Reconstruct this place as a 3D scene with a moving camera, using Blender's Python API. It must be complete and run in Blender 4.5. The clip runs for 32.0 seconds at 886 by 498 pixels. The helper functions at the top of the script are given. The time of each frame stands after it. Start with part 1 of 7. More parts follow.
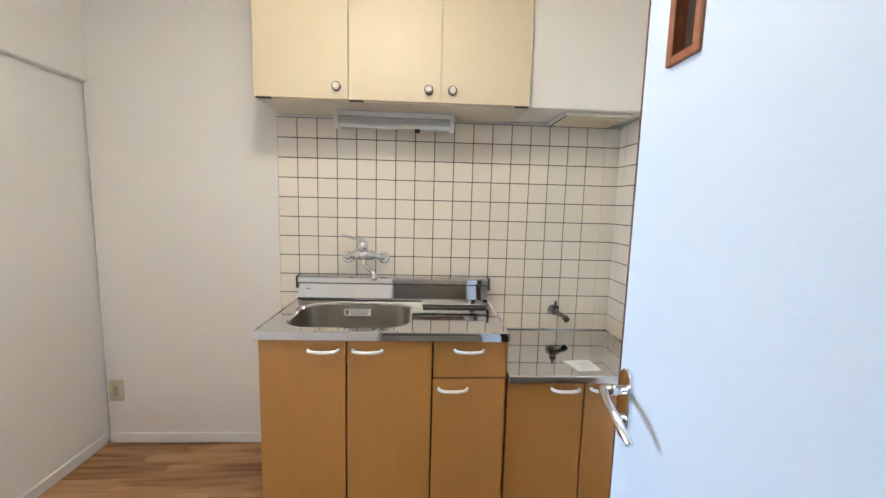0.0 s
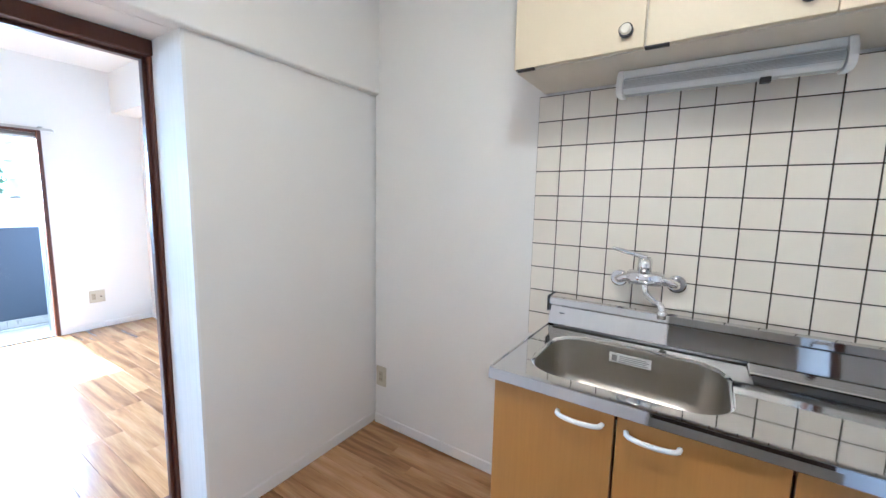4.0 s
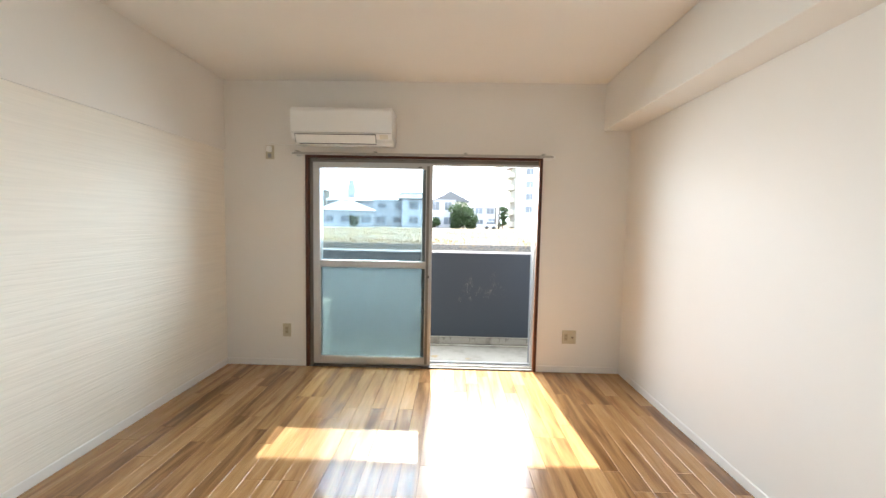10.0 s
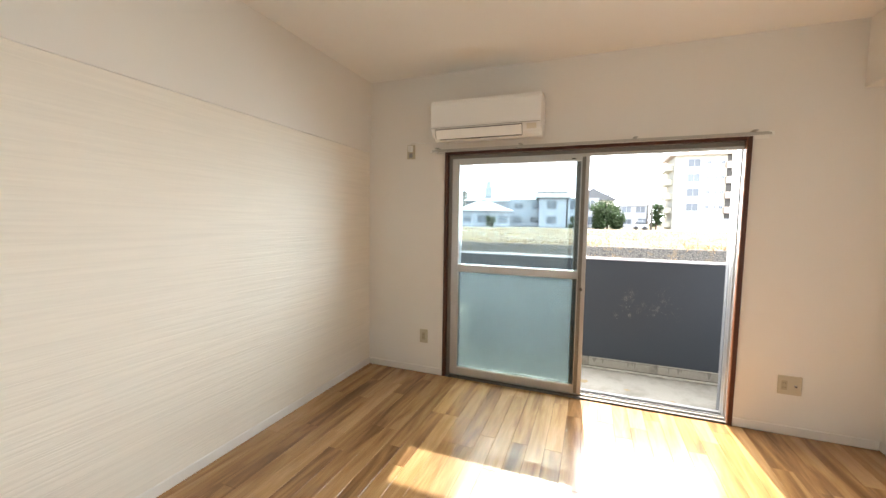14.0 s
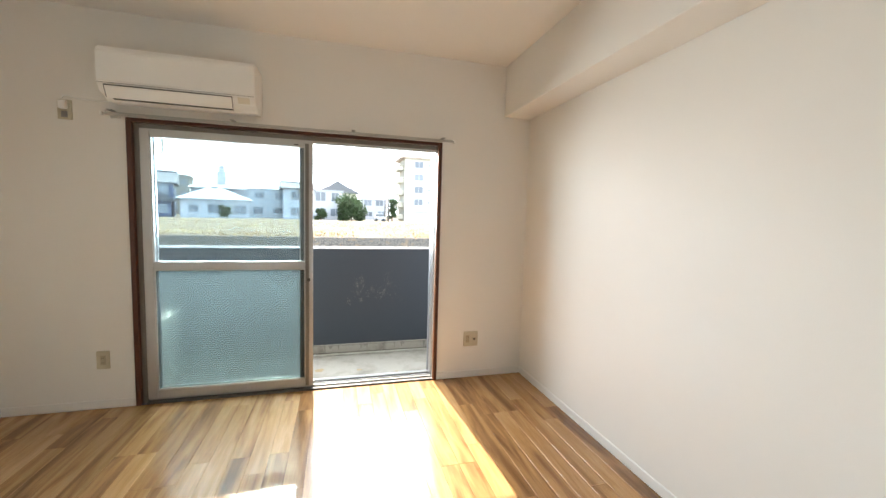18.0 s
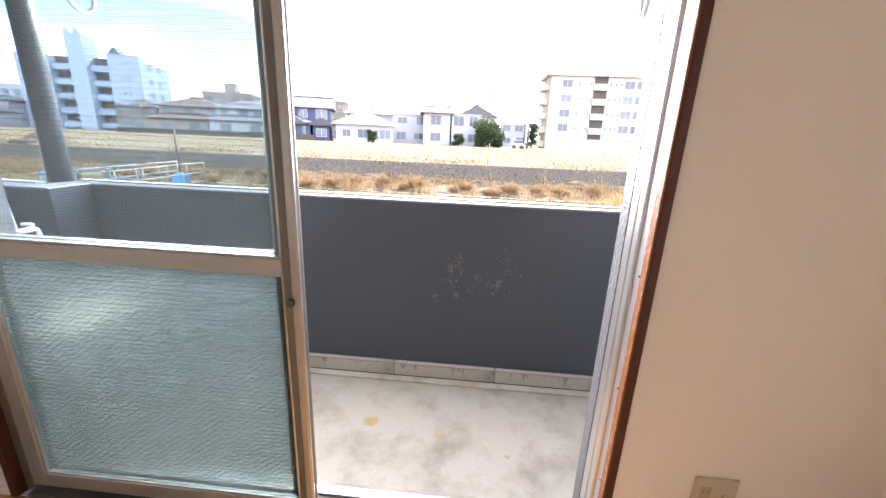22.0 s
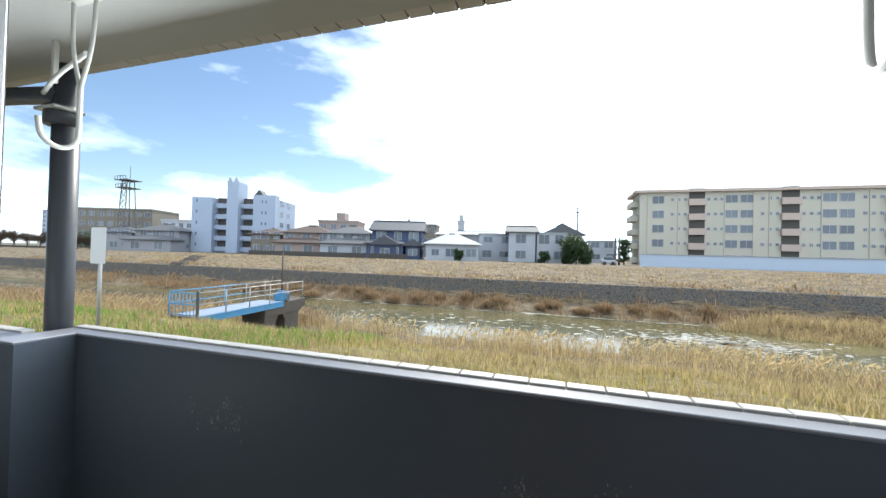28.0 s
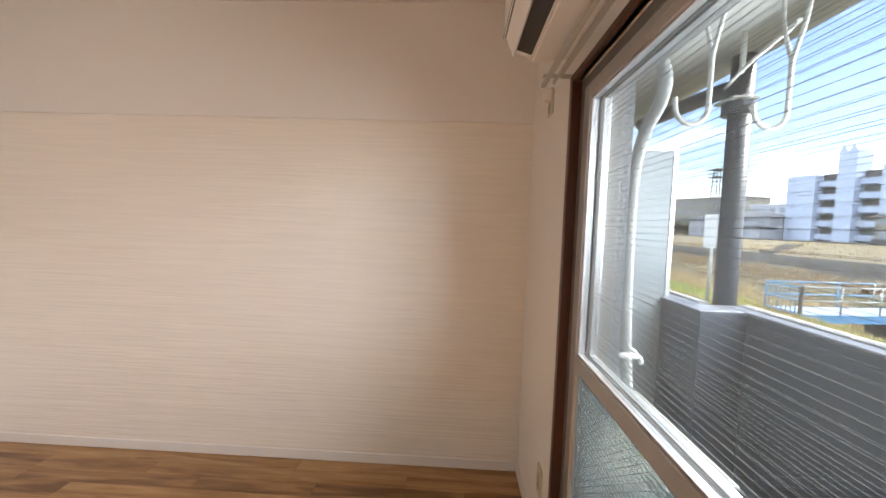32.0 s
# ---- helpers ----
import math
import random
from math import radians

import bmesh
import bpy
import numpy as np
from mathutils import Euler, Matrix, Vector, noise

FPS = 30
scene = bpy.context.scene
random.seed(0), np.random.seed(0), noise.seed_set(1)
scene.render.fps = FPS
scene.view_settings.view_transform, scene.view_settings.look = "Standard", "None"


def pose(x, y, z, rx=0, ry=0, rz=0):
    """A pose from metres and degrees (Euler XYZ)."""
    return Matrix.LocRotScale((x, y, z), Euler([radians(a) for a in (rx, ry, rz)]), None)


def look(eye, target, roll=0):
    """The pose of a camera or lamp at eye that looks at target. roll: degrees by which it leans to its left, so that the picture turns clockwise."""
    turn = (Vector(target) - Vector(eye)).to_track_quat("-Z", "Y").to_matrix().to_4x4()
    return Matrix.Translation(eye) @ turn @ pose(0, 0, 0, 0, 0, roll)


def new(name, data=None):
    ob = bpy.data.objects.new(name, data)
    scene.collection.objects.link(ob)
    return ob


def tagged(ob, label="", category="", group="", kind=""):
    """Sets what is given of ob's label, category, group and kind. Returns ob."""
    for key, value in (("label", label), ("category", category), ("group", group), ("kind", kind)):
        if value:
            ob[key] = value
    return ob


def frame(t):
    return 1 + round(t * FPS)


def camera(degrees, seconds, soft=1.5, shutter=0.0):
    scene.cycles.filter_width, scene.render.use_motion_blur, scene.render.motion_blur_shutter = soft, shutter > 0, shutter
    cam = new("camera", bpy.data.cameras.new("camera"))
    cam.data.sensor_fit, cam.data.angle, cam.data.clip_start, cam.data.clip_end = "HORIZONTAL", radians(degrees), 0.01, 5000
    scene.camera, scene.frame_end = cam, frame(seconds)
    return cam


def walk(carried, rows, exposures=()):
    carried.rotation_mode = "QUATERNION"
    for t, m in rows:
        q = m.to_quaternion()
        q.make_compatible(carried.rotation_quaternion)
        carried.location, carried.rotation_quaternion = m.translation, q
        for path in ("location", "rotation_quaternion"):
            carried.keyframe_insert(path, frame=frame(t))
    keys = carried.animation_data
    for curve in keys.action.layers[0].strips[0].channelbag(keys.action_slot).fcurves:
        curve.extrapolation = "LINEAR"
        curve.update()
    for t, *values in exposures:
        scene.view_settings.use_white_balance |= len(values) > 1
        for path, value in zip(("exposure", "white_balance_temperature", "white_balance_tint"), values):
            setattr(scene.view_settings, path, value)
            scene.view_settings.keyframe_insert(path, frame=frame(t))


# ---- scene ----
cam = camera(98.3, 32.0)
PATH = [
    (0, (-0.941, -4.934, 1.317), (1.041, -5.064, 1.086), 1.5),
    (0.5, (-0.842, -4.925, 1.315), (1.141, -5.063, 1.093), 1.7),
    (1, (-0.705, -4.949, 1.313), (1.280, -5.062, 1.103), 1.8),
    (1.5, (-0.632, -4.967, 1.318), (1.356, -5.001, 1.103), 1.7),
    (2, (-0.609, -4.936, 1.317), (1.376, -4.828, 1.098), 1.6),
    (2.5, (-0.609, -4.897, 1.316), (1.357, -4.601, 1.091), 1.5),
    (3, (-0.611, -4.878, 1.319), (1.305, -4.357, 1.082), 1.3),
    (3.5, (-0.584, -4.848, 1.311), (1.249, -4.085, 1.068), 1.1),
    (4, (-0.493, -4.785, 1.302), (1.173, -3.705, 1.057), 1.3),
    (4.5, (-0.423, -4.712, 1.306), (0.989, -3.317, 1.065), 1.4),
    (6.5, (-0.313, -4.263, 1.279), (-0.105, -2.284, 1.079), 1.0),
    (7, (-0.311, -4.130, 1.276), (-0.218, -2.141, 1.084), 0.9),
    (7.5, (-0.297, -3.980, 1.278), (-0.264, -1.989, 1.091), 1.0),
    (8, (-0.280, -3.839, 1.286), (-0.273, -1.846, 1.111), 1.3),
    (8.5, (-0.301, -3.698, 1.280), (-0.304, -1.705, 1.112), 1.5),
    (9, (-0.351, -3.531, 1.291), (-0.354, -1.537, 1.132), 1.4),
    (9.5, (-0.339, -3.431, 1.285), (-0.357, -1.437, 1.133), 1.3),
    (10, (-0.311, -3.279, 1.281), (-0.349, -1.284, 1.144), 1.1),
    (10.5, (-0.299, -3.175, 1.300), (-0.387, -1.182, 1.159), 1.1),
    (11, (-0.338, -3.054, 1.309), (-0.529, -1.069, 1.161), 1.3),
    (11.5, (-0.406, -2.959, 1.298), (-0.757, -0.995, 1.155), 1.5),
    (12, (-0.452, -2.929, 1.287), (-0.974, -1.003, 1.150), 1.6),
    (12.5, (-0.470, -2.929, 1.301), (-1.184, -1.067, 1.155), 1.4),
    (13, (-0.502, -2.940, 1.315), (-1.318, -1.120, 1.161), 1.2),
    (13.5, (-0.484, -2.931, 1.304), (-1.313, -1.117, 1.153), 1.1),
    (14, (-0.441, -2.909, 1.292), (-1.161, -1.049, 1.143), 0.9),
    (14.5, (-0.408, -2.887, 1.291), (-0.921, -0.960, 1.135), 0.9),
    (15, (-0.349, -2.866, 1.292), (-0.594, -0.888, 1.127), 0.8),
    (15.5, (-0.300, -2.859, 1.296), (-0.251, -0.867, 1.124), 0.9),
    (17.5, (-0.265, -2.893, 1.286), (0.335, -0.992, 1.121), 1.6),
    (18, (-0.298, -2.838, 1.275), (0.230, -0.916, 1.112), 1.6),
    (18.5, (-0.296, -2.710, 1.280), (0.139, -0.765, 1.115), 1.5),
    (19, (-0.260, -2.481, 1.310), (0.089, -0.519, 1.139), 1.6),
    (19.5, (-0.243, -2.315, 1.304), (0.046, -0.343, 1.138), 1.5),
    (20, (-0.238, -2.033, 1.307), (-0.010, -0.053, 1.135), 1.5),
    (20.5, (-0.203, -1.790, 1.300), (-0.039, 0.194, 1.107), 1.6),
    (21, (-0.105, -1.505, 1.308), (-0.024, 0.477, 1.049), 1.9),
    (21.5, (-0.048, -1.202, 1.280), (-0.069, 0.761, 0.894), 1.8),
    (22, (-0.009, -0.935, 1.265), (-0.151, 0.983, 0.715), 2.4),
    (22.5, (0.139, -0.757, 1.257), (-0.148, 1.087, 0.537), 2.1),
    (23, (0.218, -0.633, 1.233), (-0.190, 1.129, 0.379), 1.6),
    (23.5, (0.200, -0.496, 1.212), (-0.299, 1.214, 0.304), 1.0),
    (24, (0.208, -0.439, 1.216), (-0.347, 1.288, 0.373), 0.8),
    (24.5, (0.226, -0.413, 1.249), (-0.357, 1.388, 0.603), 0.5),
    (25, (0.234, -0.405, 1.302), (-0.352, 1.466, 0.908), 0.4),
    (25.5, (0.230, -0.386, 1.338), (-0.345, 1.523, 1.181), 0.5),
    (27.5, (0.122, -0.253, 1.364), (-0.446, 1.664, 1.419), 1.6),
    (28, (0.045, -0.151, 1.370), (-0.559, 1.755, 1.396), 1.5),
    (28.5, (-0.034, -0.105, 1.371), (-0.772, 1.754, 1.373), 1.5),
    (29, (-0.067, -0.074, 1.370), (-1.085, 1.647, 1.340), 1.1),
    (29.5, (-0.068, -0.081, 1.365), (-1.371, 1.435, 1.308), 0.8),
    (30, (-0.040, -0.159, 1.362), (-1.604, 1.085, 1.292), 0.3),
    (30.5, (-0.103, -0.211, 1.354), (-1.861, 0.739, 1.274), 0.6),
    (31, (-0.163, -0.276, 1.356), (-2.053, 0.371, 1.267), 1.2),
    (31.5, (-0.204, -0.339, 1.347), (-2.176, -0.026, 1.239), 1.9),
    (32, (-0.235, -0.364, 1.337), (-2.229, -0.443, 1.204), 1.9),
]
EXPOSURES = [(0.0, 3.4, 5200, 8), (1.0, 3.4, 5300, 8), (2.0, 3.6, 5200, 8), (3.0, 3.65, 4700, 8), (4.0, 3.45, 4600, 8), (6.5, 2.6, 4950, 7), (8.0, 2.5, 5000, 6), (9.0, 2.3, 6350, 8), (10.5, 1.92, 6700, 10), (13.0, 1.95, 7250, 13),
             (19.0, 1.8, 6750, 8), (21.0, 1.7, 7000, 22), (23.0, 1.6, 7100, 21), (24.0, 1.4, 6850, 18), (25.5, 0.75, 6450, 8), (27.5, 0.1, 6450, 7), (29.0, 0.0, 6400, 7), (30.0, 0.55, 6600, 9), (30.5, 0.9, 6800, 10), (32.0, 1.6, 7800, 27)]
walk(cam, [(t, look(eye, aim, roll)) for t, eye, aim, roll in PATH], EXPOSURES)

# ---- world, sun, exposure ----
SUN_ELEV, SUN_AZ = 42.0, 4.0          # degrees; azimuth is measured from +y towards -x
world = bpy.data.worlds.new("sky")
scene.world = world
world.use_nodes = True
wn = world.node_tree
wn.nodes.clear()
sky = wn.nodes.new("ShaderNodeTexSky")
sky.sky_type = "NISHITA"
sky.sun_disc = False
sky.sun_elevation = radians(SUN_ELEV)
sky.sun_rotation = radians(-SUN_AZ)
sky.dust_density = 0.15
sky.ozone_density = 2.0
coord = wn.nodes.new("ShaderNodeTexCoord")
stretch = wn.nodes.new("ShaderNodeMapping")
stretch.inputs["Scale"].default_value = (1.3, 1.3, 4.0)
stretch.inputs["Location"].default_value = (0.35, 0.2, 0.9)
puff = wn.nodes.new("ShaderNodeTexNoise")
puff.inputs["Scale"].default_value = 2.6
puff.inputs["Detail"].default_value = 7.0
puff.inputs["Roughness"].default_value = 0.55
thresh = wn.nodes.new("ShaderNodeValToRGB")
thresh.color_ramp.elements[0].position = 0.47
thresh.color_ramp.elements[1].position = 0.80
# the cloud bank thickens from the west (clear) to the east (closed)
split = wn.nodes.new("ShaderNodeSeparateXYZ")
bank = wn.nodes.new("ShaderNodeMapRange")
bank.inputs["From Min"].default_value, bank.inputs["From Max"].default_value = -0.59, -0.26
bank.inputs["To Min"].default_value, bank.inputs["To Max"].default_value = -0.09, 0.36
dense = wn.nodes.new("ShaderNodeMath")
dense.operation = "ADD"
haze = wn.nodes.new("ShaderNodeMapRange")
haze.inputs["From Min"].default_value, haze.inputs["From Max"].default_value = 0.08, 0.20
haze.inputs["To Min"].default_value, haze.inputs["To Max"].default_value = 0.22, 0.0
low = wn.nodes.new("ShaderNodeMath")
low.operation = "ADD"
cloud = wn.nodes.new("ShaderNodeMixRGB")
cloud.inputs["Color2"].default_value = (13.2, 14.9, 17.0, 1)
backdrop_node = wn.nodes.new("ShaderNodeBackground")
backdrop_node.inputs["Strength"].default_value = 0.15
out_node = wn.nodes.new("ShaderNodeOutputWorld")
wn.links.new(coord.outputs["Generated"], stretch.inputs["Vector"])
wn.links.new(stretch.outputs["Vector"], puff.inputs["Vector"])
wn.links.new(coord.outputs["Generated"], split.inputs["Vector"])
wn.links.new(split.outputs["X"], bank.inputs["Value"])
wn.links.new(bank.outputs["Result"], dense.inputs[0])
wn.links.new(split.outputs["Z"], haze.inputs["Value"])
wn.links.new(puff.outputs["Fac"], low.inputs[0])
wn.links.new(haze.outputs["Result"], low.inputs[1])
wn.links.new(low.outputs["Value"], dense.inputs[1])
wn.links.new(dense.outputs["Value"], thresh.inputs["Fac"])
wn.links.new(thresh.outputs["Color"], cloud.inputs["Fac"])
wn.links.new(sky.outputs["Color"], cloud.inputs["Color1"])
wn.links.new(cloud.outputs["Color"], backdrop_node.inputs["Color"])
wn.links.new(backdrop_node.outputs["Background"], out_node.inputs["Surface"])

sun_data = bpy.data.lights.new("sun", "SUN")
sun_data.energy, sun_data.angle, sun_data.color = 5.0, radians(0.6), (1.0, 0.93, 0.84)
sun = new("sun", sun_data)
ce, se = math.cos(radians(SUN_ELEV)), math.sin(radians(SUN_ELEV))
sun_from = Vector((-math.sin(radians(SUN_AZ)) * ce, math.cos(radians(SUN_AZ)) * ce, se))
sun.matrix_world = look(sun_from * 30, (0, 0, 0))
# daylight of the open sky between the parapet and the slab above
day_data = bpy.data.lights.new("balcony_daylight", "AREA")
day_data.shape, day_data.size, day_data.size_y = "RECTANGLE", 3.2, 0.95
day_data.energy, day_data.color = 60.0, (0.88, 0.94, 1.0)
day = new("balcony_daylight", day_data)
day.matrix_world = look((-0.75, 1.06, 1.56), (-0.75, -1.8, 1.3))

# ---- materials ----
def shader(name, color, rough=0.5, metal=0.0, bump=0.0, scale=40.0, stretch=(1, 1, 1), vary=0.08, spots=0.0, spot_color=(0.1, 0.1, 0.1),
           spot_scale=3.0, piece=0.0, coat=0.0, detail=4.0, island=0.0, rough_vary=0.08, thin=0.0):
    """A surface with fine grain (bump, slight colour change), broad stains, and a slight change from piece to piece."""
    m = bpy.data.materials.new(name)
    m.use_nodes = True
    nt = m.node_tree
    n, l = nt.nodes, nt.links
    b = n["Principled BSDF"]
    b.inputs["Metallic"].default_value = metal
    b.inputs["Coat Weight"].default_value = coat
    tc = n.new("ShaderNodeTexCoord")
    mp = n.new("ShaderNodeMapping")
    mp.inputs["Scale"].default_value = stretch
    l.new(tc.outputs["Object"], mp.inputs["Vector"])
    fine = n.new("ShaderNodeTexNoise")
    fine.inputs["Scale"].default_value = scale
    fine.inputs["Detail"].default_value = detail
    l.new(mp.outputs["Vector"], fine.inputs["Vector"])
    broad = n.new("ShaderNodeTexNoise")
    broad.inputs["Scale"].default_value = spot_scale
    broad.inputs["Detail"].default_value = 6.0
    broad.inputs["Roughness"].default_value = 0.65
    l.new(tc.outputs["Object"], broad.inputs["Vector"])
    val = n.new("ShaderNodeMapRange")
    val.inputs["To Min"].default_value = 1 - vary
    val.inputs["To Max"].default_value = 1 + vary
    l.new(fine.outputs["Fac"], val.inputs["Value"])
    hsv = n.new("ShaderNodeHueSaturation")
    hsv.inputs["Color"].default_value = (*color, 1)
    l.new(val.outputs["Result"], hsv.inputs["Value"])
    col = hsv.outputs["Color"]
    if spots:
        ramp = n.new("ShaderNodeValToRGB")
        ramp.color_ramp.elements[0].position, ramp.color_ramp.elements[1].position = 0.48, 0.72
        l.new(broad.outputs["Fac"], ramp.inputs["Fac"])
        amount = n.new("ShaderNodeMath")
        amount.operation = "MULTIPLY"
        amount.inputs[1].default_value = spots
        l.new(ramp.outputs["Color"], amount.inputs[0])
        mix = n.new("ShaderNodeMixRGB")
        mix.inputs["Color2"].default_value = (*spot_color, 1)
        l.new(amount.outputs["Value"], mix.inputs["Fac"])
        l.new(col, mix.inputs["Color1"])
        col = mix.outputs["Color"]
    if piece or island:
        if island:
            src = n.new("ShaderNodeNewGeometry").outputs["Random Per Island"]
        else:
            src = n.new("ShaderNodeObjectInfo").outputs["Random"]
        pr = n.new("ShaderNodeMapRange")
        amt = piece or island
        pr.inputs["To Min"].default_value, pr.inputs["To Max"].default_value = 1 - amt, 1 + amt
        l.new(src, pr.inputs["Value"])
        hs2 = n.new("ShaderNodeHueSaturation")
        l.new(pr.outputs["Result"], hs2.inputs["Value"])
        l.new(col, hs2.inputs["Color"])
        col = hs2.outputs["Color"]
    l.new(col, b.inputs["Base Color"])
    rr = n.new("ShaderNodeMapRange")
    rr.inputs["To Min"].default_value, rr.inputs["To Max"].default_value = max(0.02, rough - rough_vary), min(1, rough + rough_vary)
    l.new(broad.outputs["Fac"], rr.inputs["Value"])
    l.new(rr.outputs["Result"], b.inputs["Roughness"])
    if bump:
        bp = n.new("ShaderNodeBump")
        bp.inputs["Strength"].default_value = min(1.0, bump)
        bp.inputs["Distance"].default_value = 0.002 * max(1.0, bump)
        l.new(fine.outputs["Fac"], bp.inputs["Height"])
        l.new(bp.outputs["Normal"], b.inputs["Normal"])
    if thin:
        veil = n.new("ShaderNodeBsdfTranslucent")
        l.new(col, veil.inputs["Color"])
        both = n.new("ShaderNodeMixShader")
        both.inputs["Fac"].default_value = thin
        l.new(b.outputs[0], both.inputs[1])
        l.new(veil.outputs[0], both.inputs[2])
        l.new(both.outputs[0], n["Material Output"].inputs["Surface"])
    return m


def wood_floor():
    """Oiled plank: each board takes its own tone and its own stretch of grain, with long streaks."""
    m = bpy.data.materials.new("plank_wood")
    m.use_nodes = True
    n, l = m.node_tree.nodes, m.node_tree.links
    b = n["Principled BSDF"]
    info = n.new("ShaderNodeObjectInfo")
    tc = n.new("ShaderNodeTexCoord")
    shift = n.new("ShaderNodeVectorMath")
    shift.operation = "MULTIPLY_ADD"
    shift.inputs[1].default_value = (37.0, 53.0, 0.0)
    join = n.new("ShaderNodeCombineXYZ")
    l.new(info.outputs["Random"], join.inputs["X"])
    l.new(info.outputs["Random"], join.inputs["Y"])
    l.new(join.outputs["Vector"], shift.inputs[0])
    l.new(tc.outputs["Object"], shift.inputs[2])
    mp = n.new("ShaderNodeMapping")
    mp.inputs["Scale"].default_value = (11.0, 1.0, 1.0)
    l.new(shift.outputs["Vector"], mp.inputs["Vector"])
    streak = n.new("ShaderNodeTexNoise")
    streak.inputs["Scale"].default_value = 1.6
    streak.inputs["Detail"].default_value = 5.0
    streak.inputs["Distortion"].default_value = 0.7
    l.new(mp.outputs["Vector"], streak.inputs["Vector"])
    mp2 = n.new("ShaderNodeMapping")
    mp2.inputs["Scale"].default_value = (260.0, 9.0, 1.0)
    l.new(shift.outputs["Vector"], mp2.inputs["Vector"])
    pore = n.new("ShaderNodeTexNoise")
    pore.inputs["Scale"].default_value = 1.0
    pore.inputs["Detail"].default_value = 3.0
    l.new(mp2.outputs["Vector"], pore.inputs["Vector"])
    ramp = n.new("ShaderNodeValToRGB")
    e = ramp.color_ramp.elements
    e[0].position, e[0].color = 0.22, (0.17, 0.075, 0.025, 1)
    e[1].position, e[1].color = 0.80, (0.55, 0.325, 0.145, 1)
    mid = ramp.color_ramp.elements.new(0.50)
    mid.color = (0.40, 0.21, 0.080, 1)
    tone = n.new("ShaderNodeMapRange")
    tone.inputs["To Min"].default_value, tone.inputs["To Max"].default_value = -0.16, 0.14
    l.new(info.outputs["Random"], tone.inputs["Value"])
    add = n.new("ShaderNodeMath")
    add.operation = "ADD"
    l.new(streak.outputs["Fac"], add.inputs[0])
    l.new(tone.outputs["Result"], add.inputs[1])
    l.new(add.outputs["Value"], ramp.inputs["Fac"])
    dark = n.new("ShaderNodeMapRange")
    dark.inputs["From Min"].default_value, dark.inputs["From Max"].default_value = 0.3, 0.7
    dark.inputs["To Min"].default_value, dark.inputs["To Max"].default_value = 0.82, 1.08
    l.new(pore.outputs["Fac"], dark.inputs["Value"])
    hsv = n.new("ShaderNodeHueSaturation")
    l.new(ramp.outputs["Color"], hsv.inputs["Color"])
    l.new(dark.outputs["Result"], hsv.inputs["Value"])
    l.new(hsv.outputs["Color"], b.inputs["Base Color"])
    b.inputs["Roughness"].default_value = 0.22
    b.inputs["Coat Weight"].default_value = 0.15
    b.inputs["Coat Roughness"].default_value = 0.10
    bp = n.new("ShaderNodeBump")
    bp.inputs["Strength"].default_value = 0.25
    bp.inputs["Distance"].default_value = 0.0008
    l.new(pore.outputs["Fac"], bp.inputs["Height"])
    l.new(bp.outputs["Normal"], b.inputs["Normal"])
    return m


def ribbed_paper(name, color, along, low, bump):
    """Embossed vinyl wallpaper with wavering ridges that run along one axis."""
    m = bpy.data.materials.new(name)
    m.use_nodes = True
    n, l = m.node_tree.nodes, m.node_tree.links
    b = n["Principled BSDF"]
    b.inputs["Roughness"].default_value = 0.62
    tc = n.new("ShaderNodeTexCoord")
    mp = n.new("ShaderNodeMapping")
    mp.inputs["Scale"].default_value = {"y": (1, 2.2, 75), "z": (1, 75, 2.2)}[along]
    l.new(tc.outputs["Object"], mp.inputs["Vector"])
    ridge = n.new("ShaderNodeTexNoise")
    ridge.inputs["Scale"].default_value = 1.0
    ridge.inputs["Detail"].default_value = 3.0
    ridge.inputs["Distortion"].default_value = 0.5
    l.new(mp.outputs["Vector"], ridge.inputs["Vector"])
    rng = n.new("ShaderNodeMapRange")
    rng.inputs["From Min"].default_value, rng.inputs["From Max"].default_value = 0.35, 0.65
    l.new(ridge.outputs["Fac"], rng.inputs["Value"])
    tone = n.new("ShaderNodeMapRange")
    tone.inputs["To Min"].default_value, tone.inputs["To Max"].default_value = low, 1.02
    l.new(rng.outputs["Result"], tone.inputs["Value"])
    hsv = n.new("ShaderNodeHueSaturation")
    hsv.inputs["Color"].default_value = (*color, 1)
    l.new(tone.outputs["Result"], hsv.inputs["Value"])
    l.new(hsv.outputs["Color"], b.inputs["Base Color"])
    bp = n.new("ShaderNodeBump")
    bp.inputs["Strength"].default_value = bump
    bp.inputs["Distance"].default_value = 0.003
    l.new(rng.outputs["Result"], bp.inputs["Height"])
    l.new(bp.outputs["Normal"], b.inputs["Normal"])
    return m


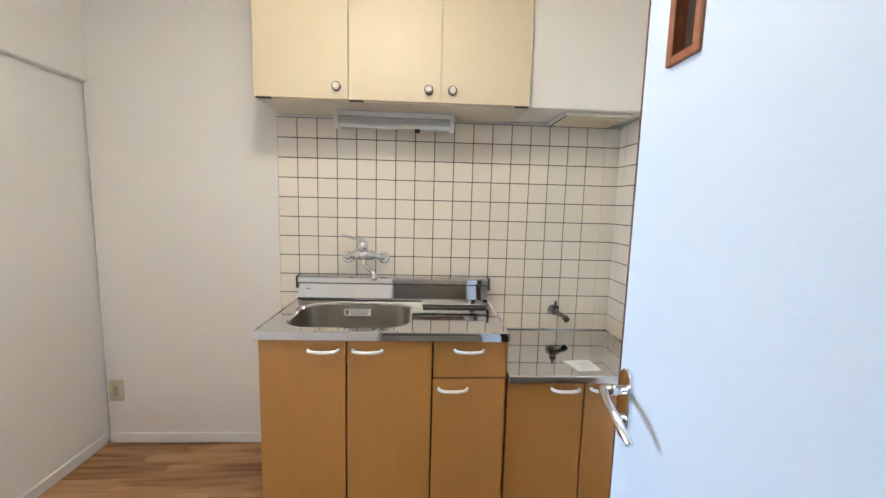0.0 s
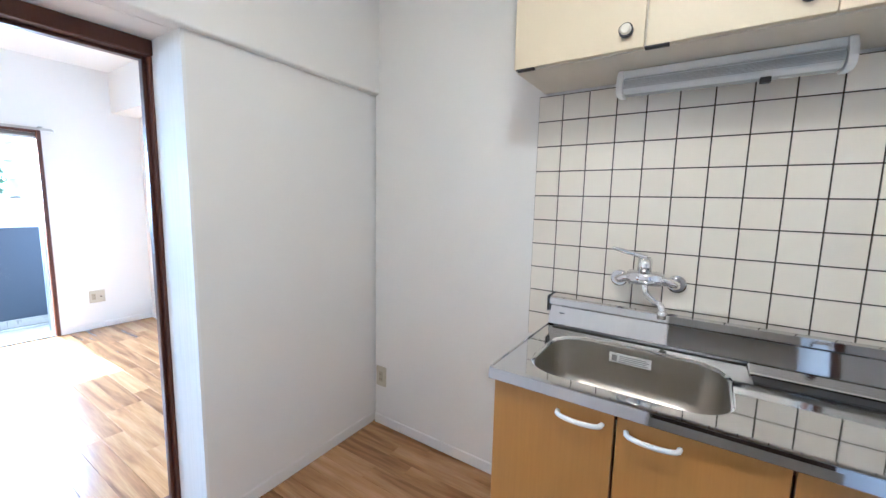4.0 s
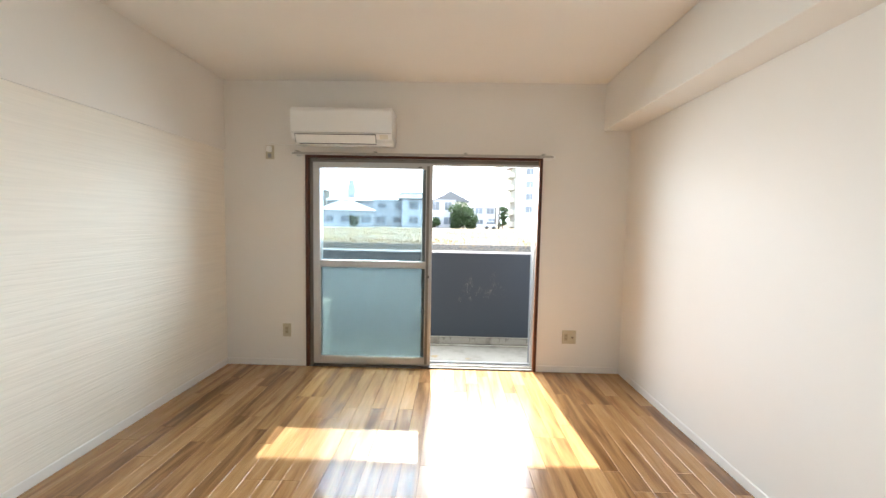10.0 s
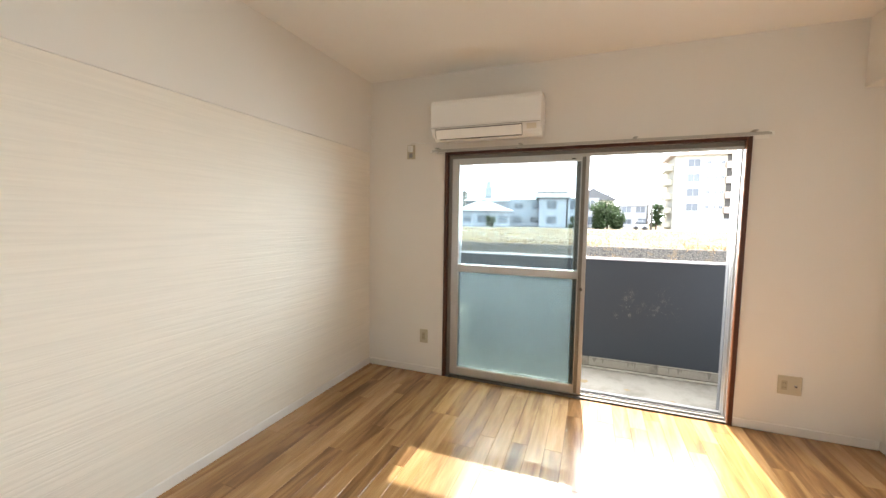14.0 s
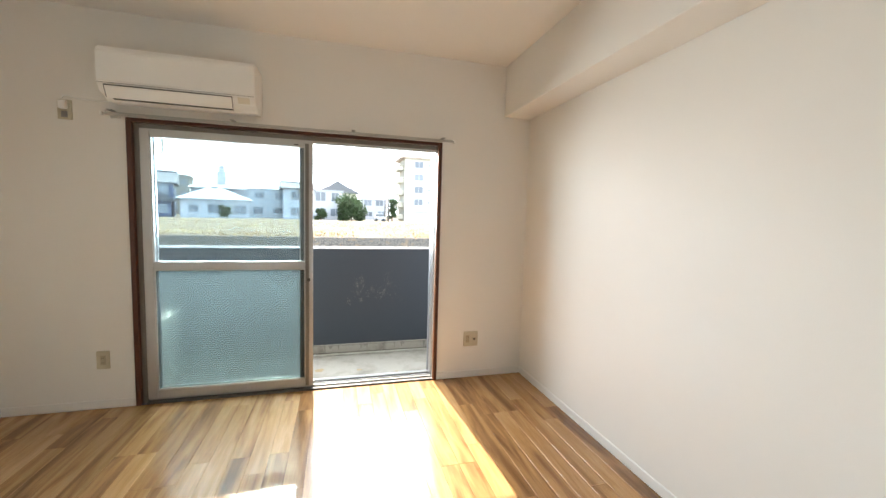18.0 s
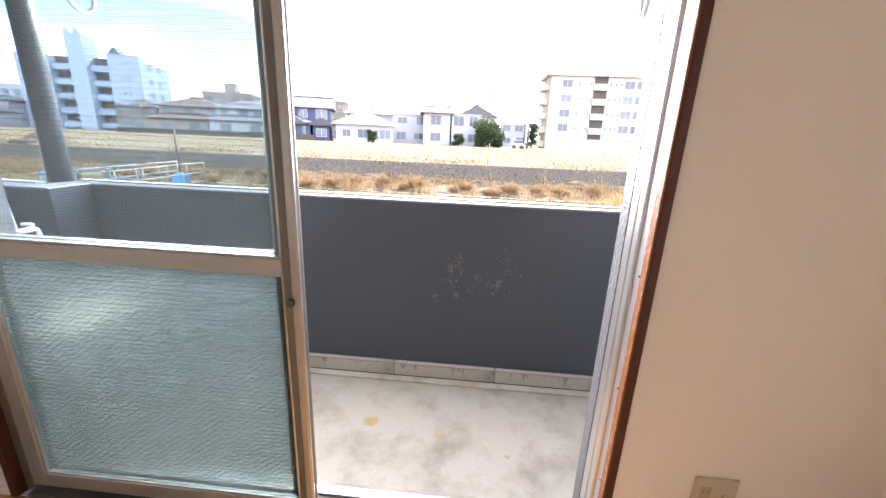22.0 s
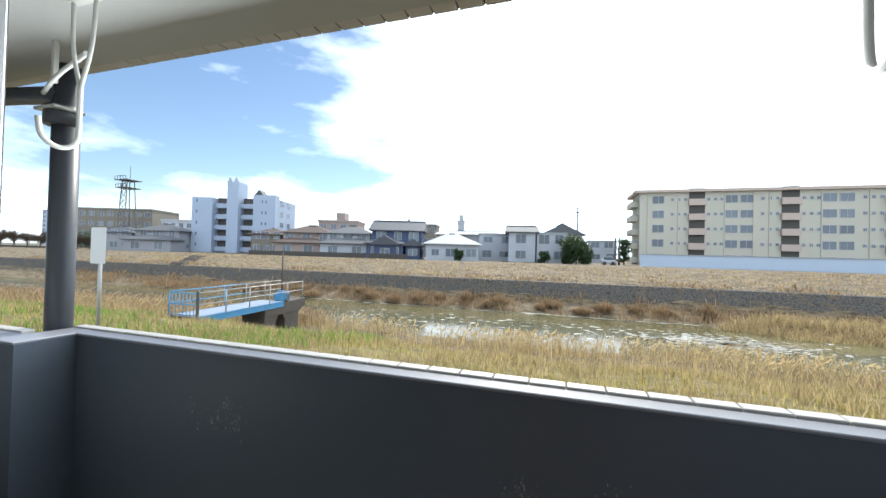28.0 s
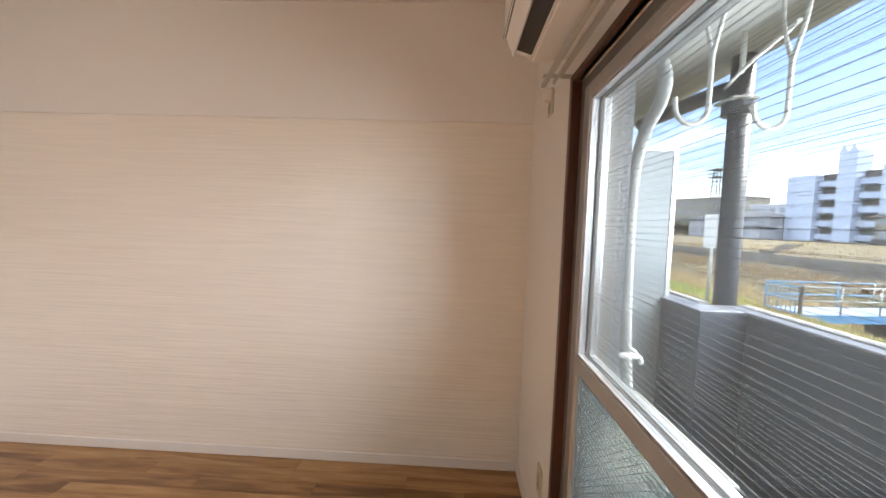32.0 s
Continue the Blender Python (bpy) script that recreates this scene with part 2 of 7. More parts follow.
def glass(name, color=(0.93, 0.97, 0.96), rough=0.0, ripple=0.0, scale=60.0):
    m = bpy.data.materials.new(name)
    m.use_nodes = True
    n, l = m.node_tree.nodes, m.node_tree.links
    n.remove(n["Principled BSDF"])
    out = n["Material Output"]
    clear = n.new("ShaderNodeBsdfTransparent") if not ripple else n.new("ShaderNodeBsdfRefraction")
    clear.inputs["Color"].default_value = (*color, 1)
    gloss = n.new("ShaderNodeBsdfGlossy")
    gloss.inputs["Roughness"].default_value = max(rough * 0.5, 0.01)
    mix = n.new("ShaderNodeMixShader")
    face = n.new("ShaderNodeLayerWeight")
    face.inputs["Blend"].default_value = 0.5
    power = n.new("ShaderNodeMath")
    power.operation = "POWER"
    power.inputs[1].default_value = 5.0
    l.new(face.outputs["Facing"], power.inputs[0])
    fres = n.new("ShaderNodeMapRange")
    fres.inputs["To Min"].default_value, fres.inputs["To Max"].default_value = 0.04, 0.75
    l.new(power.outputs["Value"], fres.inputs["Value"])
    l.new(fres.outputs["Result"], mix.inputs["Fac"])
    l.new(clear.outputs[0], mix.inputs[1])
    l.new(gloss.outputs[0], mix.inputs[2])
    last = mix.outputs[0]
    if ripple:
        clear.inputs["Roughness"].default_value = rough
        clear.inputs["IOR"].default_value = 1.12
        tc = n.new("ShaderNodeTexCoord")
        cells = n.new("ShaderNodeTexWave")
        cells.bands_direction = "Z"
        cells.inputs["Scale"].default_value = 24.0
        cells.inputs["Distortion"].default_value = 0.6
        cells.inputs["Detail Scale"].default_value = 30.0
        l.new(tc.outputs["Object"], cells.inputs["Vector"])
        bp = n.new("ShaderNodeBump")
        bp.inputs["Strength"].default_value = ripple
        bp.inputs["Distance"].default_value = 0.004
        l.new(cells.outputs["Fac"], bp.inputs["Height"])
        l.new(bp.outputs["Normal"], clear.inputs["Normal"])
        l.new(bp.outputs["Normal"], gloss.inputs["Normal"])
        soft = n.new("ShaderNodeBsdfTranslucent")
        soft.inputs["Color"].default_value = (0.50, 0.57, 0.62, 1)
        thru = n.new("ShaderNodeBsdfTransparent")
        thru.inputs["Color"].default_value = (0.62, 0.69, 0.70, 1)
        mix3 = n.new("ShaderNodeMixShader")
        mix3.inputs["Fac"].default_value = 0.48
        l.new(last, mix3.inputs[1])
        l.new(thru.outputs[0], mix3.inputs[2])
        last = mix3.outputs[0]
        mix2 = n.new("ShaderNodeMixShader")
        mix2.inputs["Fac"].default_value = 0.07
        l.new(last, mix2.inputs[1])
        l.new(soft.outputs[0], mix2.inputs[2])
        last = mix2.outputs[0]
    else:      # a faint translucent veil, standing in for haze of the reflected room
        film = n.new("ShaderNodeBsdfTranslucent")
        film.inputs["Color"].default_value = (0.8, 0.82, 0.82, 1)
        veil = n.new("ShaderNodeMixShader")
        veil.inputs["Fac"].default_value = 0.001
        l.new(last, veil.inputs[1])
        l.new(film.outputs[0], veil.inputs[2])
        last = veil.outputs[0]
    l.new(last, out.inputs["Surface"])
    return m


WALLPAPER = shader("wallpaper_white", (0.81, 0.785, 0.74), 0.65, bump=0.35, scale=420, vary=0.02, spots=0.05, spot_color=(0.62, 0.58, 0.52), spot_scale=1.3)
PAPER_H = ribbed_paper("wallpaper_ribbed", (0.86, 0.815, 0.735), "y", 0.968, 0.38)
PAPER_V = ribbed_paper("wallpaper_streaked", (0.85, 0.84, 0.815), "z", 0.96, 0.38)
CEILING = shader("ceiling_paper", (0.90, 0.88, 0.84), 0.75, bump=0.3, scale=300, vary=0.02, spots=0.06, spot_color=(0.6, 0.56, 0.5), spot_scale=0.9)
BASEBOARD = shader("baseboard_vinyl", (0.80, 0.78, 0.75), 0.45, bump=0.1, scale=90, vary=0.02)
PLANK = wood_floor()
FLOOR_GAP = shader("floor_joint", (0.035, 0.02, 0.012), 0.8)
FRAME_WOOD = shader("dark_red_wood", (0.072, 0.020, 0.0085), 0.40, bump=0.3, scale=14, stretch=(9, 9, 0.7), vary=0.30, spots=0.2, spot_color=(0.10, 0.04, 0.02), spot_scale=5)
WORN_WOOD = shader("worn_frame_edge", (0.22, 0.075, 0.028), 0.5, bump=0.6, scale=40, stretch=(3, 3, 0.5), vary=0.40, spots=0.45, spot_color=(0.36, 0.17, 0.075), spot_scale=32)
DOOR_PAINT = shader("door_film", (0.52, 0.57, 0.63), 0.42, bump=0.15, scale=160, vary=0.02, spots=0.04, spot_color=(0.6, 0.6, 0.6))
TILE = shader("cream_tile", (0.82, 0.76, 0.655), 0.16, bump=0.06, scale=14, vary=0.02, piece=0.03, coat=0.2)
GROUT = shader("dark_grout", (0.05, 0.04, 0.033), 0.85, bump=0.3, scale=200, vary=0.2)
CAB_WOOD = shader("cabinet_laminate", (0.43, 0.207, 0.050), 0.32, bump=0.08, scale=10, stretch=(4, 14, 0.6), vary=0.10, spots=0.1, spot_color=(0.36, 0.165, 0.038), spot_scale=1.5)
BARE_WOOD = shader("bare_wood_fleck", (0.50, 0.34, 0.20), 0.7, vary=0.2, island=0.3)
CAB_EDGE = shader("cabinet_edge", (0.10, 0.045, 0.02), 0.6)
CAB_CREAM = shader("cream_cabinet", (0.66, 0.57, 0.40), 0.52, bump=0.08, scale=120, vary=0.02, spots=0.08, spot_color=(0.60, 0.50, 0.34), spot_scale=2)
CAB_UNDER = shader("cream_board", (0.72, 0.66, 0.54), 0.55, vary=0.03, spots=0.12, spot_color=(0.55, 0.47, 0.34), spot_scale=4)
STEEL = shader("stainless_top", (0.66, 0.66, 0.66), 0.045, metal=1.0, bump=0.04, scale=8, vary=0.03, rough_vary=0.025)
STEEL_BRUSH = shader("brushed_basin", (0.44, 0.41, 0.36), 0.32, metal=1.0, bump=0.10, scale=60, stretch=(1, 8, 1), vary=0.05)
CHROME = shader("chrome", (0.80, 0.80, 0.82), 0.07, metal=1.0, rough_vary=0.03, vary=0.01)
WHITE_PLASTIC = shader("white_plastic", (0.86, 0.855, 0.83), 0.38, bump=0.04, scale=200, vary=0.015)
BEIGE_PLASTIC = shader("aged_beige_plastic", (0.54, 0.49, 0.37), 0.42, vary=0.02, spots=0.15, spot_color=(0.44, 0.38, 0.26), spot_scale=20)
PALE_PLASTIC = shader("pale_switch_plastic", (0.70, 0.66, 0.55), 0.42, vary=0.02, spots=0.12, spot_color=(0.58, 0.52, 0.40), spot_scale=20)
CREAM_PLASTIC = shader("cream_plastic", (0.74, 0.70, 0.60), 0.42, vary=0.02)
BLACK_RUBBER = shader("black_rubber", (0.015, 0.015, 0.016), 0.5, vary=0.1)
GREY_PLASTIC = shader("grey_plastic", (0.28, 0.28, 0.28), 0.45, vary=0.05)
SCREEN = shader("dark_screen", (0.02, 0.022, 0.024), 0.08, vary=0.02)
ACRYLIC = shader("lamp_diffuser", (0.72, 0.74, 0.74), 0.25, vary=0.03, coat=0.4)
PAPER = shader("printed_paper", (0.80, 0.80, 0.78), 0.7, vary=0.02, spots=0.25, spot_color=(0.5, 0.5, 0.5), spot_scale=45)
TAP_METAL = shader("tarnished_brass", (0.16, 0.14, 0.11), 0.38, metal=0.8, vary=0.08)
INK = shader("ink", (0.06, 0.06, 0.06), 0.7)
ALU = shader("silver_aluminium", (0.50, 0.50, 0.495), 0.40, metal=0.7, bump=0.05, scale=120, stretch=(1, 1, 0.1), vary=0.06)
# darker copy of the aluminium: shade of recesses and turned sides put into colour
ALU_SHADE = shader("shaded_aluminium", (0.20, 0.19, 0.175), 0.5, metal=0.5, vary=0.08, spots=0.2, spot_color=(0.12, 0.11, 0.10), spot_scale=14)
SEAL = shader("grey_rubber_seal", (0.10, 0.10, 0.102), 0.55, vary=0.08)
SOCKET_TAN = shader("tan_socket_insert", (0.42, 0.36, 0.25), 0.45, vary=0.03)
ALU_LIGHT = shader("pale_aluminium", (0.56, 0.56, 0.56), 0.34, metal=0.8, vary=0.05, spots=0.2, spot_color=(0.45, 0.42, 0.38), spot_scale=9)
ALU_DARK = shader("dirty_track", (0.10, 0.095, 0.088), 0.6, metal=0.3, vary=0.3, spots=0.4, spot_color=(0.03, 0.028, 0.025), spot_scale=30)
GLASS_CLEAR = glass("wired_glass_clear", (0.83, 0.89, 0.91))
GLASS_FROST = glass("wired_glass_frosted", (0.63, 0.68, 0.665), rough=0.22, ripple=0.35)
GLASS_DARK = shader("door_light_pane", (0.05, 0.035, 0.025), 0.1, vary=0.05)
RIB = shader("glass_rib", (0.14, 0.18, 0.185), 0.35, vary=0.1)
WIRE = shader("glass_wire", (0.05, 0.055, 0.055), 0.8)
BALC_PAINT = shader("slate_paint", (0.050, 0.063, 0.083), 0.5, bump=0.3, scale=90, vary=0.06, spots=0.35, spot_color=(0.060, 0.068, 0.082), spot_scale=2.2)
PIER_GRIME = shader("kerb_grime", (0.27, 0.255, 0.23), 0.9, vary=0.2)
SCUFF = shader("scuffed_paint", (0.18, 0.182, 0.185), 0.8, vary=0.2, island=0.45)
CONCRETE = shader("balcony_concrete", (0.30, 0.282, 0.25), 0.85, bump=0.7, scale=70, vary=0.14, spots=0.85, spot_color=(0.155, 0.142, 0.12), spot_scale=3.4)
CONC_BLOCK = shader("pale_kerb_concrete", (0.40, 0.38, 0.335), 0.85, bump=0.5, scale=60, vary=0.12, spots=0.6, spot_color=(0.17, 0.155, 0.13), spot_scale=6, piece=0.10)
CAP_METAL = shader("grey_cap_metal", (0.155, 0.16, 0.185), 0.45, vary=0.06, spots=0.3, spot_color=(0.17, 0.175, 0.19), spot_scale=7)
CAP_TILE = shader("pale_cap_tile", (0.42, 0.405, 0.385), 0.45, bump=0.1, scale=60, vary=0.05, piece=0.06)
RUST_STAIN = shader("rust_stain", (0.30, 0.22, 0.125), 0.9, vary=0.25, scale=30)
SOFFIT = shader("grey_soffit", (0.37, 0.37, 0.355), 0.8, bump=0.3, scale=130, vary=0.05, spots=0.2, spot_color=(0.33, 0.33, 0.31), spot_scale=2)
STUCCO = shader("rough_slate_stucco", (0.15, 0.157, 0.17), 0.42, bump=2.5, scale=75, vary=0.30, detail=1.5)
OUT_PIPE = shader("slate_pipe", (0.055, 0.06, 0.072), 0.42, vary=0.06)
PANEL_GREY = shader("partition_board", (0.24, 0.265, 0.275), 0.6, vary=0.04, spots=0.2, spot_color=(0.18, 0.20, 0.20), spot_scale=3)
PIPE_WRAP = shader("pipe_wrap", (0.30, 0.305, 0.295), 0.6, vary=0.05, spots=0.2, spot_color=(0.22, 0.22, 0.2), spot_scale=8)
IVORY_METAL = shader("ivory_enamel", (0.47, 0.465, 0.43), 0.4, vary=0.04, spots=0.2, spot_color=(0.4, 0.37, 0.32), spot_scale=12)


def glow(name, color, strength):
    m = bpy.data.materials.new(name)
    m.use_nodes = True
    b = m.node_tree.nodes["Principled BSDF"]
    b.inputs["Base Color"].default_value = (0.9, 0.88, 0.82, 1)
    b.inputs["Emission Color"].default_value = (*color, 1)
    b.inputs["Emission Strength"].default_value = strength
    return m


LAMP_GLOW = glow("lamp_shade_lit", (1.0, 0.80, 0.55), 8.5)

# ---- building helpers ----
HOME = {}


def thing(name, at=(0, 0, 0), label="", category="", group="", kind=""):
    """An empty at the base of a thing; its parts are given in world places."""
    ob = new(name)
    ob.location = at
    ob.empty_display_size = 0.1
    HOME[ob] = Vector(at)
    return tagged(ob, label, category, group, kind)


def mesh_of(name, bm, material):
    me = bpy.data.meshes.new(name)
    bm.normal_update()
    bm.to_mesh(me)
    bm.free()
    for mt in material if isinstance(material, (list, tuple)) else [material]:
        me.materials.append(mt)
    return me


def part(name, bm, material, parent, label="", kind=""):
    home = HOME[parent]
    bmesh.ops.translate(bm, verts=bm.verts, vec=-home)
    ob = new(name, mesh_of(name, bm, material))
    ob.parent = parent
    HOME[ob] = home
    return tagged(ob, label, kind=kind)


def solo(name, bm, material, label="", category="", group="", kind="", at=(0, 0, 0)):
    bmesh.ops.translate(bm, verts=bm.verts, vec=-Vector(at))
    ob = new(name, mesh_of(name, bm, material))
    ob.location = at
    HOME[ob] = Vector(at)
    return tagged(ob, label, category, group, kind)


def piece(name, me, parent, at, rz=0.0, rx=0.0, ry=0.0):
    ob = new(name, me)
    ob.parent = parent
    ob.location = Vector(at) - HOME[parent]
    ob.rotation_euler = (rx, ry, rz)
    HOME[ob] = Vector(at)
    return ob


def box(x0, y0, z0, x1, y1, z1, bevel=0.0, seg=1):
    bm = bmesh.new()
    add_box(bm, x0, y0, z0, x1, y1, z1)
    if bevel:
        bmesh.ops.bevel(bm, geom=bm.edges[:], offset=bevel, segments=seg, affect="EDGES", profile=0.6)
    return bm


def add_box(bm, x0, y0, z0, x1, y1, z1):
    vs = [bm.verts.new(p) for p in ((x0, y0, z0), (x1, y0, z0), (x1, y1, z0), (x0, y1, z0), (x0, y0, z1), (x1, y0, z1), (x1, y1, z1), (x0, y1, z1))]
    for f in ((3, 2, 1, 0), (4, 5, 6, 7), (0, 1, 5, 4), (1, 2, 6, 5), (2, 3, 7, 6), (3, 0, 4, 7)):
        bm.faces.new([vs[i] for i in f])
    return vs


def join_bm(*parts_):
    bm = bmesh.new()
    for p in parts_:
        me = bpy.data.meshes.new("tmp")
        p.to_mesh(me)
        p.free()
        bm.from_mesh(me)
        bpy.data.meshes.remove(me)
    return bm


def cyl(c, r, h, axis="z", seg=20, r2=None, bevel=0.0):
    bm = bmesh.new()
    bmesh.ops.create_cone(bm, cap_ends=True, segments=seg, radius1=r, radius2=r if r2 is None else r2, depth=h)
    if bevel:
        bmesh.ops.bevel(bm, geom=[e for e in bm.edges if abs(e.verts[0].co.z - e.verts[1].co.z) < 1e-6], offset=bevel, segments=2, affect="EDGES")
    if axis == "x":
        bmesh.ops.rotate(bm, verts=bm.verts, matrix=Matrix.Rotation(radians(90), 3, "Y"))
    if axis == "y":
        bmesh.ops.rotate(bm, verts=bm.verts, matrix=Matrix.Rotation(radians(-90), 3, "X"))
    bmesh.ops.translate(bm, verts=bm.verts, vec=c)
    for f in bm.faces:
        f.smooth = len(f.verts) == 4
    return bm


def tube(points, r, seg=10, rounds=3, taper=None):
    """A round bar along a smoothed line of points."""
    pts = [Vector(p) for p in points]
    for _ in range(rounds):
        nxt = [pts[0]]
        for a, b in zip(pts, pts[1:]):
            nxt += [a.lerp(b, 0.25), a.lerp(b, 0.75)]
        pts = nxt + [pts[-1]]
    bm = bmesh.new()
    rings = []
    up = Vector((0.13, 0.31, 0.94)).normalized()
    side = None
    for i, p in enumerate(pts):
        d = (pts[min(i + 1, len(pts) - 1)] - pts[max(i - 1, 0)]).normalized()
        if side is None:
            side = d.cross(up)
            if side.length < 0.05:
                side = d.cross(Vector((1, 0, 0)))
        side = (side - d * side.dot(d)).normalized()
        other = d.cross(side)
        rad = r if taper is None else r + (taper - r) * i / (len(pts) - 1)
        rings.append([bm.verts.new(p + (side * math.cos(a) + other * math.sin(a)) * rad) for a in [2 * math.pi * k / seg for k in range(seg)]])
    for a, b in zip(rings, rings[1:]):
        for k in range(seg):
            f = bm.faces.new((a[k], a[(k + 1) % seg], b[(k + 1) % seg], b[k]))
            f.smooth = True
    bm.faces.new(rings[0][::-1])
    bm.faces.new(rings[-1])
    bmesh.ops.recalc_face_normals(bm, faces=bm.faces[:])
    return bm


def prism(profile, axis, a, b, bevel=0.0):
    """A closed outline pushed along an axis: for axis x the outline is (y, z), for y (x, z), for z (x, y)."""
    bm = bmesh.new()
    put = {"x": lambda u, v, w: (w, u, v), "y": lambda u, v, w: (u, w, v), "z": lambda u, v, w: (u, v, w)}[axis]
    r0 = [bm.verts.new(put(u, v, a)) for u, v in profile]
    r1 = [bm.verts.new(put(u, v, b)) for u, v in profile]
    k = len(profile)
    for i in range(k):
        bm.faces.new((r0[i], r0[(i + 1) % k], r1[(i + 1) % k], r1[i]))
    bm.faces.new(r0[::-1])
    bm.faces.new(r1)
    bmesh.ops.recalc_face_normals(bm, faces=bm.faces[:])
    if bevel:
        bmesh.ops.bevel(bm, geom=bm.edges[:], offset=bevel, segments=2, affect="EDGES")
    return bm


def rounded_rect(w, h, r, seg=5):
    pts = []
    for cx, cy, a0 in ((w / 2 - r, h / 2 - r, 0), (-w / 2 + r, h / 2 - r, 90), (-w / 2 + r, -h / 2 + r, 180), (w / 2 - r, -h / 2 + r, 270)):
        for i in range(seg + 1):
            a = radians(a0 + 90 * i / seg)
            pts.append((cx + r * math.cos(a), cy + r * math.sin(a)))
    return pts


# ---- the flat: walls, ceilings, openings ----
XL, XR, YB, ZC = -2.262, 1.172, -2.99, 2.45      # room: left wall, right wall, back wall, ceiling
KL, KD, KY, KR = -0.75, -0.70, -3.22, -5.915     # kitchen: streaked wall, doorway wall, wall beside the opening, tiled end wall
OX, OY = 0.158, -3.297                           # corner of the deep reveal beside the opening
WX0, WX1, WZ, RX = -1.532, 0.452, 1.812, 0.4225   # window opening, and the inner face of its open side
# the kitchen stands a degree askew of the room and a little to its left
ASKEW = Matrix.Translation((0.0997, -4.5484, 0)) @ Matrix.Rotation(-0.0176, 4, "Z") @ Matrix.Translation((-0.2, 4.5, 0))
S = "structure"
solo("wall_left", box(XL - 0.12, YB, 0, XL, 0.14, ZC), PAPER_H, "ribbed off-white wallpaper on the long room wall", "wall", kind=S)
solo("beam_left", box(XL, YB, 1.863, XL + 0.016, -0.001, ZC - 0.001), WALLPAPER, "shallow papered beam along the wall", "beam", kind=S)
solo("wall_right", box(XR, -3.29, 0, XR + 0.12, 0.14, ZC), WALLPAPER, "plain off-white papered wall", "wall", kind=S)
solo("beam_right", box(0.95, YB, 2.069, XR - 0.001, -0.001, ZC - 0.001, 0.003), WALLPAPER, "deep papered ceiling beam along the wall", "beam", kind=S)
wall_win = thing("wall_window", (0, 0.07, 0), "off-white papered wall with a balcony window", "wall", kind=S)
for a, b, c, d in ((XL, WX0, 0, ZC), (WX1, XR, 0, ZC), (WX0, WX1, WZ, ZC)):
    part("wall_panel", box(a, 0, c, b, 0.14, d), WALLPAPER, wall_win)
for a, b, c, y0, y1 in ((XL, WX0, -0.14, 0.14, 0.193), (RX, XR + 2.0, -0.14, 0.157, 0.2135), (WX0, RX, WZ, 0.157, 0.193)):
    part("outer_face", box(a, y0, c, b, y1, ZC), STUCCO, wall_win, "rough slate stucco")
wall_back = thing("wall_back", (0, -3.1, 0), "off-white papered partition with a wide framed opening", "wall", kind=S)
part("wall_panel", box(XL, -3.22, 0, KL - 0.012, YB, ZC), WALLPAPER, wall_back)
part("wall_panel", prism([(OX + 0.012, OY), (XR + 0.12, OY + 0.010), (XR + 0.12, YB), (OX + 0.012, YB)], "z", 0, ZC), WALLPAPER, wall_back)
part("reveal_panel", box(OX, OY, 0, OX + 0.012, YB, ZC), PAPER_V, wall_back, "streaked wallpaper on the reveal")
part("wall_panel", box(KL - 0.012, -3.25, 1.862, OX, YB, ZC), WALLPAPER, wall_back)
solo("beam_kitchen", box(KL, OY - 0.032, 1.860, XR - 0.06, -3.25, ZC - 0.001, 0.014, 4), WALLPAPER, "shallow papered beam above the kitchen opening", "beam", kind=S)
wall_kl = thing("wall_kitchen_left", (KL - 0.05, -4, 0), "white streaked-wallpaper kitchen wall", "wall", kind=S)
part("wall_panel", box(KL - 0.16, -4.63, 0, KL, -3.079, ZC), PAPER_V, wall_kl)
part("wall_panel", box(KL - 0.16, -3.079, 0, KL - 0.010, -3.0, 1.862), WALLPAPER, wall_kl)
solo("wall_hall", box(-2.0, KR - 0.15, 0, -1.9, -3.3, ZC), WALLPAPER, "plain hall wall behind the doorway", "wall", kind=S)
solo("wall_hall_end", box(-1.9, -3.4, 0, KL - 0.1, -3.3, ZC), WALLPAPER, "plain hall end wall", "wall", kind=S)
solo("ceiling", box(XL, KR - 0.3, ZC, XR, 0.14, ZC + 0.1), CEILING, "off-white papered ceiling", "ceiling", kind=S)


def skirting(name, x0, y0, x1, y1):
    solo(name, box(x0, y0, 0, x1, y1, 0.058, 0.004), BASEBOARD, "white vinyl skirting board", "baseboard", kind=S)


skirting("baseboard", XL, YB, XL + 0.009, -0.001)
skirting("baseboard", XR - 0.009, YB, XR, -0.001)
skirting("baseboard", XL + 0.01, -0.009, -1.556, 0)
skirting("baseboard", 0.4535, -0.009, XR - 0.01, 0)
solo("baseboard", prism([(OX, OY - 0.009), (1.09, OY), (1.09, OY + 0.009), (OX, OY)], "z", 0, 0.058, 0.003), BASEBOARD, "white vinyl skirting board", "baseboard", kind=S)
skirting("baseboard", KL, -4.5, KL + 0.009, -3.08)

# ---- framed opening between kitchen and room ----
opening = thing("door_frame", (-0.29, -3.03, 0), "dark red-brown wooden frame of a doorless opening", "door frame", kind=S)
part("jamb", box(KL - 0.010, -3.079, 0, -0.7265, -2.971, 1.808, 0.003), FRAME_WOOD, opening)
part("jamb", box(0.149, -3.069, 0, 0.190, -2.971, 1.808, 0.003), FRAME_WOOD, opening)
part("head", box(KL - 0.010, -3.079, 1.808, 0.190, -2.971, 1.861, 0.003), FRAME_WOOD, opening)
for x in (-0.7265, 0.1355):
    part("stop", box(x, -3.040, 0, x + 0.0135, -3.010, 1.808, 0.002), FRAME_WOOD, opening)
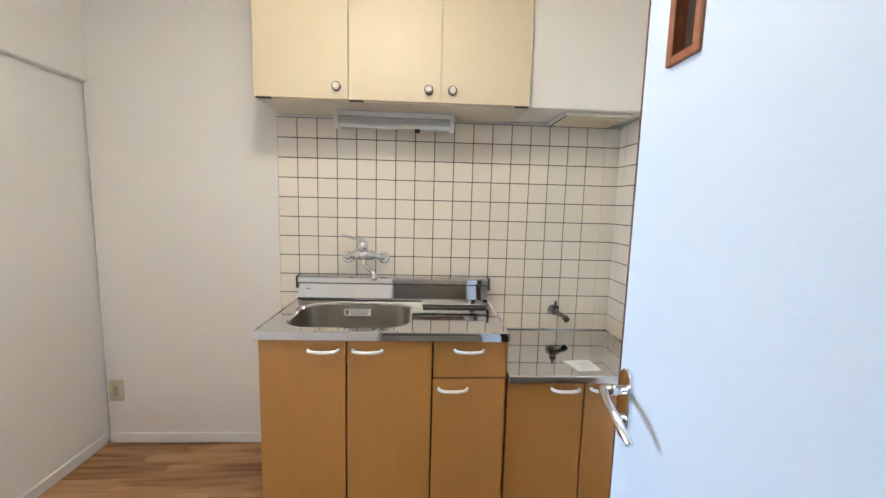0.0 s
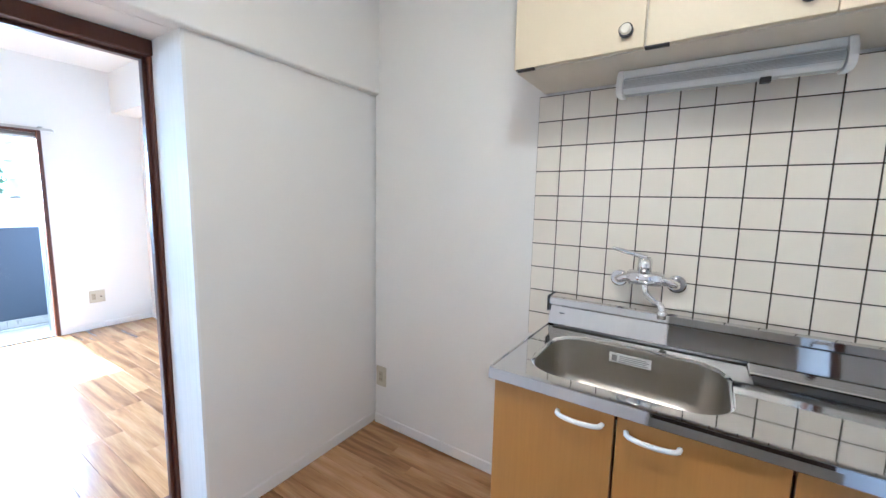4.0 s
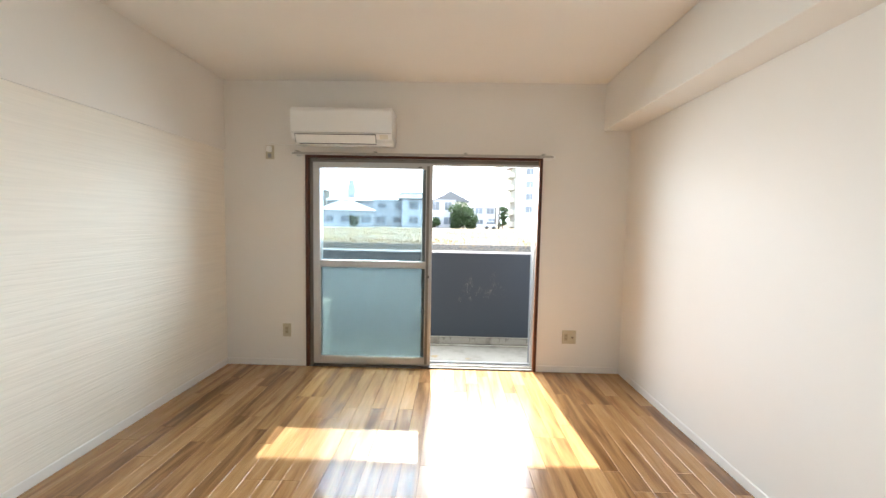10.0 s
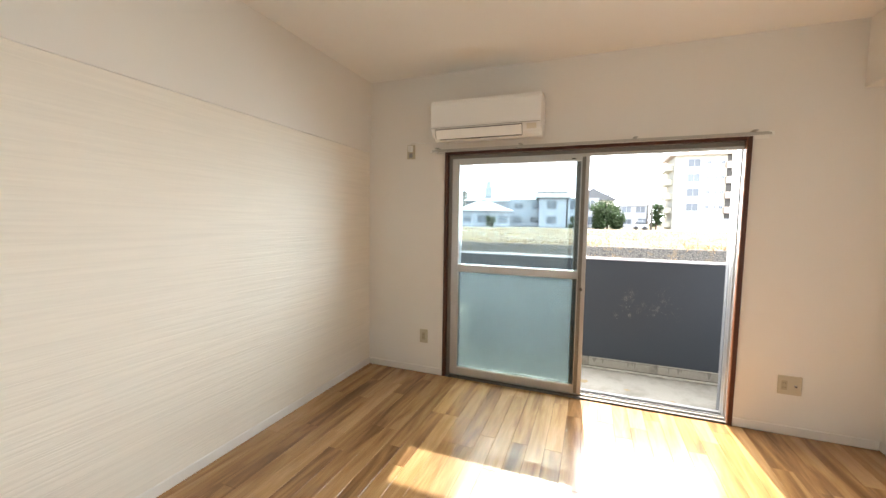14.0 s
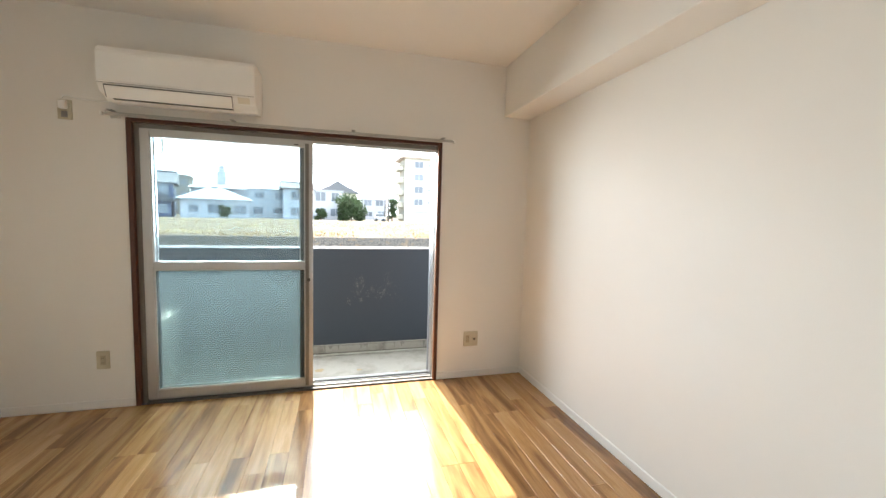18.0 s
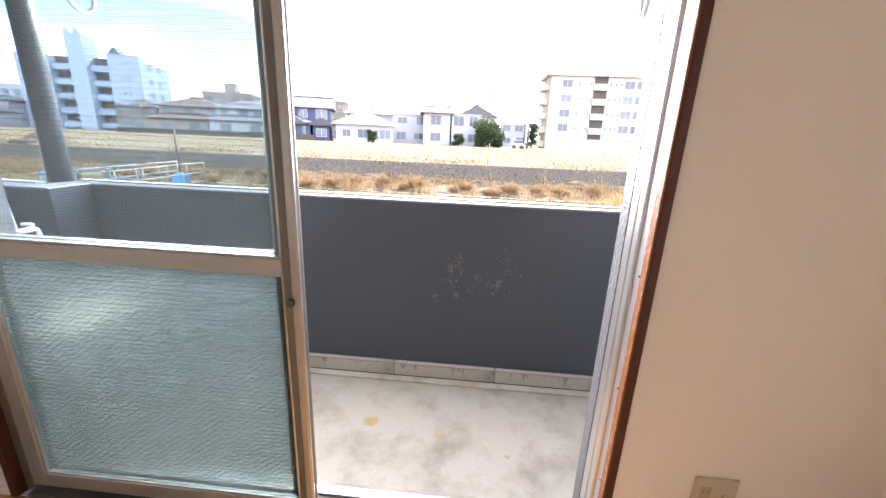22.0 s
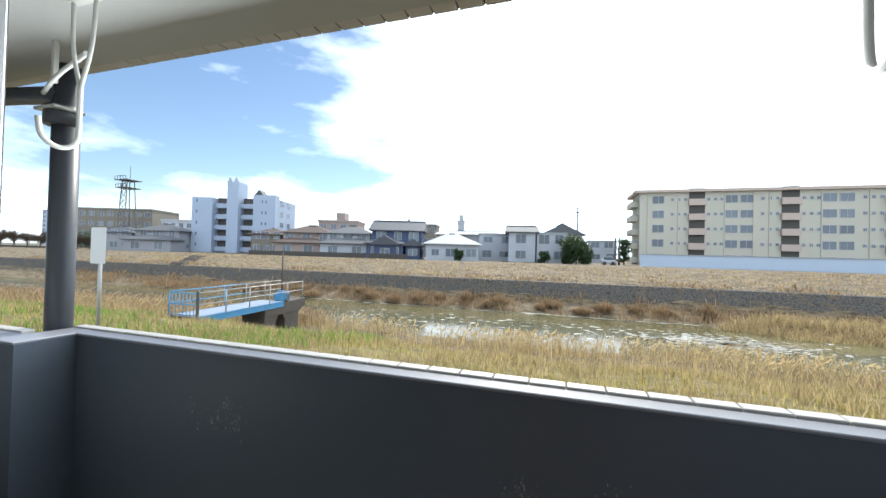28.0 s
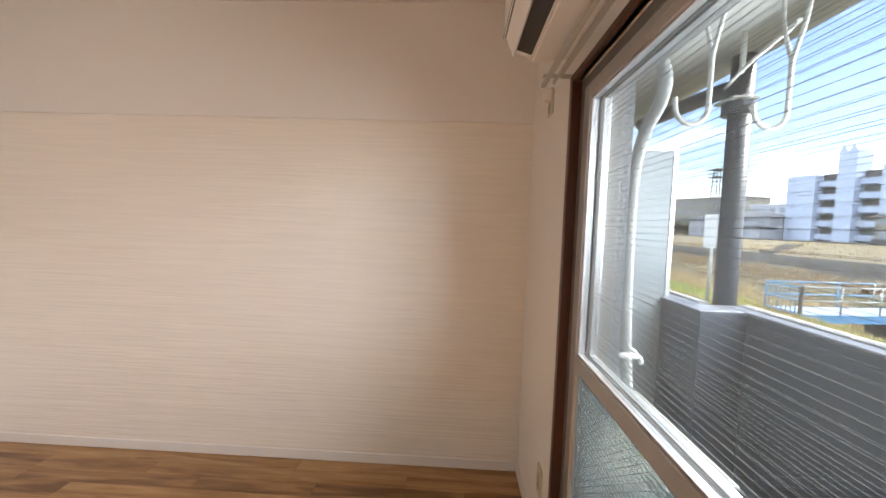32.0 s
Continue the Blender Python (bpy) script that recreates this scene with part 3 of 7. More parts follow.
part("stop", box(-0.713, -3.040, 1.795, 0.1355, -3.010, 1.808, 0.002), FRAME_WOOD, opening)
part("threshold", box(-0.7265, -3.079, -0.002, 0.149, -2.971, 0.004), FRAME_WOOD, opening)

# ---- doorway and open door beside the kitchen ----
before_kitchen = set(bpy.data.objects)
solo("wall_kitchen_right", box(XR, KR - 0.1, 0, XR + 0.12, KY - 0.02, ZC), WALLPAPER, "plain white papered kitchen wall", "wall", kind=S)
solo("wall_kitchen_end", box(-1.95, KR - 0.1, 0, XR, KR, ZC), WALLPAPER, "plain white papered kitchen end wall", "wall", kind=S)
wall_door = thing("wall_doorway", (KD - 0.05, -5, 0), "white streaked-wallpaper wall round a doorway", "wall", kind=S)
for y0, y1, z0 in ((-4.53, -4.50, 0), (KR, -5.375, 0), (-5.375, -4.53, 2.06)):
    part("wall_panel", box(KD - 0.1, y0, z0, KD, y1, ZC), PAPER_V, wall_door)
skirting("baseboard", XR - 0.009, -4.255, XR, KY - 0.02)
jambs = thing("door_frame", (KD - 0.05, -4.95, 0), "brown wooden frame round the inner door", "door frame", kind=S)
part("jamb", box(KD - 0.11, -5.345, 0, KD + 0.008, -5.375, 2.03, 0.003), FRAME_WOOD, jambs)
part("jamb", box(KD - 0.11, -4.56, 0, KD + 0.008, -4.53, 2.03, 0.003), FRAME_WOOD, jambs)
part("head", box(KD - 0.11, -5.375, 2.03, KD + 0.008, -4.53, 2.06, 0.003), FRAME_WOOD, jambs)
door = thing("door", (-0.74, -5.34, 0), "white flush inner door standing open, with lever handle", "door")
part("leaf", join_bm(box(-0.755, -5.368, 0.008, -0.222, -5.330, 2.01), box(-0.139, -5.368, 0.008, -0.064, -5.330, 2.01),
                            box(-0.222, -5.368, 0.008, -0.139, -5.330, 1.572), box(-0.222, -5.368, 1.89, -0.139, -5.330, 2.01)), DOOR_PAINT, door)
part("edge_strip", box(-0.064, -5.369, 0.008, -0.058, -5.329, 2.01, 0.001), FRAME_WOOD, door, "brown edge band")
light = part("door_light", box(-0.222, -5.352, 1.572, -0.139, -5.346, 1.89), GLASS_DARK, door, "narrow dark glass slit")
for a in ((-0.222, 1.566, -0.207, 1.896), (-0.154, 1.566, -0.139, 1.896), (-0.207, 1.566, -0.154, 1.581), (-0.207, 1.881, -0.154, 1.896)):
    part("bead", box(a[0], -5.372, a[1], a[2], -5.322, a[3], 0.002), WORN_WOOD, light)
handle = part("door_handle", prism([(x - 0.098, z + 0.915) for x, z in rounded_rect(0.042, 0.15, 0.02)], "y", -5.330, -5.321, 0.002), CHROME, door, "chrome lever handle")
part("spindle", cyl((-0.098, -5.300, 0.945), 0.011, 0.046, "y"), CHROME, handle)
part("lever", tube([(-0.098, -5.280, 0.945), (-0.11, -5.272, 0.946), (-0.165, -5.268, 0.93), (-0.215, -5.276, 0.90)], 0.011, 12, 2, 0.007), CHROME, handle)
part("keyhole", cyl((-0.098, -5.318, 0.885), 0.009, 0.006, "y", 12), CHROME, handle)
part("hinge", cyl((-0.762, -5.327, 0.25), 0.007, 0.1), CHROME, door)
part("hinge", cyl((-0.762, -5.327, 1.75), 0.007, 0.1), CHROME, door)

# ---- ceiling lamp that lights the kitchen ----
kl = thing("ceiling_light", (-0.12, -4.65, ZC), "round warm ceiling lamp above the kitchen floor", "ceiling lamp")
part("base", cyl((-0.12, -4.65, ZC - 0.015), 0.15, 0.03, "z", 32, bevel=0.006), WHITE_PLASTIC, kl)
part("shade", cyl((-0.12, -4.65, ZC - 0.052), 0.135, 0.045, "z", 32, bevel=0.012), LAMP_GLOW, kl, "glowing opal shade")

# ---- kitchen ----
PT = 0.0983
tile_wall = thing("tile_wall_back", (XR, -5.04, 0.65), "cream square wall tiles with dark grout", "tiling", kind=S)
part("grout_bed", box(XR - 0.008, KR, 0.60, XR, -4.30, 1.730), GROUT, tile_wall)
part("grout_bed", box(XR - 0.008, -4.30, 0.746, XR, -4.158, 1.730), GROUT, tile_wall)
tile_end = thing("tile_wall_end", (0.88, KR, 0.65), "cream square wall tiles with dark grout", "tiling", kind=S)
part("grout_bed", box(0.606, KR, 0.655, XR - 0.008, KR + 0.008, 1.728), GROUT, tile_end)


def handle_bar(parent, y, z, x, length=0.113):
    """White bow handle on a front that faces -x."""
    bm = tube([(x + 0.004, y - length / 2, z), (x - 0.022, y - length / 2 + 0.004, z), (x - 0.026, y, z - 0.003), (x - 0.022, y + length / 2 - 0.004, z), (x + 0.004, y + length / 2, z)], 0.0062, 8, 2)
    return part("handle", bm, WHITE_PLASTIC, parent, "white bow handle")


def front(parent, name, x, y0, y1, z0, z1, material, hy=None, hz=None):
    ob = part(name, box(x, y0 + 0.0015, z0 + 0.0015, x + 0.019, y1 - 0.0015, z1 - 0.0015, 0.0012), material, parent)
    if hy is not None:
        handle_bar(ob, hy, hz, x)
    return ob


sink_cab = thing("sink_cabinet", (0.85, -4.75, 0), "orange-brown laminate sink cabinet with white handles", "cabinet")
part("body", box(0.605, -5.228, 0.09, XR - 0.012, -4.292, 0.63), CAB_EDGE, sink_cab)
part("top_rail", box(0.605, -5.228, 0.77, 0.617, -4.292, 0.80), CAB_EDGE, sink_cab)
part("side_panel", box(0.602, -5.238, 0.0, XR - 0.012, -5.228, 0.80), CAB_WOOD, sink_cab)
part("side_panel", box(0.602, -4.292, 0.0, XR - 0.012, -4.282, 0.80), CAB_WOOD, sink_cab)
part("plinth", box(0.645, -5.243, 0, 0.66, -4.292, 0.09), CAB_EDGE, sink_cab)
front(sink_cab, "door", 0.586, -4.611, -4.283, 0.09, 0.797, CAB_WOOD, -4.527, 0.757)
front(sink_cab, "door", 0.586, -4.941, -4.615, 0.09, 0.797, CAB_WOOD, -4.694, 0.757)
front(sink_cab, "drawer", 0.586, -5.230, -4.945, 0.648, 0.797, CAB_WOOD, -5.084, 0.760)
front(sink_cab, "door", 0.586, -5.230, -4.945, 0.09, 0.644, CAB_WOOD, -5.025, 0.604)

# sink top: pressed steel sheet with a basin, a raised back channel and a splashback
sink = thing("kitchen_sink", (0.82, -4.75, 0.80), "stainless steel sink top with a large basin", "sink")
BX, BY, BW, BL, BD = 0.812, -4.598, 0.375, 0.510, 0.175


def sink_sheet():
    bm = bmesh.new()
    x0, x1, y0, y1, z = 0.566, 1.085, -5.236, -4.274, 0.832
    rim = [bm.verts.new((BX + x, BY + y, z)) for x, y in rounded_rect(BW, BL, 0.11, 8)]
    lip = [bm.verts.new((BX + x, BY + y, z - 0.008)) for x, y in rounded_rect(BW - 0.018, BL - 0.018, 0.105, 8)]
    k = len(rim)
    q = k // 4
    corners = [bm.verts.new(p) for p in ((x1, y1, z), (x0, y1, z), (x0, y0, z), (x1, y0, z))]
    for s in range(4):
        for i in range(q - 1):
            bm.faces.new((corners[s], rim[s * q + i + 1], rim[s * q + i]))
        nxt = (s + 1) % 4
        bm.faces.new((corners[s], corners[nxt], rim[(nxt * q) % k], rim[s * q + q - 1]))
    for i in range(k):
        f = bm.faces.new((rim[i], rim[(i + 1) % k], lip[(i + 1) % k], lip[i]))
        f.smooth = True
    low = [bm.verts.new((v.co.x, v.co.y, z - 0.032)) for v in corners]
    for s in range(4):
        bm.faces.new((corners[s], low[s], low[(s + 1) % 4], corners[(s + 1) % 4]))
    bmesh.ops.recalc_face_normals(bm, faces=bm.faces[:])
    return bm


part("deck", sink_sheet(), STEEL, sink)
bm = bmesh.new()
rings = []
for w, dz, rr in ((0.018, 0.008, 0.105), (0.026, 0.05, 0.10), (0.036, 0.13, 0.10), (0.06, 0.162, 0.09), (0.12, BD, 0.07)):
    rings.append([bm.verts.new((BX + x, BY + y, 0.832 - dz)) for x, y in rounded_rect(BW - w, BL - w, rr, 8)])
for a, b in zip(rings, rings[1:]):
    for i in range(len(a)):
        f = bm.faces.new((a[i], a[(i + 1) % len(a)], b[(i + 1) % len(b)], b[i]))
        f.smooth = True
bm.faces.new(rings[-1])
bmesh.ops.recalc_face_normals(bm, faces=bm.faces[:])
basin = part("basin", bm, STEEL_BRUSH, sink, "brushed steel basin")
part("drain", cyl((BX + 0.02, BY, 0.832 - BD + 0.004), 0.055, 0.006, seg=24, bevel=0.002), CHROME, basin)
label_ob = part("sticker", box(BX + BW / 2 - 0.028, BY - 0.052, 0.776, BX + BW / 2 - 0.023, BY + 0.074, 0.808), PAPER, basin, "white paper sticker with small print")
part("print_mark", box(BX + BW / 2 - 0.0288, BY + 0.050, 0.781, BX + BW / 2 - 0.0281, BY + 0.066, 0.802), GREY_PLASTIC, label_ob)
for k in range(4):
    part("print_line", box(BX + BW / 2 - 0.0288, BY - 0.045 + 0.006 * (k % 2), 0.781 + 0.0062 * k, BX + BW / 2 - 0.0281, BY + 0.042, 0.7832 + 0.0062 * k), GREY_PLASTIC, label_ob)
part("front_edge", prism([(0.564, 0.802), (0.568, 0.799), (0.590, 0.799), (0.590, 0.830), (0.578, 0.836), (0.567, 0.833)], "y", -5.236, -4.274), STEEL, sink)
part("side_edge", box(0.590, -4.278, 0.800, 1.085, -4.272, 0.836, 0.002), STEEL, sink)
part("side_edge", box(0.590, -5.238, 0.800, 1.085, -5.232, 0.836, 0.002), STEEL, sink)
part("splashback", prism([(1.085, 0.826), (1.070, 0.838), (1.086, 0.905), (1.071, 0.915), (1.074, 0.938), (1.085, 0.944), (1.145, 0.944), (1.145, 0.80), (1.085, 0.80)], "y", -5.230, -4.275, 0.0015), STEEL, sink)
part("end_cap", box(1.068, -4.275, 0.885, 1.147, -4.267, 0.947, 0.002), BLACK_RUBBER, sink)
part("end_cap", box(1.068, -5.239, 0.885, 1.147, -5.231, 0.947, 0.002), BLACK_RUBBER, sink)
part("groove", box(1.045, -4.90, 0.8325, 1.070, -4.30, 0.836, 0.001), BLACK_RUBBER, sink, "dark seal along the back")
part("drain_ridge", box(0.905, -5.195, 0.832, 0.955, -4.90, 0.837, 0.002), BLACK_RUBBER, sink, "dark slot in the draining board")
part("drain_plate", box(0.962, -5.200, 0.832, 1.045, -4.895, 0.842, 0.003), STEEL, sink)
part("badge", box(1.0745, -4.335, 0.880, 1.0765, -4.315, 0.884), GREY_PLASTIC, sink)

# gas hob base with its steel top
hob_cab = thing("hob_cabinet", (0.87, -5.57, 0), "low orange-brown laminate hob cabinet", "cabinet")
part("body", box(0.624, -5.905, 0.09, XR - 0.012, -5.243, 0.618), CAB_EDGE, hob_cab)
part("plinth", box(0.665, -5.905, 0, 0.68, -5.243, 0.09), CAB_EDGE, hob_cab)
front(hob_cab, "door", 0.604, -5.556, -5.243, 0.09, 0.617, CAB_WOOD, -5.480, 0.596)
front(hob_cab, "door", 0.604, -5.903, -5.560, 0.09, 0.617, CAB_WOOD, -5.640, 0.596)
hob_top = thing("worktop", (0.87, -5.57, 0.62), "low stainless steel hob top, empty", "worktop")
part("plate", box(0.588, -5.905, 0.622, XR - 0.010, -5.243, 0.655, 0.004), STEEL, hob_top)
part("back_upstand", box(XR - 0.017, -5.905, 0.655, XR - 0.009, -5.254, 0.663, 0.002), STEEL, hob_top)
part("side_upstand", box(0.60, -5.907, 0.655, XR - 0.018, -5.899, 0.663, 0.002), STEEL, hob_top)
leaflet = thing("leaflet", (0.68, -5.585, 0.656), "white printed leaflet lying on the steel hob top", "paper")
part("sheet", prism([(0.735, -5.512), (0.628, -5.540), (0.640, -5.640), (0.748, -5.632)], "z", 0.6565, 0.6575), PAPER, leaflet)
for i in range(6):
    part("print_line", box(0.652 + i * 0.013, -5.615, 0.6577, 0.6535 + i * 0.013, -5.560, 0.6580), GREY_PLASTIC, leaflet)

tap = thing("gas_tap", (XR - 0.01, -5.618, 0.771), "dark brass and black gas tap on the tiled wall", "gas tap")
part("rosette", cyl((XR - 0.013, -5.600, 0.768), 0.027, 0.010, "x", 20, bevel=0.003), GREY_PLASTIC, tap)
part("body", join_bm(cyl((XR - 0.042, -5.600, 0.768), 0.017, 0.056, "x", 16, bevel=0.003), cyl((XR - 0.060, -5.600, 0.770), 0.020, 0.030, "z", 14, bevel=0.004)), TAP_METAL, tap, "dark brass body")
part("knob", join_bm(box(XR - 0.074, -5.616, 0.786, XR - 0.046, -5.584, 0.802, 0.004), box(XR - 0.065, -5.606, 0.800, XR - 0.055, -5.594, 0.828, 0.003)), BLACK_RUBBER, tap)
part("nozzle", tube([(XR - 0.062, -5.608, 0.766), (XR - 0.070, -5.634, 0.752), (XR - 0.074, -5.652, 0.738)], 0.0115, 12, 1), TAP_METAL, tap, "ribbed hose nozzle")
part("nozzle_cap", tube([(XR - 0.073, -5.646, 0.744), (XR - 0.078, -5.664, 0.724)], 0.0155, 12, 0), BLACK_RUBBER, tap, "black rubber cap")

# mixer tap on the wall over the basin
mixer = thing("mixer_tap", (XR - 0.02, -4.60, 1.05), "chrome wall-mounted single-lever mixer tap", "tap")
for y in (-4.508, -4.692):
    part("rosette", cyl((XR - 0.018, y, 1.035), 0.030, 0.016, "x", 24, bevel=0.004), CHROME, mixer)
    part("elbow", tube([(XR - 0.02, y, 1.035), (XR - 0.055, y, 1.035), (XR - 0.075, y + (0.03 if y < -4.6 else -0.03), 1.05), (XR - 0.085, -4.60, 1.055)], 0.015, 12, 2), CHROME, mixer)
part("body", cyl((XR - 0.085, -4.60, 1.055), 0.026, 0.115, "y", 20, bevel=0.006), CHROME, mixer)
part("cartridge", cyl((XR - 0.085, -4.595, 1.098), 0.023, 0.06, "z", 20, bevel=0.005), CHROME, mixer)
part("lever", tube([(XR - 0.085, -4.595, 1.128), (XR - 0.10, -4.575, 1.135), (XR - 0.12, -4.52, 1.150), (XR - 0.125, -4.495, 1.156)], 0.010, 10, 2, 0.006), CHROME, mixer)
part("spout", tube([(XR - 0.09, -4.60, 1.035), (XR - 0.10, -4.605, 1.005), (XR - 0.155, -4.640, 0.990), (XR - 0.185, -4.660, 0.992), (XR - 0.192, -4.666, 0.972)], 0.0105, 12, 3), CHROME, mixer)
part("aerator", cyl((XR - 0.192, -4.666, 0.962), 0.0135, 0.028, "z", 16, bevel=0.002), CHROME, mixer)

# wall cupboards
wall_cab = thing("wall_cabinet", (1.01, -4.76, 1.74), "cream laminate wall cabinet with three doors", "cabinet")
part("body", box(0.879, -5.343, 1.742, XR - 0.002, -4.178, ZC - 0.004), CAB_UNDER, wall_cab)
for a, b, ky in ((-4.567, -4.178, -4.520), (-4.957, -4.573, -4.907), (-5.343, -4.959, -5.008)):
    d = part("door", box(0.860, a, 1.746, 0.878, b, ZC - 0.006, 0.0015), CAB_CREAM, wall_cab)
    part("knob", cyl((0.848, ky, 1.796), 0.0150, 0.024, "x", 24, bevel=0.004), CREAM_PLASTIC, d, "cream round knob")
    part("knob_ring", cyl((0.852, ky, 1.796), 0.0190, 0.012, "x", 24), BLACK_RUBBER, d, "dark ring behind the knob")
for y in (-4.215, -4.60, -5.31):
    part("hinge", box(0.859, y - 0.03, 1.742, 0.884, y + 0.03, 1.7455), BLACK_RUBBER, wall_cab)
hood = thing("hood_box", (1.02, -5.63, 1.745), "white boxed-in extractor above the hob", "extractor")
part("casing", box(0.885, KR + 0.001, 1.748, XR - 0.001, -5.345, ZC - 0.003, 0.002), WALLPAPER, hood)
fan = part("fan_cover", box(0.915, -5.84, 1.730, 1.165, -5.52, 1.748, 0.006), CREAM_PLASTIC, hood, "cream slotted fan cover")
part("fan_panel", box(0.945, -5.81, 1.722, 1.135, -5.55, 1.731, 0.004), CAB_CREAM, fan)
part("slot", box(0.93, -5.536, 1.7285, 1.15, -5.529, 1.7305), BLACK_RUBBER, fan)

lamp = thing("cabinet_light", (1.06, -4.75, 1.66), "unlit fluorescent lamp with ribbed clear cover under the cupboard", "lamp")
part("housing", box(1.03, -5.016, 1.716, 1.12, -4.489, 1.741, 0.004), WHITE_PLASTIC, lamp)
part("tube", cyl((1.055, -4.752, 1.692), 0.013, 0.50, "y", 16), WHITE_PLASTIC, lamp, "white glass tube, unlit")
part("diffuser", prism([(1.030, 1.716), (1.016, 1.706), (1.010, 1.690), (1.016, 1.674), (1.034, 1.665), (1.100, 1.672), (1.112, 1.716)], "y", -5.010, -4.494, 0.002), ACRYLIC, lamp, "ribbed clear diffuser")
for y in (-5.022, -4.483):
    part("end_cap", prism([(1.028, 1.741), (1.008, 1.712), (1.003, 1.690), (1.010, 1.668), (1.032, 1.658), (1.104, 1.666), (1.122, 1.720), (1.122, 1.741)], "y", y - 0.009, y + 0.009, 0.002), WHITE_PLASTIC, lamp)
part("pull_switch", box(1.03, -4.87, 1.650, 1.045, -4.845, 1.668, 0.002), BLACK_RUBBER, lamp)
for i in range(7):
    part("rib", box(1.0085, -5.01, 1.679 + i * 0.0035, 1.0105, -4.495, 1.680 + i * 0.0035), GREY_PLASTIC, lamp)


def outlet(name, at, face, label, w=0.07, h=0.115, jack=False):
    """A wall plate: face is the axis that it looks along, as a turn about z."""
    ob = thing(name, at, label, "wall socket")
    ob.rotation_euler = (0, 0, radians(face))
    hold = HOME[ob]
    HOME[ob] = Vector((0, 0, 0))
    part("plate", box(-w / 2, -0.009, -h / 2, w / 2, 0, h / 2, 0.003, 2), BEIGE_PLASTIC, ob)
    if jack:
        part("socket", box(-w * 0.36, -0.011, -0.03, -w * 0.10, -0.008, 0.03, 0.001), SOCKET_TAN, ob)
        for z in (-0.014, 0.014):
            for x in (-0.007, 0.004):
                part("slot", box(-w * 0.23 + x, -0.0116, z - 0.004, -w * 0.23 + x + 0.002, -0.0105, z + 0.004), INK, ob)
        part("aerial_jack", cyl((w * 0.22, -0.014, 0), 0.008, 0.012, "y", 14), CHROME, ob)
        part("jack_hole", cyl((w * 0.22, -0.020, 0), 0.004, 0.003, "y", 10), INK, ob)
    else:
        part("socket", box(-0.014, -0.011, -0.03, 0.014, -0.008, 0.03, 0.001), SOCKET_TAN, ob)
        for z in (-0.014, 0.014):
            for x in (-0.006, 0.004):
                part("slot", box(x, -0.0116, z - 0.004, x + 0.002, -0.0105, z + 0.004), INK, ob)
    HOME[ob] = hold
    return ob


outlet("wall_socket", (XR, -3.29, 0.295), -90, "beige double socket plate low on the kitchen wall")
for ob in set(bpy.data.objects) - before_kitchen:
    if not ob.parent:
        ob.matrix_basis = ASKEW @ ob.matrix_basis
outlet("wall_socket", (KL, -3.118, 0.587), 90, "beige socket plate beside the opening")

# light switch, intercom and router on the streaked wall
sw = thing("light_switch", (KL, -3.1560, 1.1825), "ivory wall switch plate with one rocker", "switch")
part("plate", box(KL, -3.1760, 1.1295, KL + 0.010, -3.1050, 1.2435, 0.004, 2), PALE_PLASTIC, sw)
part("surround", box(KL + 0.010, -3.1560, 1.1655, KL + 0.0120, -3.1270, 1.1965, 0.001), GREY_PLASTIC, sw)
part("rocker", box(KL + 0.011, -3.1470, 1.1695, KL + 0.0150, -3.1300, 1.1925, 0.002), CREAM_PLASTIC, sw)

ic = thing("intercom", (KL, -3.6542, 1.4670), "white wall intercom with a small dark screen", "intercom")
part("case", box(KL, -3.7352, 1.3720, KL + 0.030, -3.5732, 1.5670, 0.005, 2), WHITE_PLASTIC, ic)
part("screen_bezel", box(KL + 0.030, -3.7037, 1.4790, KL + 0.0325, -3.5867, 1.5590, 0.001), GREY_PLASTIC, ic)
part("screen", box(KL + 0.0325, -3.6857, 1.4920, KL + 0.0335, -3.6020, 1.5520), SCREEN, ic)
part("talk_button", box(KL + 0.030, -3.7172, 1.3750, KL + 0.0335, -3.6542, 1.4090, 0.001), WHITE_PLASTIC, ic)
part("end_button", box(KL + 0.030, -3.6506, 1.3750, KL + 0.0335, -3.5867, 1.4090, 0.001), WHITE_PLASTIC, ic)
for i in range(4):
    part("key", cyl((KL + 0.0315, -3.6857 + i * 0.030, 1.4640), 0.008, 0.003, "x", 16), WHITE_PLASTIC, ic)
part("print_bar", box(KL + 0.0301, -3.6677, 1.4310, KL + 0.0306, -3.6317, 1.4370), INK, ic)
part("print_bar", box(KL + 0.0336, -3.6947, 1.3880, KL + 0.0340, -3.6767, 1.3970), INK, ic)
part("print_bar", box(KL + 0.0336, -3.6290, 1.3880, KL + 0.0340, -3.6092, 1.3970), INK, ic)
for i in range(4):
    part("speaker_slot", box(KL + 0.0301, -3.7190, 1.4670 + i * 0.005, KL + 0.0305, -3.7082, 1.4690 + i * 0.005), INK, ic)

router = thing("wifi_router", (-0.6910, -3.0353, 0.7684), "white wireless router fixed to the door jamb", "router")
part("case", box(-0.7130, -3.0900, 0.7570, -0.6720, -2.9978, 0.8971, 0.008, 3), WHITE_PLASTIC, router)
part("ring", join_bm(tube([(-0.6715, -3.0410 + 0.040 * math.cos(a), 0.8399 + 0.038 * math.sin(a)) for a in [2 * math.pi * k / 24 for k in range(25)]], 0.0008, 6, 1)), GREY_PLASTIC, router)
part("print_bar", box(-0.6718, -3.0511, 0.8371, -0.6712, -3.0317, 0.8428), GREY_PLASTIC, router)
part("print_bar", box(-0.6718, -3.0749, 0.7732, -0.6712, -3.0173, 0.7799), GREY_PLASTIC, router)
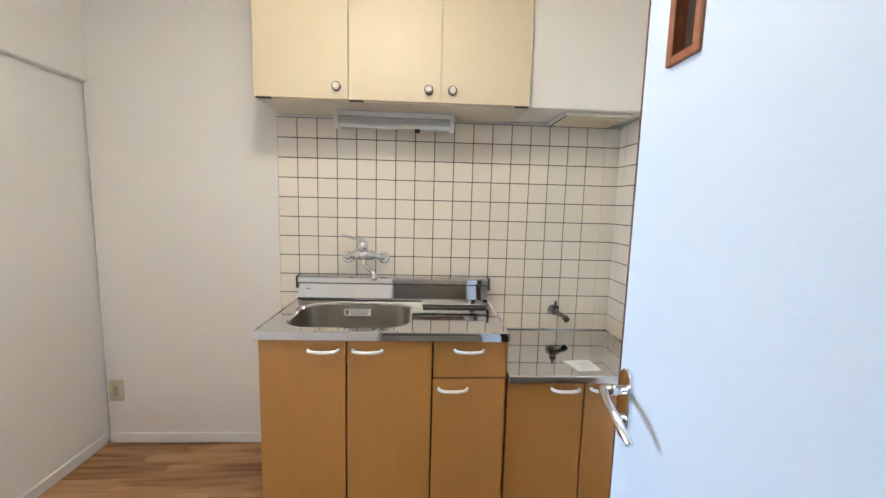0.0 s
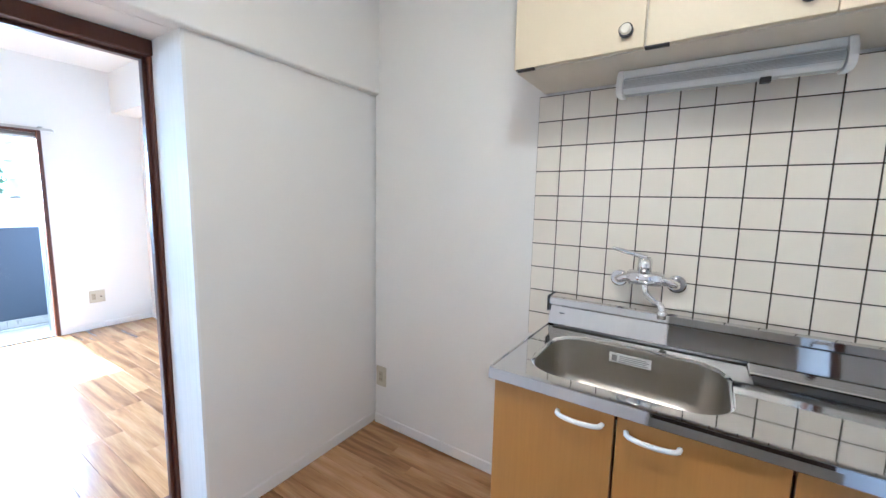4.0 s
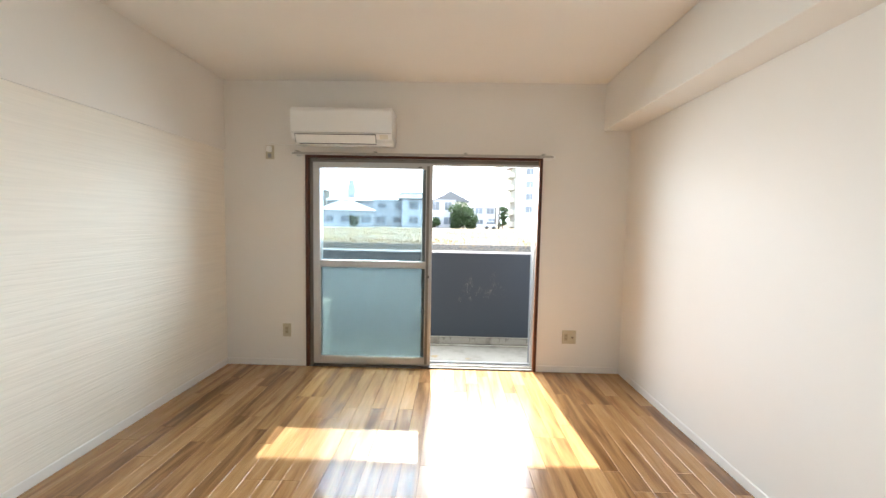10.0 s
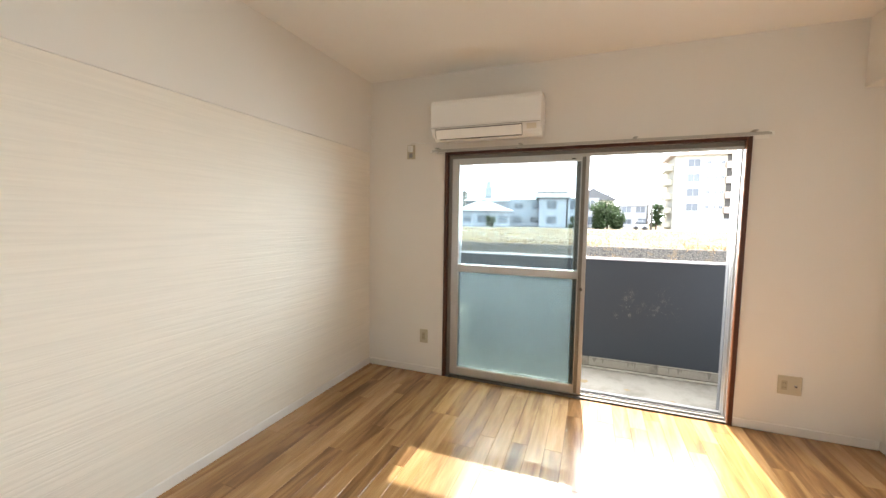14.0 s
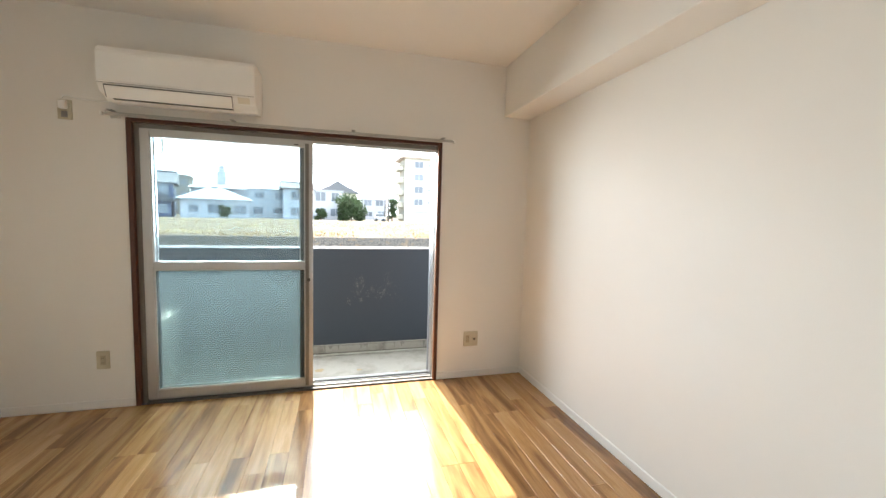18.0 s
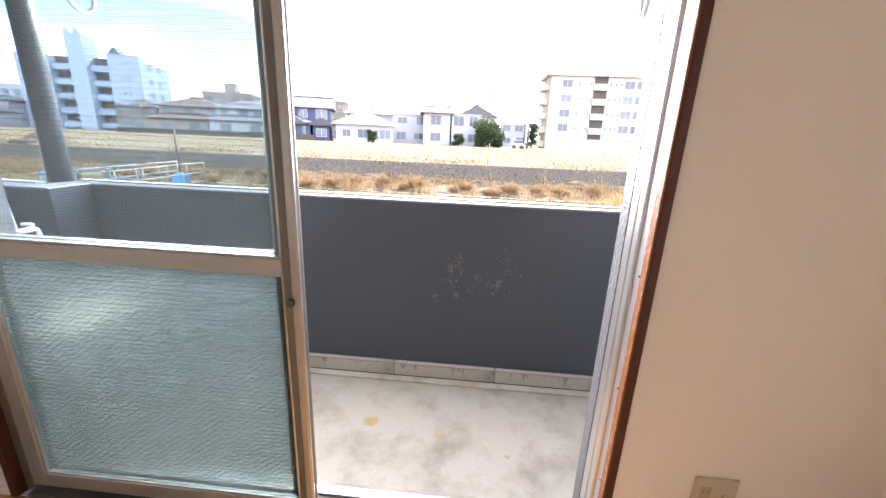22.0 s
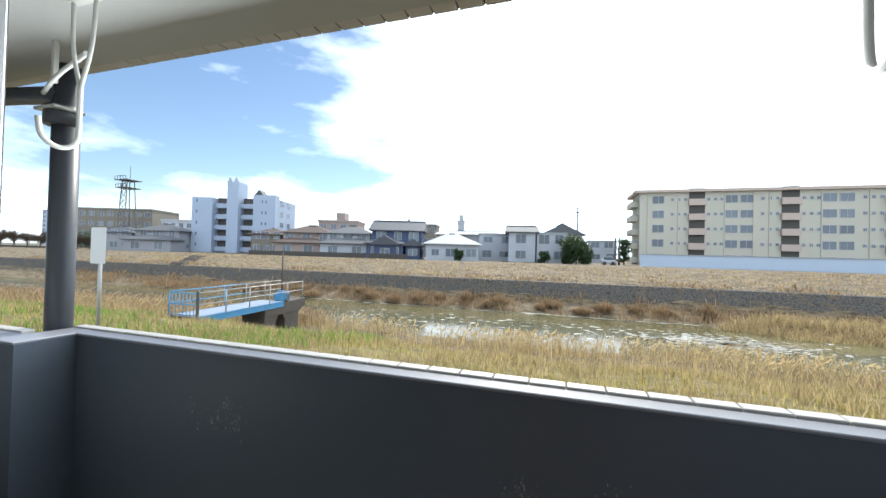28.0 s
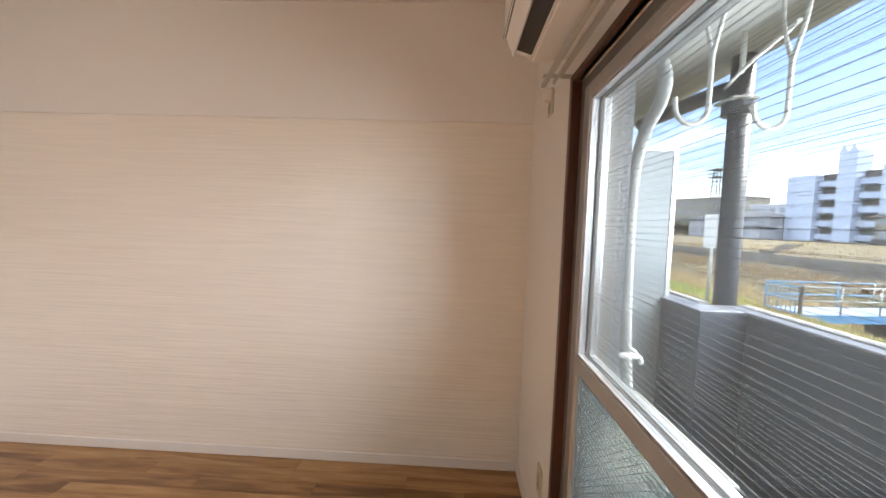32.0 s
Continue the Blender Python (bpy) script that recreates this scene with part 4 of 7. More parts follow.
for k in range(4):
    part("port", box(-0.7010, -3.0911, 0.7684 + k * 0.022, -0.6850, -3.0896, 0.7827 + k * 0.024), INK, router)
part("power_socket", box(-0.6990, -3.0911, 0.8599, -0.6880, -3.0896, 0.8695), INK, router)
for k in range(9):
    part("vent", box(-0.7060, -3.0821 + k * 0.012, 0.8966, -0.6800, -3.0785 + k * 0.012, 0.8979), GREY_PLASTIC, router)
part("cable", tube([(-0.693, -3.088, 0.80), (-0.694, -3.12, 0.785), (-0.70, -3.17, 0.73), (-0.72, -3.22, 0.62), (-0.735, -3.24, 0.50), (-0.738, -3.21, 0.42), (-0.736, -3.15, 0.40), (-0.738, -3.118, 0.50), (-0.742, -3.118, 0.56)], 0.0032, 8, 3), WHITE_PLASTIC, router, "thin white cable")

# ---- balcony window ----
win = thing("window_1", (-0.55, 0.05, 0), "tall sliding balcony window, one half open", "window", kind=S)
part("casing", box(-1.558, -0.012, 0, WX0 + 0.002, 0.055, WZ + 0.022, 0.002), FRAME_WOOD, win, "dark red-brown wooden casing")
part("casing", box(RX + 0.006, -0.012, 0, 0.4525, 0.003, WZ + 0.022, 0.002), FRAME_WOOD, win, "dark red-brown wooden casing, worn at its edge")
part("casing", box(WX0 + 0.002, -0.012, WZ, RX + 0.006, 0.018, WZ + 0.022, 0.002), FRAME_WOOD, win, "dark red-brown wooden casing")
part("worn_strip", box(RX, -0.0128, 0.0, RX + 0.006, 0.018, WZ + 0.0215, 0.0015), WORN_WOOD, win, "worn wooden edge with bare flecks")
rw = random.Random(17)
bm = bmesh.new()
for k in range(260):      # bare flecks along the two arrises of the worn edge
    z, y = rw.uniform(0.02, 1.79), rw.choice((-0.0105, 0.004, 0.014)) + rw.gauss(0, 0.003)
    h, w = rw.uniform(0.003, 0.016), rw.uniform(0.0006, 0.0022)
    pts = [(RX - 0.0004, min(0.0172, max(-0.0122, y + w * math.cos(q) * rw.uniform(0.5, 1.2))), z + h * math.sin(q) * rw.uniform(0.5, 1.2)) for q in [6.283 * j / 7 for j in range(7)]]
    bm.faces.new([bm.verts.new(q) for q in pts])
part("bare_flecks", bm, BARE_WOOD, win, "pale bare wood flecks", "stuff")
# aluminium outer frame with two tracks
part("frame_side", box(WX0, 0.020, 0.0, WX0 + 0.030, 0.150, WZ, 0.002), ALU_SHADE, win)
part("frame_side", box(RX + 0.002, 0.0185, 0.0, WX1, 0.027, WZ, 0.001), ALU_LIGHT, win, "pale lip beside the casing")
part("frame_side", box(RX + 0.008, 0.027, 0.0, WX1, 0.068, WZ), ALU, win, "bronze-grey flat of the frame")
part("frame_side", box(RX - 0.001, 0.068, 0.0, WX1, 0.100, WZ, 0.003), ALU_LIGHT, win, "bright rounded bar of the frame")
part("frame_side", box(RX + 0.006, 0.100, 0.0, WX1, 0.108, WZ), ALU, win)
part("frame_side", box(RX, 0.108, 0.0, WX1, 0.150, WZ, 0.002), ALU_LIGHT, win)
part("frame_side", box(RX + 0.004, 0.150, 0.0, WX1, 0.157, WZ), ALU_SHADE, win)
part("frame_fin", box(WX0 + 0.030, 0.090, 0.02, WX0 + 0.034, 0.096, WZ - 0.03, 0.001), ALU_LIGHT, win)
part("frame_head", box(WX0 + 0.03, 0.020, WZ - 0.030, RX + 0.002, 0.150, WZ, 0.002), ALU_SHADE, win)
part("head_lip", box(WX0 + 0.03, 0.022, WZ - 0.052, RX + 0.003, 0.030, WZ - 0.030, 0.001), ALU, win)
part("sill", box(WX0 + 0.03, -0.004, -0.03, RX + 0.003, 0.160, 0.012, 0.002), ALU_DARK, win)
part("track", box(WX0 + 0.03, 0.034, 0.012, RX + 0.003, 0.039, 0.024), ALU, win)
part("track", box(WX0 + 0.03, 0.069, 0.012, RX + 0.003, 0.074, 0.024), ALU, win)
part("step_strip", box(WX0 + 0.03, 0.115, 0.012, RX + 0.003, 0.150, 0.022, 0.001), ALU_LIGHT, win)


def sash(x0, x1, y, name, lock=False):
    """A sliding leaf: stiles and rails, wired clear glass above the middle rail and frosted wired glass below."""
    s = part(name, box(x0, y - 0.016, 0.026, x0 + 0.055, y + 0.016, WZ - 0.034, 0.003), ALU, win, "bronze-grey aluminium sliding leaf")
    st = part("stile", box(x1 - 0.028, y - 0.016, 0.026, x1 - 0.004, y + 0.016, WZ - 0.034, 0.003), ALU, s)
    part("channel", box(x1 - 0.052, y - 0.009, 0.026, x1 - 0.028, y + 0.012, WZ - 0.034, 0.001), ALU_SHADE, s, "recessed glazing channel, coloured dark as in shade")
    # paler lip paints the lit side face of the stile
    part("lip", box(x1 - 0.005, y - 0.0155, 0.028, x1, y - 0.0105, WZ - 0.036, 0.001), ALU_LIGHT, st, "front lip, coloured pale as a lit edge")
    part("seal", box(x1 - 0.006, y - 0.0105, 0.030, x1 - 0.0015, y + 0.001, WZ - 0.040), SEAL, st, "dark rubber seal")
    # back lip takes the shaded tone on the inner leaf only
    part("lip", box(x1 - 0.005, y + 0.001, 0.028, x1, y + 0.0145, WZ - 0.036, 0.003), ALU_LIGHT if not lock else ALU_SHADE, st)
    part("rail", box(x0 + 0.055, y - 0.014, 0.026, x1 - 0.052, y + 0.014, 0.080, 0.002), ALU, s)
    part("rail", box(x0 + 0.055, y - 0.015, 0.885, x1 - 0.052, y + 0.015, 0.932, 0.002), ALU, s)
    part("rail", box(x0 + 0.055, y - 0.014, WZ - 0.075, x1 - 0.052, y + 0.014, WZ - 0.034, 0.002), ALU, s)
    for z0, z1, mt, lab in ((0.932, WZ - 0.075, GLASS_CLEAR, "clear wired glass"), (0.080, 0.885, GLASS_FROST, "frosted wired glass")):
        p = part("pane", box(x0 + 0.053, y - 0.002, z0 - 0.002, x1 - 0.050, y + 0.002, z1 + 0.002), mt, s, lab)
        p.visible_shadow = not lock      # the outer leaf alone dims and scatters the sun
        bm = bmesh.new()
        step = 0.0145
        z = z0 + 0.006
        while z < z1:
            if mt is GLASS_FROST:
                add_box(bm, x0 + 0.053, y - 0.0026, z, x1 - 0.050, y - 0.0018, z + 0.0009)
            else:
                add_box(bm, x0 + 0.053, y - 0.0003, z, x1 - 0.050, y + 0.0003, z + 0.0005)
            z += step
        if mt is GLASS_FROST:      # slanting wires, one way in each leaf
            slope, c = (0.75 if lock else -0.75), x0 - 1.3
            while c < x1 + 1.3:
                ends = []
                for zz in (z0, z1):
                    ends.append((c + (zz - z0) / slope, zz))
                (xa, za), (xb, zb) = sorted(ends)
                lo, hi = max(xa, x0 + 0.055), min(xb, x1 - 0.052)
                if hi > lo + 0.01:
                    p = [(v, za + (zb - za) * (v - xa) / (xb - xa)) for v in (lo, hi)]
                    bm.faces.new([bm.verts.new(q) for q in ((p[0][0], y - 0.0024, p[0][1]), (p[1][0], y - 0.0024, p[1][1]), (p[1][0], y - 0.0024, p[1][1] + 0.0011), (p[0][0], y - 0.0024, p[0][1] + 0.0011))])
                c += 0.027
        part("wire_mesh" if mt is GLASS_CLEAR else "glass_ribs", bm, WIRE if mt is GLASS_CLEAR else RIB, s, "fine wires set in the glass" if mt is GLASS_CLEAR else "fine ribs and wires across the frosted glass", "stuff")
        for a in ((x0 + 0.055, z0, x1 - 0.052, z0 + 0.006), (x0 + 0.055, z1 - 0.006, x1 - 0.052, z1), (x0 + 0.055, z0, x0 + 0.061, z1), (x1 - 0.058, z0, x1 - 0.052, z1)):
            part("glazing_bead", box(a[0], y - 0.010, a[1], a[2], y + 0.010, a[3], 0.001), ALU_LIGHT, s)
    return s


inner = sash(-1.502, -0.4705, 0.0365, "sash", True)
sash(-1.498, -0.505, 0.0715, "sash")
part("latch", cyl((-0.500, 0.014, 0.808), 0.012, 0.014, "y", 16, bevel=0.003), ALU_DARK, inner)
part("stop_slot", box(-0.595, 0.0205, 1.744, -0.565, 0.0230, 1.752), INK, inner, "small black slot in the top rail")
for z in (0.30, 0.62, 0.95, 1.28, 1.60):
    part("screw", cyl((RX + 0.001, 0.0225, z), 0.0030, 0.004, "x", 10), ALU_DARK, win)

# curtain rails over the window
rail = thing("curtain_rail", (-0.55, -0.05, 1.85), "pale double curtain rail with loose runners", "curtain rail")
for y, z in ((-0.045, 1.838), (-0.085, 1.826)):
    part("track", prism([(y - 0.008, z), (y + 0.008, z), (y + 0.008, z + 0.012), (y - 0.008, z + 0.012)], "x", -1.640, 0.520, 0.002), IVORY_METAL, rail)
    for x in (-1.642, 0.522):
        part("end_stop", box(x - 0.007, y - 0.010, z - 0.006, x + 0.007, y + 0.010, z + 0.016, 0.003), WHITE_PLASTIC, rail)
for x in (-1.60, -0.95, -0.20, 0.44):
    part("bracket", box(x - 0.012, -0.095, 1.850, x + 0.012, 0, 1.857, 0.002), IVORY_METAL, rail)
for k in range(9):
    for x, y, z in ((-1.615 + k * 0.006, -0.045, 1.823), (0.44 + k * 0.008, -0.085, 1.811)):
        part("runner", join_bm(box(x - 0.0015, y - 0.003, z, x + 0.0015, y + 0.003, z + 0.014), cyl((x, y, z - 0.005), 0.005, 0.002, "x", 10)), WHITE_PLASTIC, rail)

# air conditioner
ac = thing("air_conditioner", (-1.19, -0.1, 1.90), "white wall-mounted air conditioner above the window", "air conditioner")
AX0, AX1 = -1.590, -0.790
part("casing", prism([(0, 1.905), (-0.140, 1.890), (-0.150, 1.908), (-0.205, 1.925), (-0.232, 1.975), (-0.236, 2.140), (-0.222, 2.166), (-0.19, 2.176), (0, 2.176)], "x", AX0, AX1, 0.006), WHITE_PLASTIC, ac)
part("flap", prism([(-0.199, 1.898), (-0.226, 1.958), (-0.2315, 1.956), (-0.205, 1.893)], "x", AX0 + 0.035, AX1 - 0.125, 0.001), WHITE_PLASTIC, ac, "white louvre flap")
part("outlet_gap", prism([(-0.146, 1.899), (-0.197, 1.915), (-0.197, 1.926), (-0.146, 1.912)], "x", AX0 + 0.045, AX1 - 0.135), INK, ac, "dark air outlet slot")
part("seam", box(AX0 + 0.004, -0.2375, 1.968, AX1 - 0.004, -0.2355, 1.970), GREY_PLASTIC, ac)
part("display", prism([(-0.206, 1.930), (-0.228, 1.960), (-0.2295, 1.959), (-0.2075, 1.929)], "x", AX1 - 0.095, AX1 - 0.030), CREAM_PLASTIC, ac)
for k in range(3):
    part("print_mark", prism([(-0.2085, 1.933 + k * 0.008), (-0.213, 1.938 + k * 0.008), (-0.2135, 1.9375 + k * 0.008), (-0.209, 1.9325 + k * 0.008)], "x", AX1 - 0.085, AX1 - 0.04), GREY_PLASTIC, ac)

for x0, x1, p0, p1 in ((AX0 + 0.035, AX1 - 0.125, 1.956, 1.9605), (AX1 - 0.127, AX1 - 0.124, 1.897, 1.958), (AX0 + 0.033, AX0 + 0.036, 1.897, 1.958)):
    part("flap_gap", prism([(-0.2052 - (p0 - 1.893) * 0.4246, p0), (-0.2052 - (p1 - 1.893) * 0.4246, p1), (-0.200 - (p1 - 1.893) * 0.4246, p1), (-0.200 - (p0 - 1.893) * 0.4246, p0)], "x", x0, x1), INK, ac, "dark gap round the flap")
acs = thing("wall_socket", (-1.860, 0, 1.850), "beige socket plate with the air conditioner's plug", "wall socket")
part("plate", box(-1.895, -0.009, 1.793, -1.825, 0, 1.907, 0.003, 2), BEIGE_PLASTIC, acs)
part("plug", box(-1.880, -0.035, 1.850, -1.842, -0.008, 1.900, 0.006, 2), WHITE_PLASTIC, acs)
part("lower_socket", box(-1.876, -0.012, 1.805, -1.846, -0.008, 1.840, 0.001), GREY_PLASTIC, acs)
part("cord", tube([(-1.86, -0.030, 1.905), (-1.85, -0.02, 1.935), (-1.78, -0.012, 1.915), (-1.68, -0.010, 1.915), (-1.58, -0.012, 1.920)], 0.004, 8, 2), WHITE_PLASTIC, acs)
outlet("wall_socket", (-1.727, 0, 0.317), 0, "beige double socket plate low on the window wall")
outlet("wall_socket", (0.730, 0, 0.315), 0, "beige socket plate with an aerial jack", w=0.118, h=0.117, jack=True)

# ceiling fittings
rose = thing("ceiling_rose", (-0.563, -1.412, ZC), "dark brown round ceiling light socket", "ceiling rose")
part("base", cyl((-0.563, -1.412, ZC - 0.012), 0.052, 0.024, "z", 28, bevel=0.005), BLACK_RUBBER, rose)
part("contact", cyl((-0.563, -1.412, ZC - 0.027), 0.030, 0.010, "z", 20, bevel=0.002), GREY_PLASTIC, rose)
det = thing("smoke_detector", (-1.064, -1.463, ZC), "cream round smoke detector on the ceiling", "smoke detector")
part("base", cyl((-1.064, -1.463, ZC - 0.014), 0.055, 0.028, "z", 28, bevel=0.008), CREAM_PLASTIC, det)
part("cap", cyl((-1.064, -1.463, ZC - 0.034), 0.032, 0.014, "z", 24, bevel=0.004), BEIGE_PLASTIC, det)

# ---- balcony ----
BZ, BWY, BWZ = -0.12, 1.085, 0.945               # floor level, inner face of the parapet, its top
balc = thing("balcony_floor", (-0.5, 0.6, BZ), "stained grey concrete balcony floor", "floor", kind=S)
part("slab", box(-6.0, 0.14, BZ - 0.2, 2.6, 1.27, BZ), CONCRETE, balc)
part("door_step", box(WX0, 0.14, BZ, WX1, 0.205, -0.02, 0.004), CONCRETE, balc)
for x0, x1, y0, y1, seed in ((-0.50, -0.41, 0.61, 0.70, 1), (-0.13, -0.085, 0.585, 0.625, 2), (0.20, 0.235, 0.50, 0.525, 3)):
    r = random.Random(seed)
    pts = [((x0 + x1) / 2 + (x1 - x0) / 2 * math.cos(a) * r.uniform(0.6, 1.1), (y0 + y1) / 2 + (y1 - y0) / 2 * math.sin(a) * r.uniform(0.6, 1.1)) for a in [2 * math.pi * k / 18 for k in range(18)]]
    part("rust_mark", prism(pts, "z", BZ - 0.003, BZ + 0.0012), RUST_STAIN, balc, "rust-coloured stain")
kerb_me = mesh_of("kerb_block", box(-0.298, -0.02, 0, 0.298, 0.018, 0.092, 0.004), CONC_BLOCK)
kerb = thing("kerb", (-0.5, BWY, BZ), "weathered pale concrete kerb at the parapet's foot", "kerb", kind=S)
for k in range(7):
    piece("kerb_block", kerb_me, kerb, (-1.92 + 0.6 * k, BWY - 0.016, BZ))
part("seam", box(-2.2, BWY - 0.0385, BZ + 0.010, 2.2, BWY - 0.0355, BZ + 0.016), GROUT, kerb, "dark seam at the kerb's foot")
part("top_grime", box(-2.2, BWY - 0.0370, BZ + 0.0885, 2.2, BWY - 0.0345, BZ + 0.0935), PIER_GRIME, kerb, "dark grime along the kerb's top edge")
rk = random.Random(21)
for k in range(34):
    x, w, h = rk.uniform(-1.6, 1.6), rk.uniform(0.004, 0.022), rk.uniform(0.015, 0.07)
    part("streak", prism([(x - w, BZ + 0.0885), (x - w * 0.5, BZ + 0.0885 - h * 0.6), (x, BZ + 0.0885 - h), (x + w * 0.6, BZ + 0.0885 - h * 0.5), (x + w, BZ + 0.0885)], "y", BWY - 0.0366, BWY - 0.0355), PIER_GRIME, kerb)
part("gutter_edge", box(-2.2, BWY - 0.085, BZ - 0.002, 2.2, BWY - 0.036, BZ + 0.012, 0.004), CONC_BLOCK, kerb)

para = thing("parapet", (-0.5, 1.17, BZ), "dark slate painted balcony parapet with a pale cap", "parapet", kind=S)
part("wall", box(-2.18, BWY, -0.9, 2.6, 1.195, BWZ - 0.012), BALC_PAINT, para)
part("return_wall", box(-2.34, 0.86, -0.9, -2.18, 1.24, BWZ - 0.012), BALC_PAINT, para)
part("side_wall", box(-6.0, 0.86, -0.9, -2.34, 1.02, BWZ - 0.012), BALC_PAINT, para)
part("cap", box(-2.185, BWY - 0.008, BWZ - 0.012, 2.6, 1.150, BWZ, 0.003), CAP_METAL, para, "grey metal cap")
part("cap", box(-2.345, 0.855, BWZ - 0.012, -2.180, 1.195, BWZ + 0.0005, 0.003), CAP_METAL, para, "grey metal cap")
part("cap", box(-6.0, 0.855, BWZ - 0.012, -2.345, 0.98, BWZ, 0.003), CAP_METAL, para, "grey metal cap")
cap_me = mesh_of("cap_tile", box(-0.058, -0.026, -0.06, 0.058, 0.026, 0.008, 0.003), CAP_TILE)
for k in range(40):
    piece("cap_tile", cap_me, para, (-2.28 + 0.12 * k, 1.180, BWZ))
for k in range(30):
    piece("cap_tile", cap_me, para, (-2.46 - 0.12 * k, 1.010, BWZ))
rs = random.Random(8)
for cx, cz, w, h, n in ((-1.30, 0.66, 0.20, 0.07, 220), (0.02, 0.52, 0.27, 0.14, 620)):
    bm = bmesh.new()
    clumps = [(cx + w * rs.gauss(0, 0.42), cz + h * rs.gauss(0, 0.42), rs.uniform(0.008, 0.035)) for _ in range(16)]
    for k in range(n):
        px, pz, spread = rs.choice(clumps)
        x, z, s = px + rs.gauss(0, spread), pz + rs.gauss(0, spread * 1.4), rs.uniform(0.0006, 0.0026) * rs.choice((0.6, 1.0, 1.5))
        pts = [(x + s * math.cos(b) * rs.uniform(0.4, 1.2), BWY - 0.0006, z + s * 2.2 * math.sin(b) * rs.uniform(0.4, 1.2)) for b in [6.28 * j / 6 for j in range(6)]]
        bm.faces.new([bm.verts.new(p) for p in pts])
    part("scuff_marks", bm, SCUFF, para, "pale flaked scuffs in the paint", "stuff")

slab = thing("balcony_ceiling", (-0.5, 0.7, 2.28), "grey painted slab of the balcony above, tiled at its edge", "ceiling", kind=S)
part("soffit", box(-6.0, 0.20, 2.285, 2.6, 1.165, 2.60), SOFFIT, slab)
part("soffit_side", box(0.46, 0.14, 2.285, 2.6, 0.20, 2.60), SOFFIT, slab)
part("edge_bed", box(-6.0, 1.165, 2.29, 2.6, 1.215, 2.95), GROUT, slab)
edge_me = mesh_of("edge_tile", box(-0.047, -0.028, -0.03, 0.047, 0.030, 0.03, 0.002), CAP_TILE)
for k in range(70):
    piece("edge_tile", edge_me, slab, (-5.9 + 0.1 * k, 1.190, 2.315))
part("upper_parapet", box(-6.0, 1.10, 2.60, 2.6, 1.21, 3.6), BALC_PAINT, slab)
part("upper_wall", box(-6.0, 0.0, 2.60, 3.0, 0.20, 5.5), STUCCO, slab)
solo("wall_neighbour", box(-6.0, 0.0, -0.9, XL - 0.12, 0.20, 2.6), STUCCO, "slate stucco wall of the flat next door", "wall", kind=S)
solo("wall_flank", box(2.6, -6.0, -0.9, 2.75, 1.27, 5.5), STUCCO, "slate stucco flank wall", "wall", kind=S)

post = thing("drainpipe", (-2.42, 1.11, BWZ), "dark slate drainpipe standing outside the parapet", "drainpipe")
part("pipe", cyl((-2.42, 1.135, 1.0), 0.056, 2.6, "z", 28), OUT_PIPE, post)
part("socket", cyl((-2.42, 1.115, 2.02), 0.070, 0.10, "z", 28, bevel=0.004), OUT_PIPE, post)
part("branch", tube([(-2.42, 1.115, 2.11), (-2.52, 1.10, 2.14), (-3.4, 1.05, 2.17)], 0.045, 14, 1), OUT_PIPE, post)
part("bracket", box(-2.50, 1.04, 2.04, -2.34, 1.175, 2.055, 0.003), IVORY_METAL, post)
board = thing("balcony_partition", (-2.56, 0.5, BZ), "grey partition board between two balconies", "partition")
part("panel", box(-2.575, 0.20, BZ + 0.02, -2.555, 0.885, 1.80, 0.002), PANEL_GREY, board)
for a in ((0.20, 0.02, 0.225, 1.81), (0.873, 0.02, 0.900, 1.825)):
    part("edge_frame", box(-2.582, a[0], BZ + a[1], -2.548, a[2], a[3], 0.002), ALU_LIGHT, board)
part("top_frame", box(-2.582, 0.225, 1.800, -2.548, 0.873, 1.825, 0.002), ALU_LIGHT, board)


def pole_hook(x, y0):
    h = thing("laundry_hook", (x, y0, 2.28), "ivory steel hook for a laundry pole under the slab", "hook", "laundry hooks")
    part("plate", box(x - 0.075, y0 - 0.015, 2.270, x + 0.075, y0 + 0.025, 2.285, 0.003), IVORY_METAL, h)
    for s in (-1, 1):
        part("rod", tube([(x + s * 0.062, y0 + 0.005, 2.275), (x + s * 0.060, y0 + 0.003, 2.16), (x + s * 0.045, y0 + 0.002, 2.06), (x + s * 0.006, y0, 1.96), (x, y0, 1.93)], 0.0072, 10, 2), IVORY_METAL, h)
    part("hook", tube([(x, y0, 1.96), (x, y0, 1.80), (x + 0.002, y0 - 0.003, 1.735), (x - 0.010, y0 - 0.045, 1.705), (x - 0.015, y0 - 0.10, 1.735), (x - 0.015, y0 - 0.108, 1.805)], 0.0085, 12, 3), IVORY_METAL, h)


pole_hook(-1.66, 0.775)
pole_hook(-1.63, 0.485)
pole_hook(0.575, 0.76)
tray = thing("pipe_bracket", (-1.95, 0.85, 2.16), "ivory steel arm across the balcony ceiling", "bracket")
part("arm", tube([(-2.38, 1.02, 2.10), (-2.1, 0.92, 2.10), (-1.66, 0.79, 2.08)], 0.009, 8, 1), IVORY_METAL, tray)
part("stay", box(-2.17, 0.94, 2.095, -2.15, 0.96, 2.286, 0.002), IVORY_METAL, tray)

unit = thing("outdoor_unit", (-1.76, 0.47, BZ), "ivory air-conditioner outdoor unit on the balcony floor", "outdoor unit")
part("case", box(-2.28, 0.33, BZ + 0.05, -1.532, 0.62, 0.455, 0.008, 2), CREAM_PLASTIC, unit)
part("lid", box(-2.286, 0.324, 0.452, -1.526, 0.626, 0.475, 0.006, 2), CREAM_PLASTIC, unit)
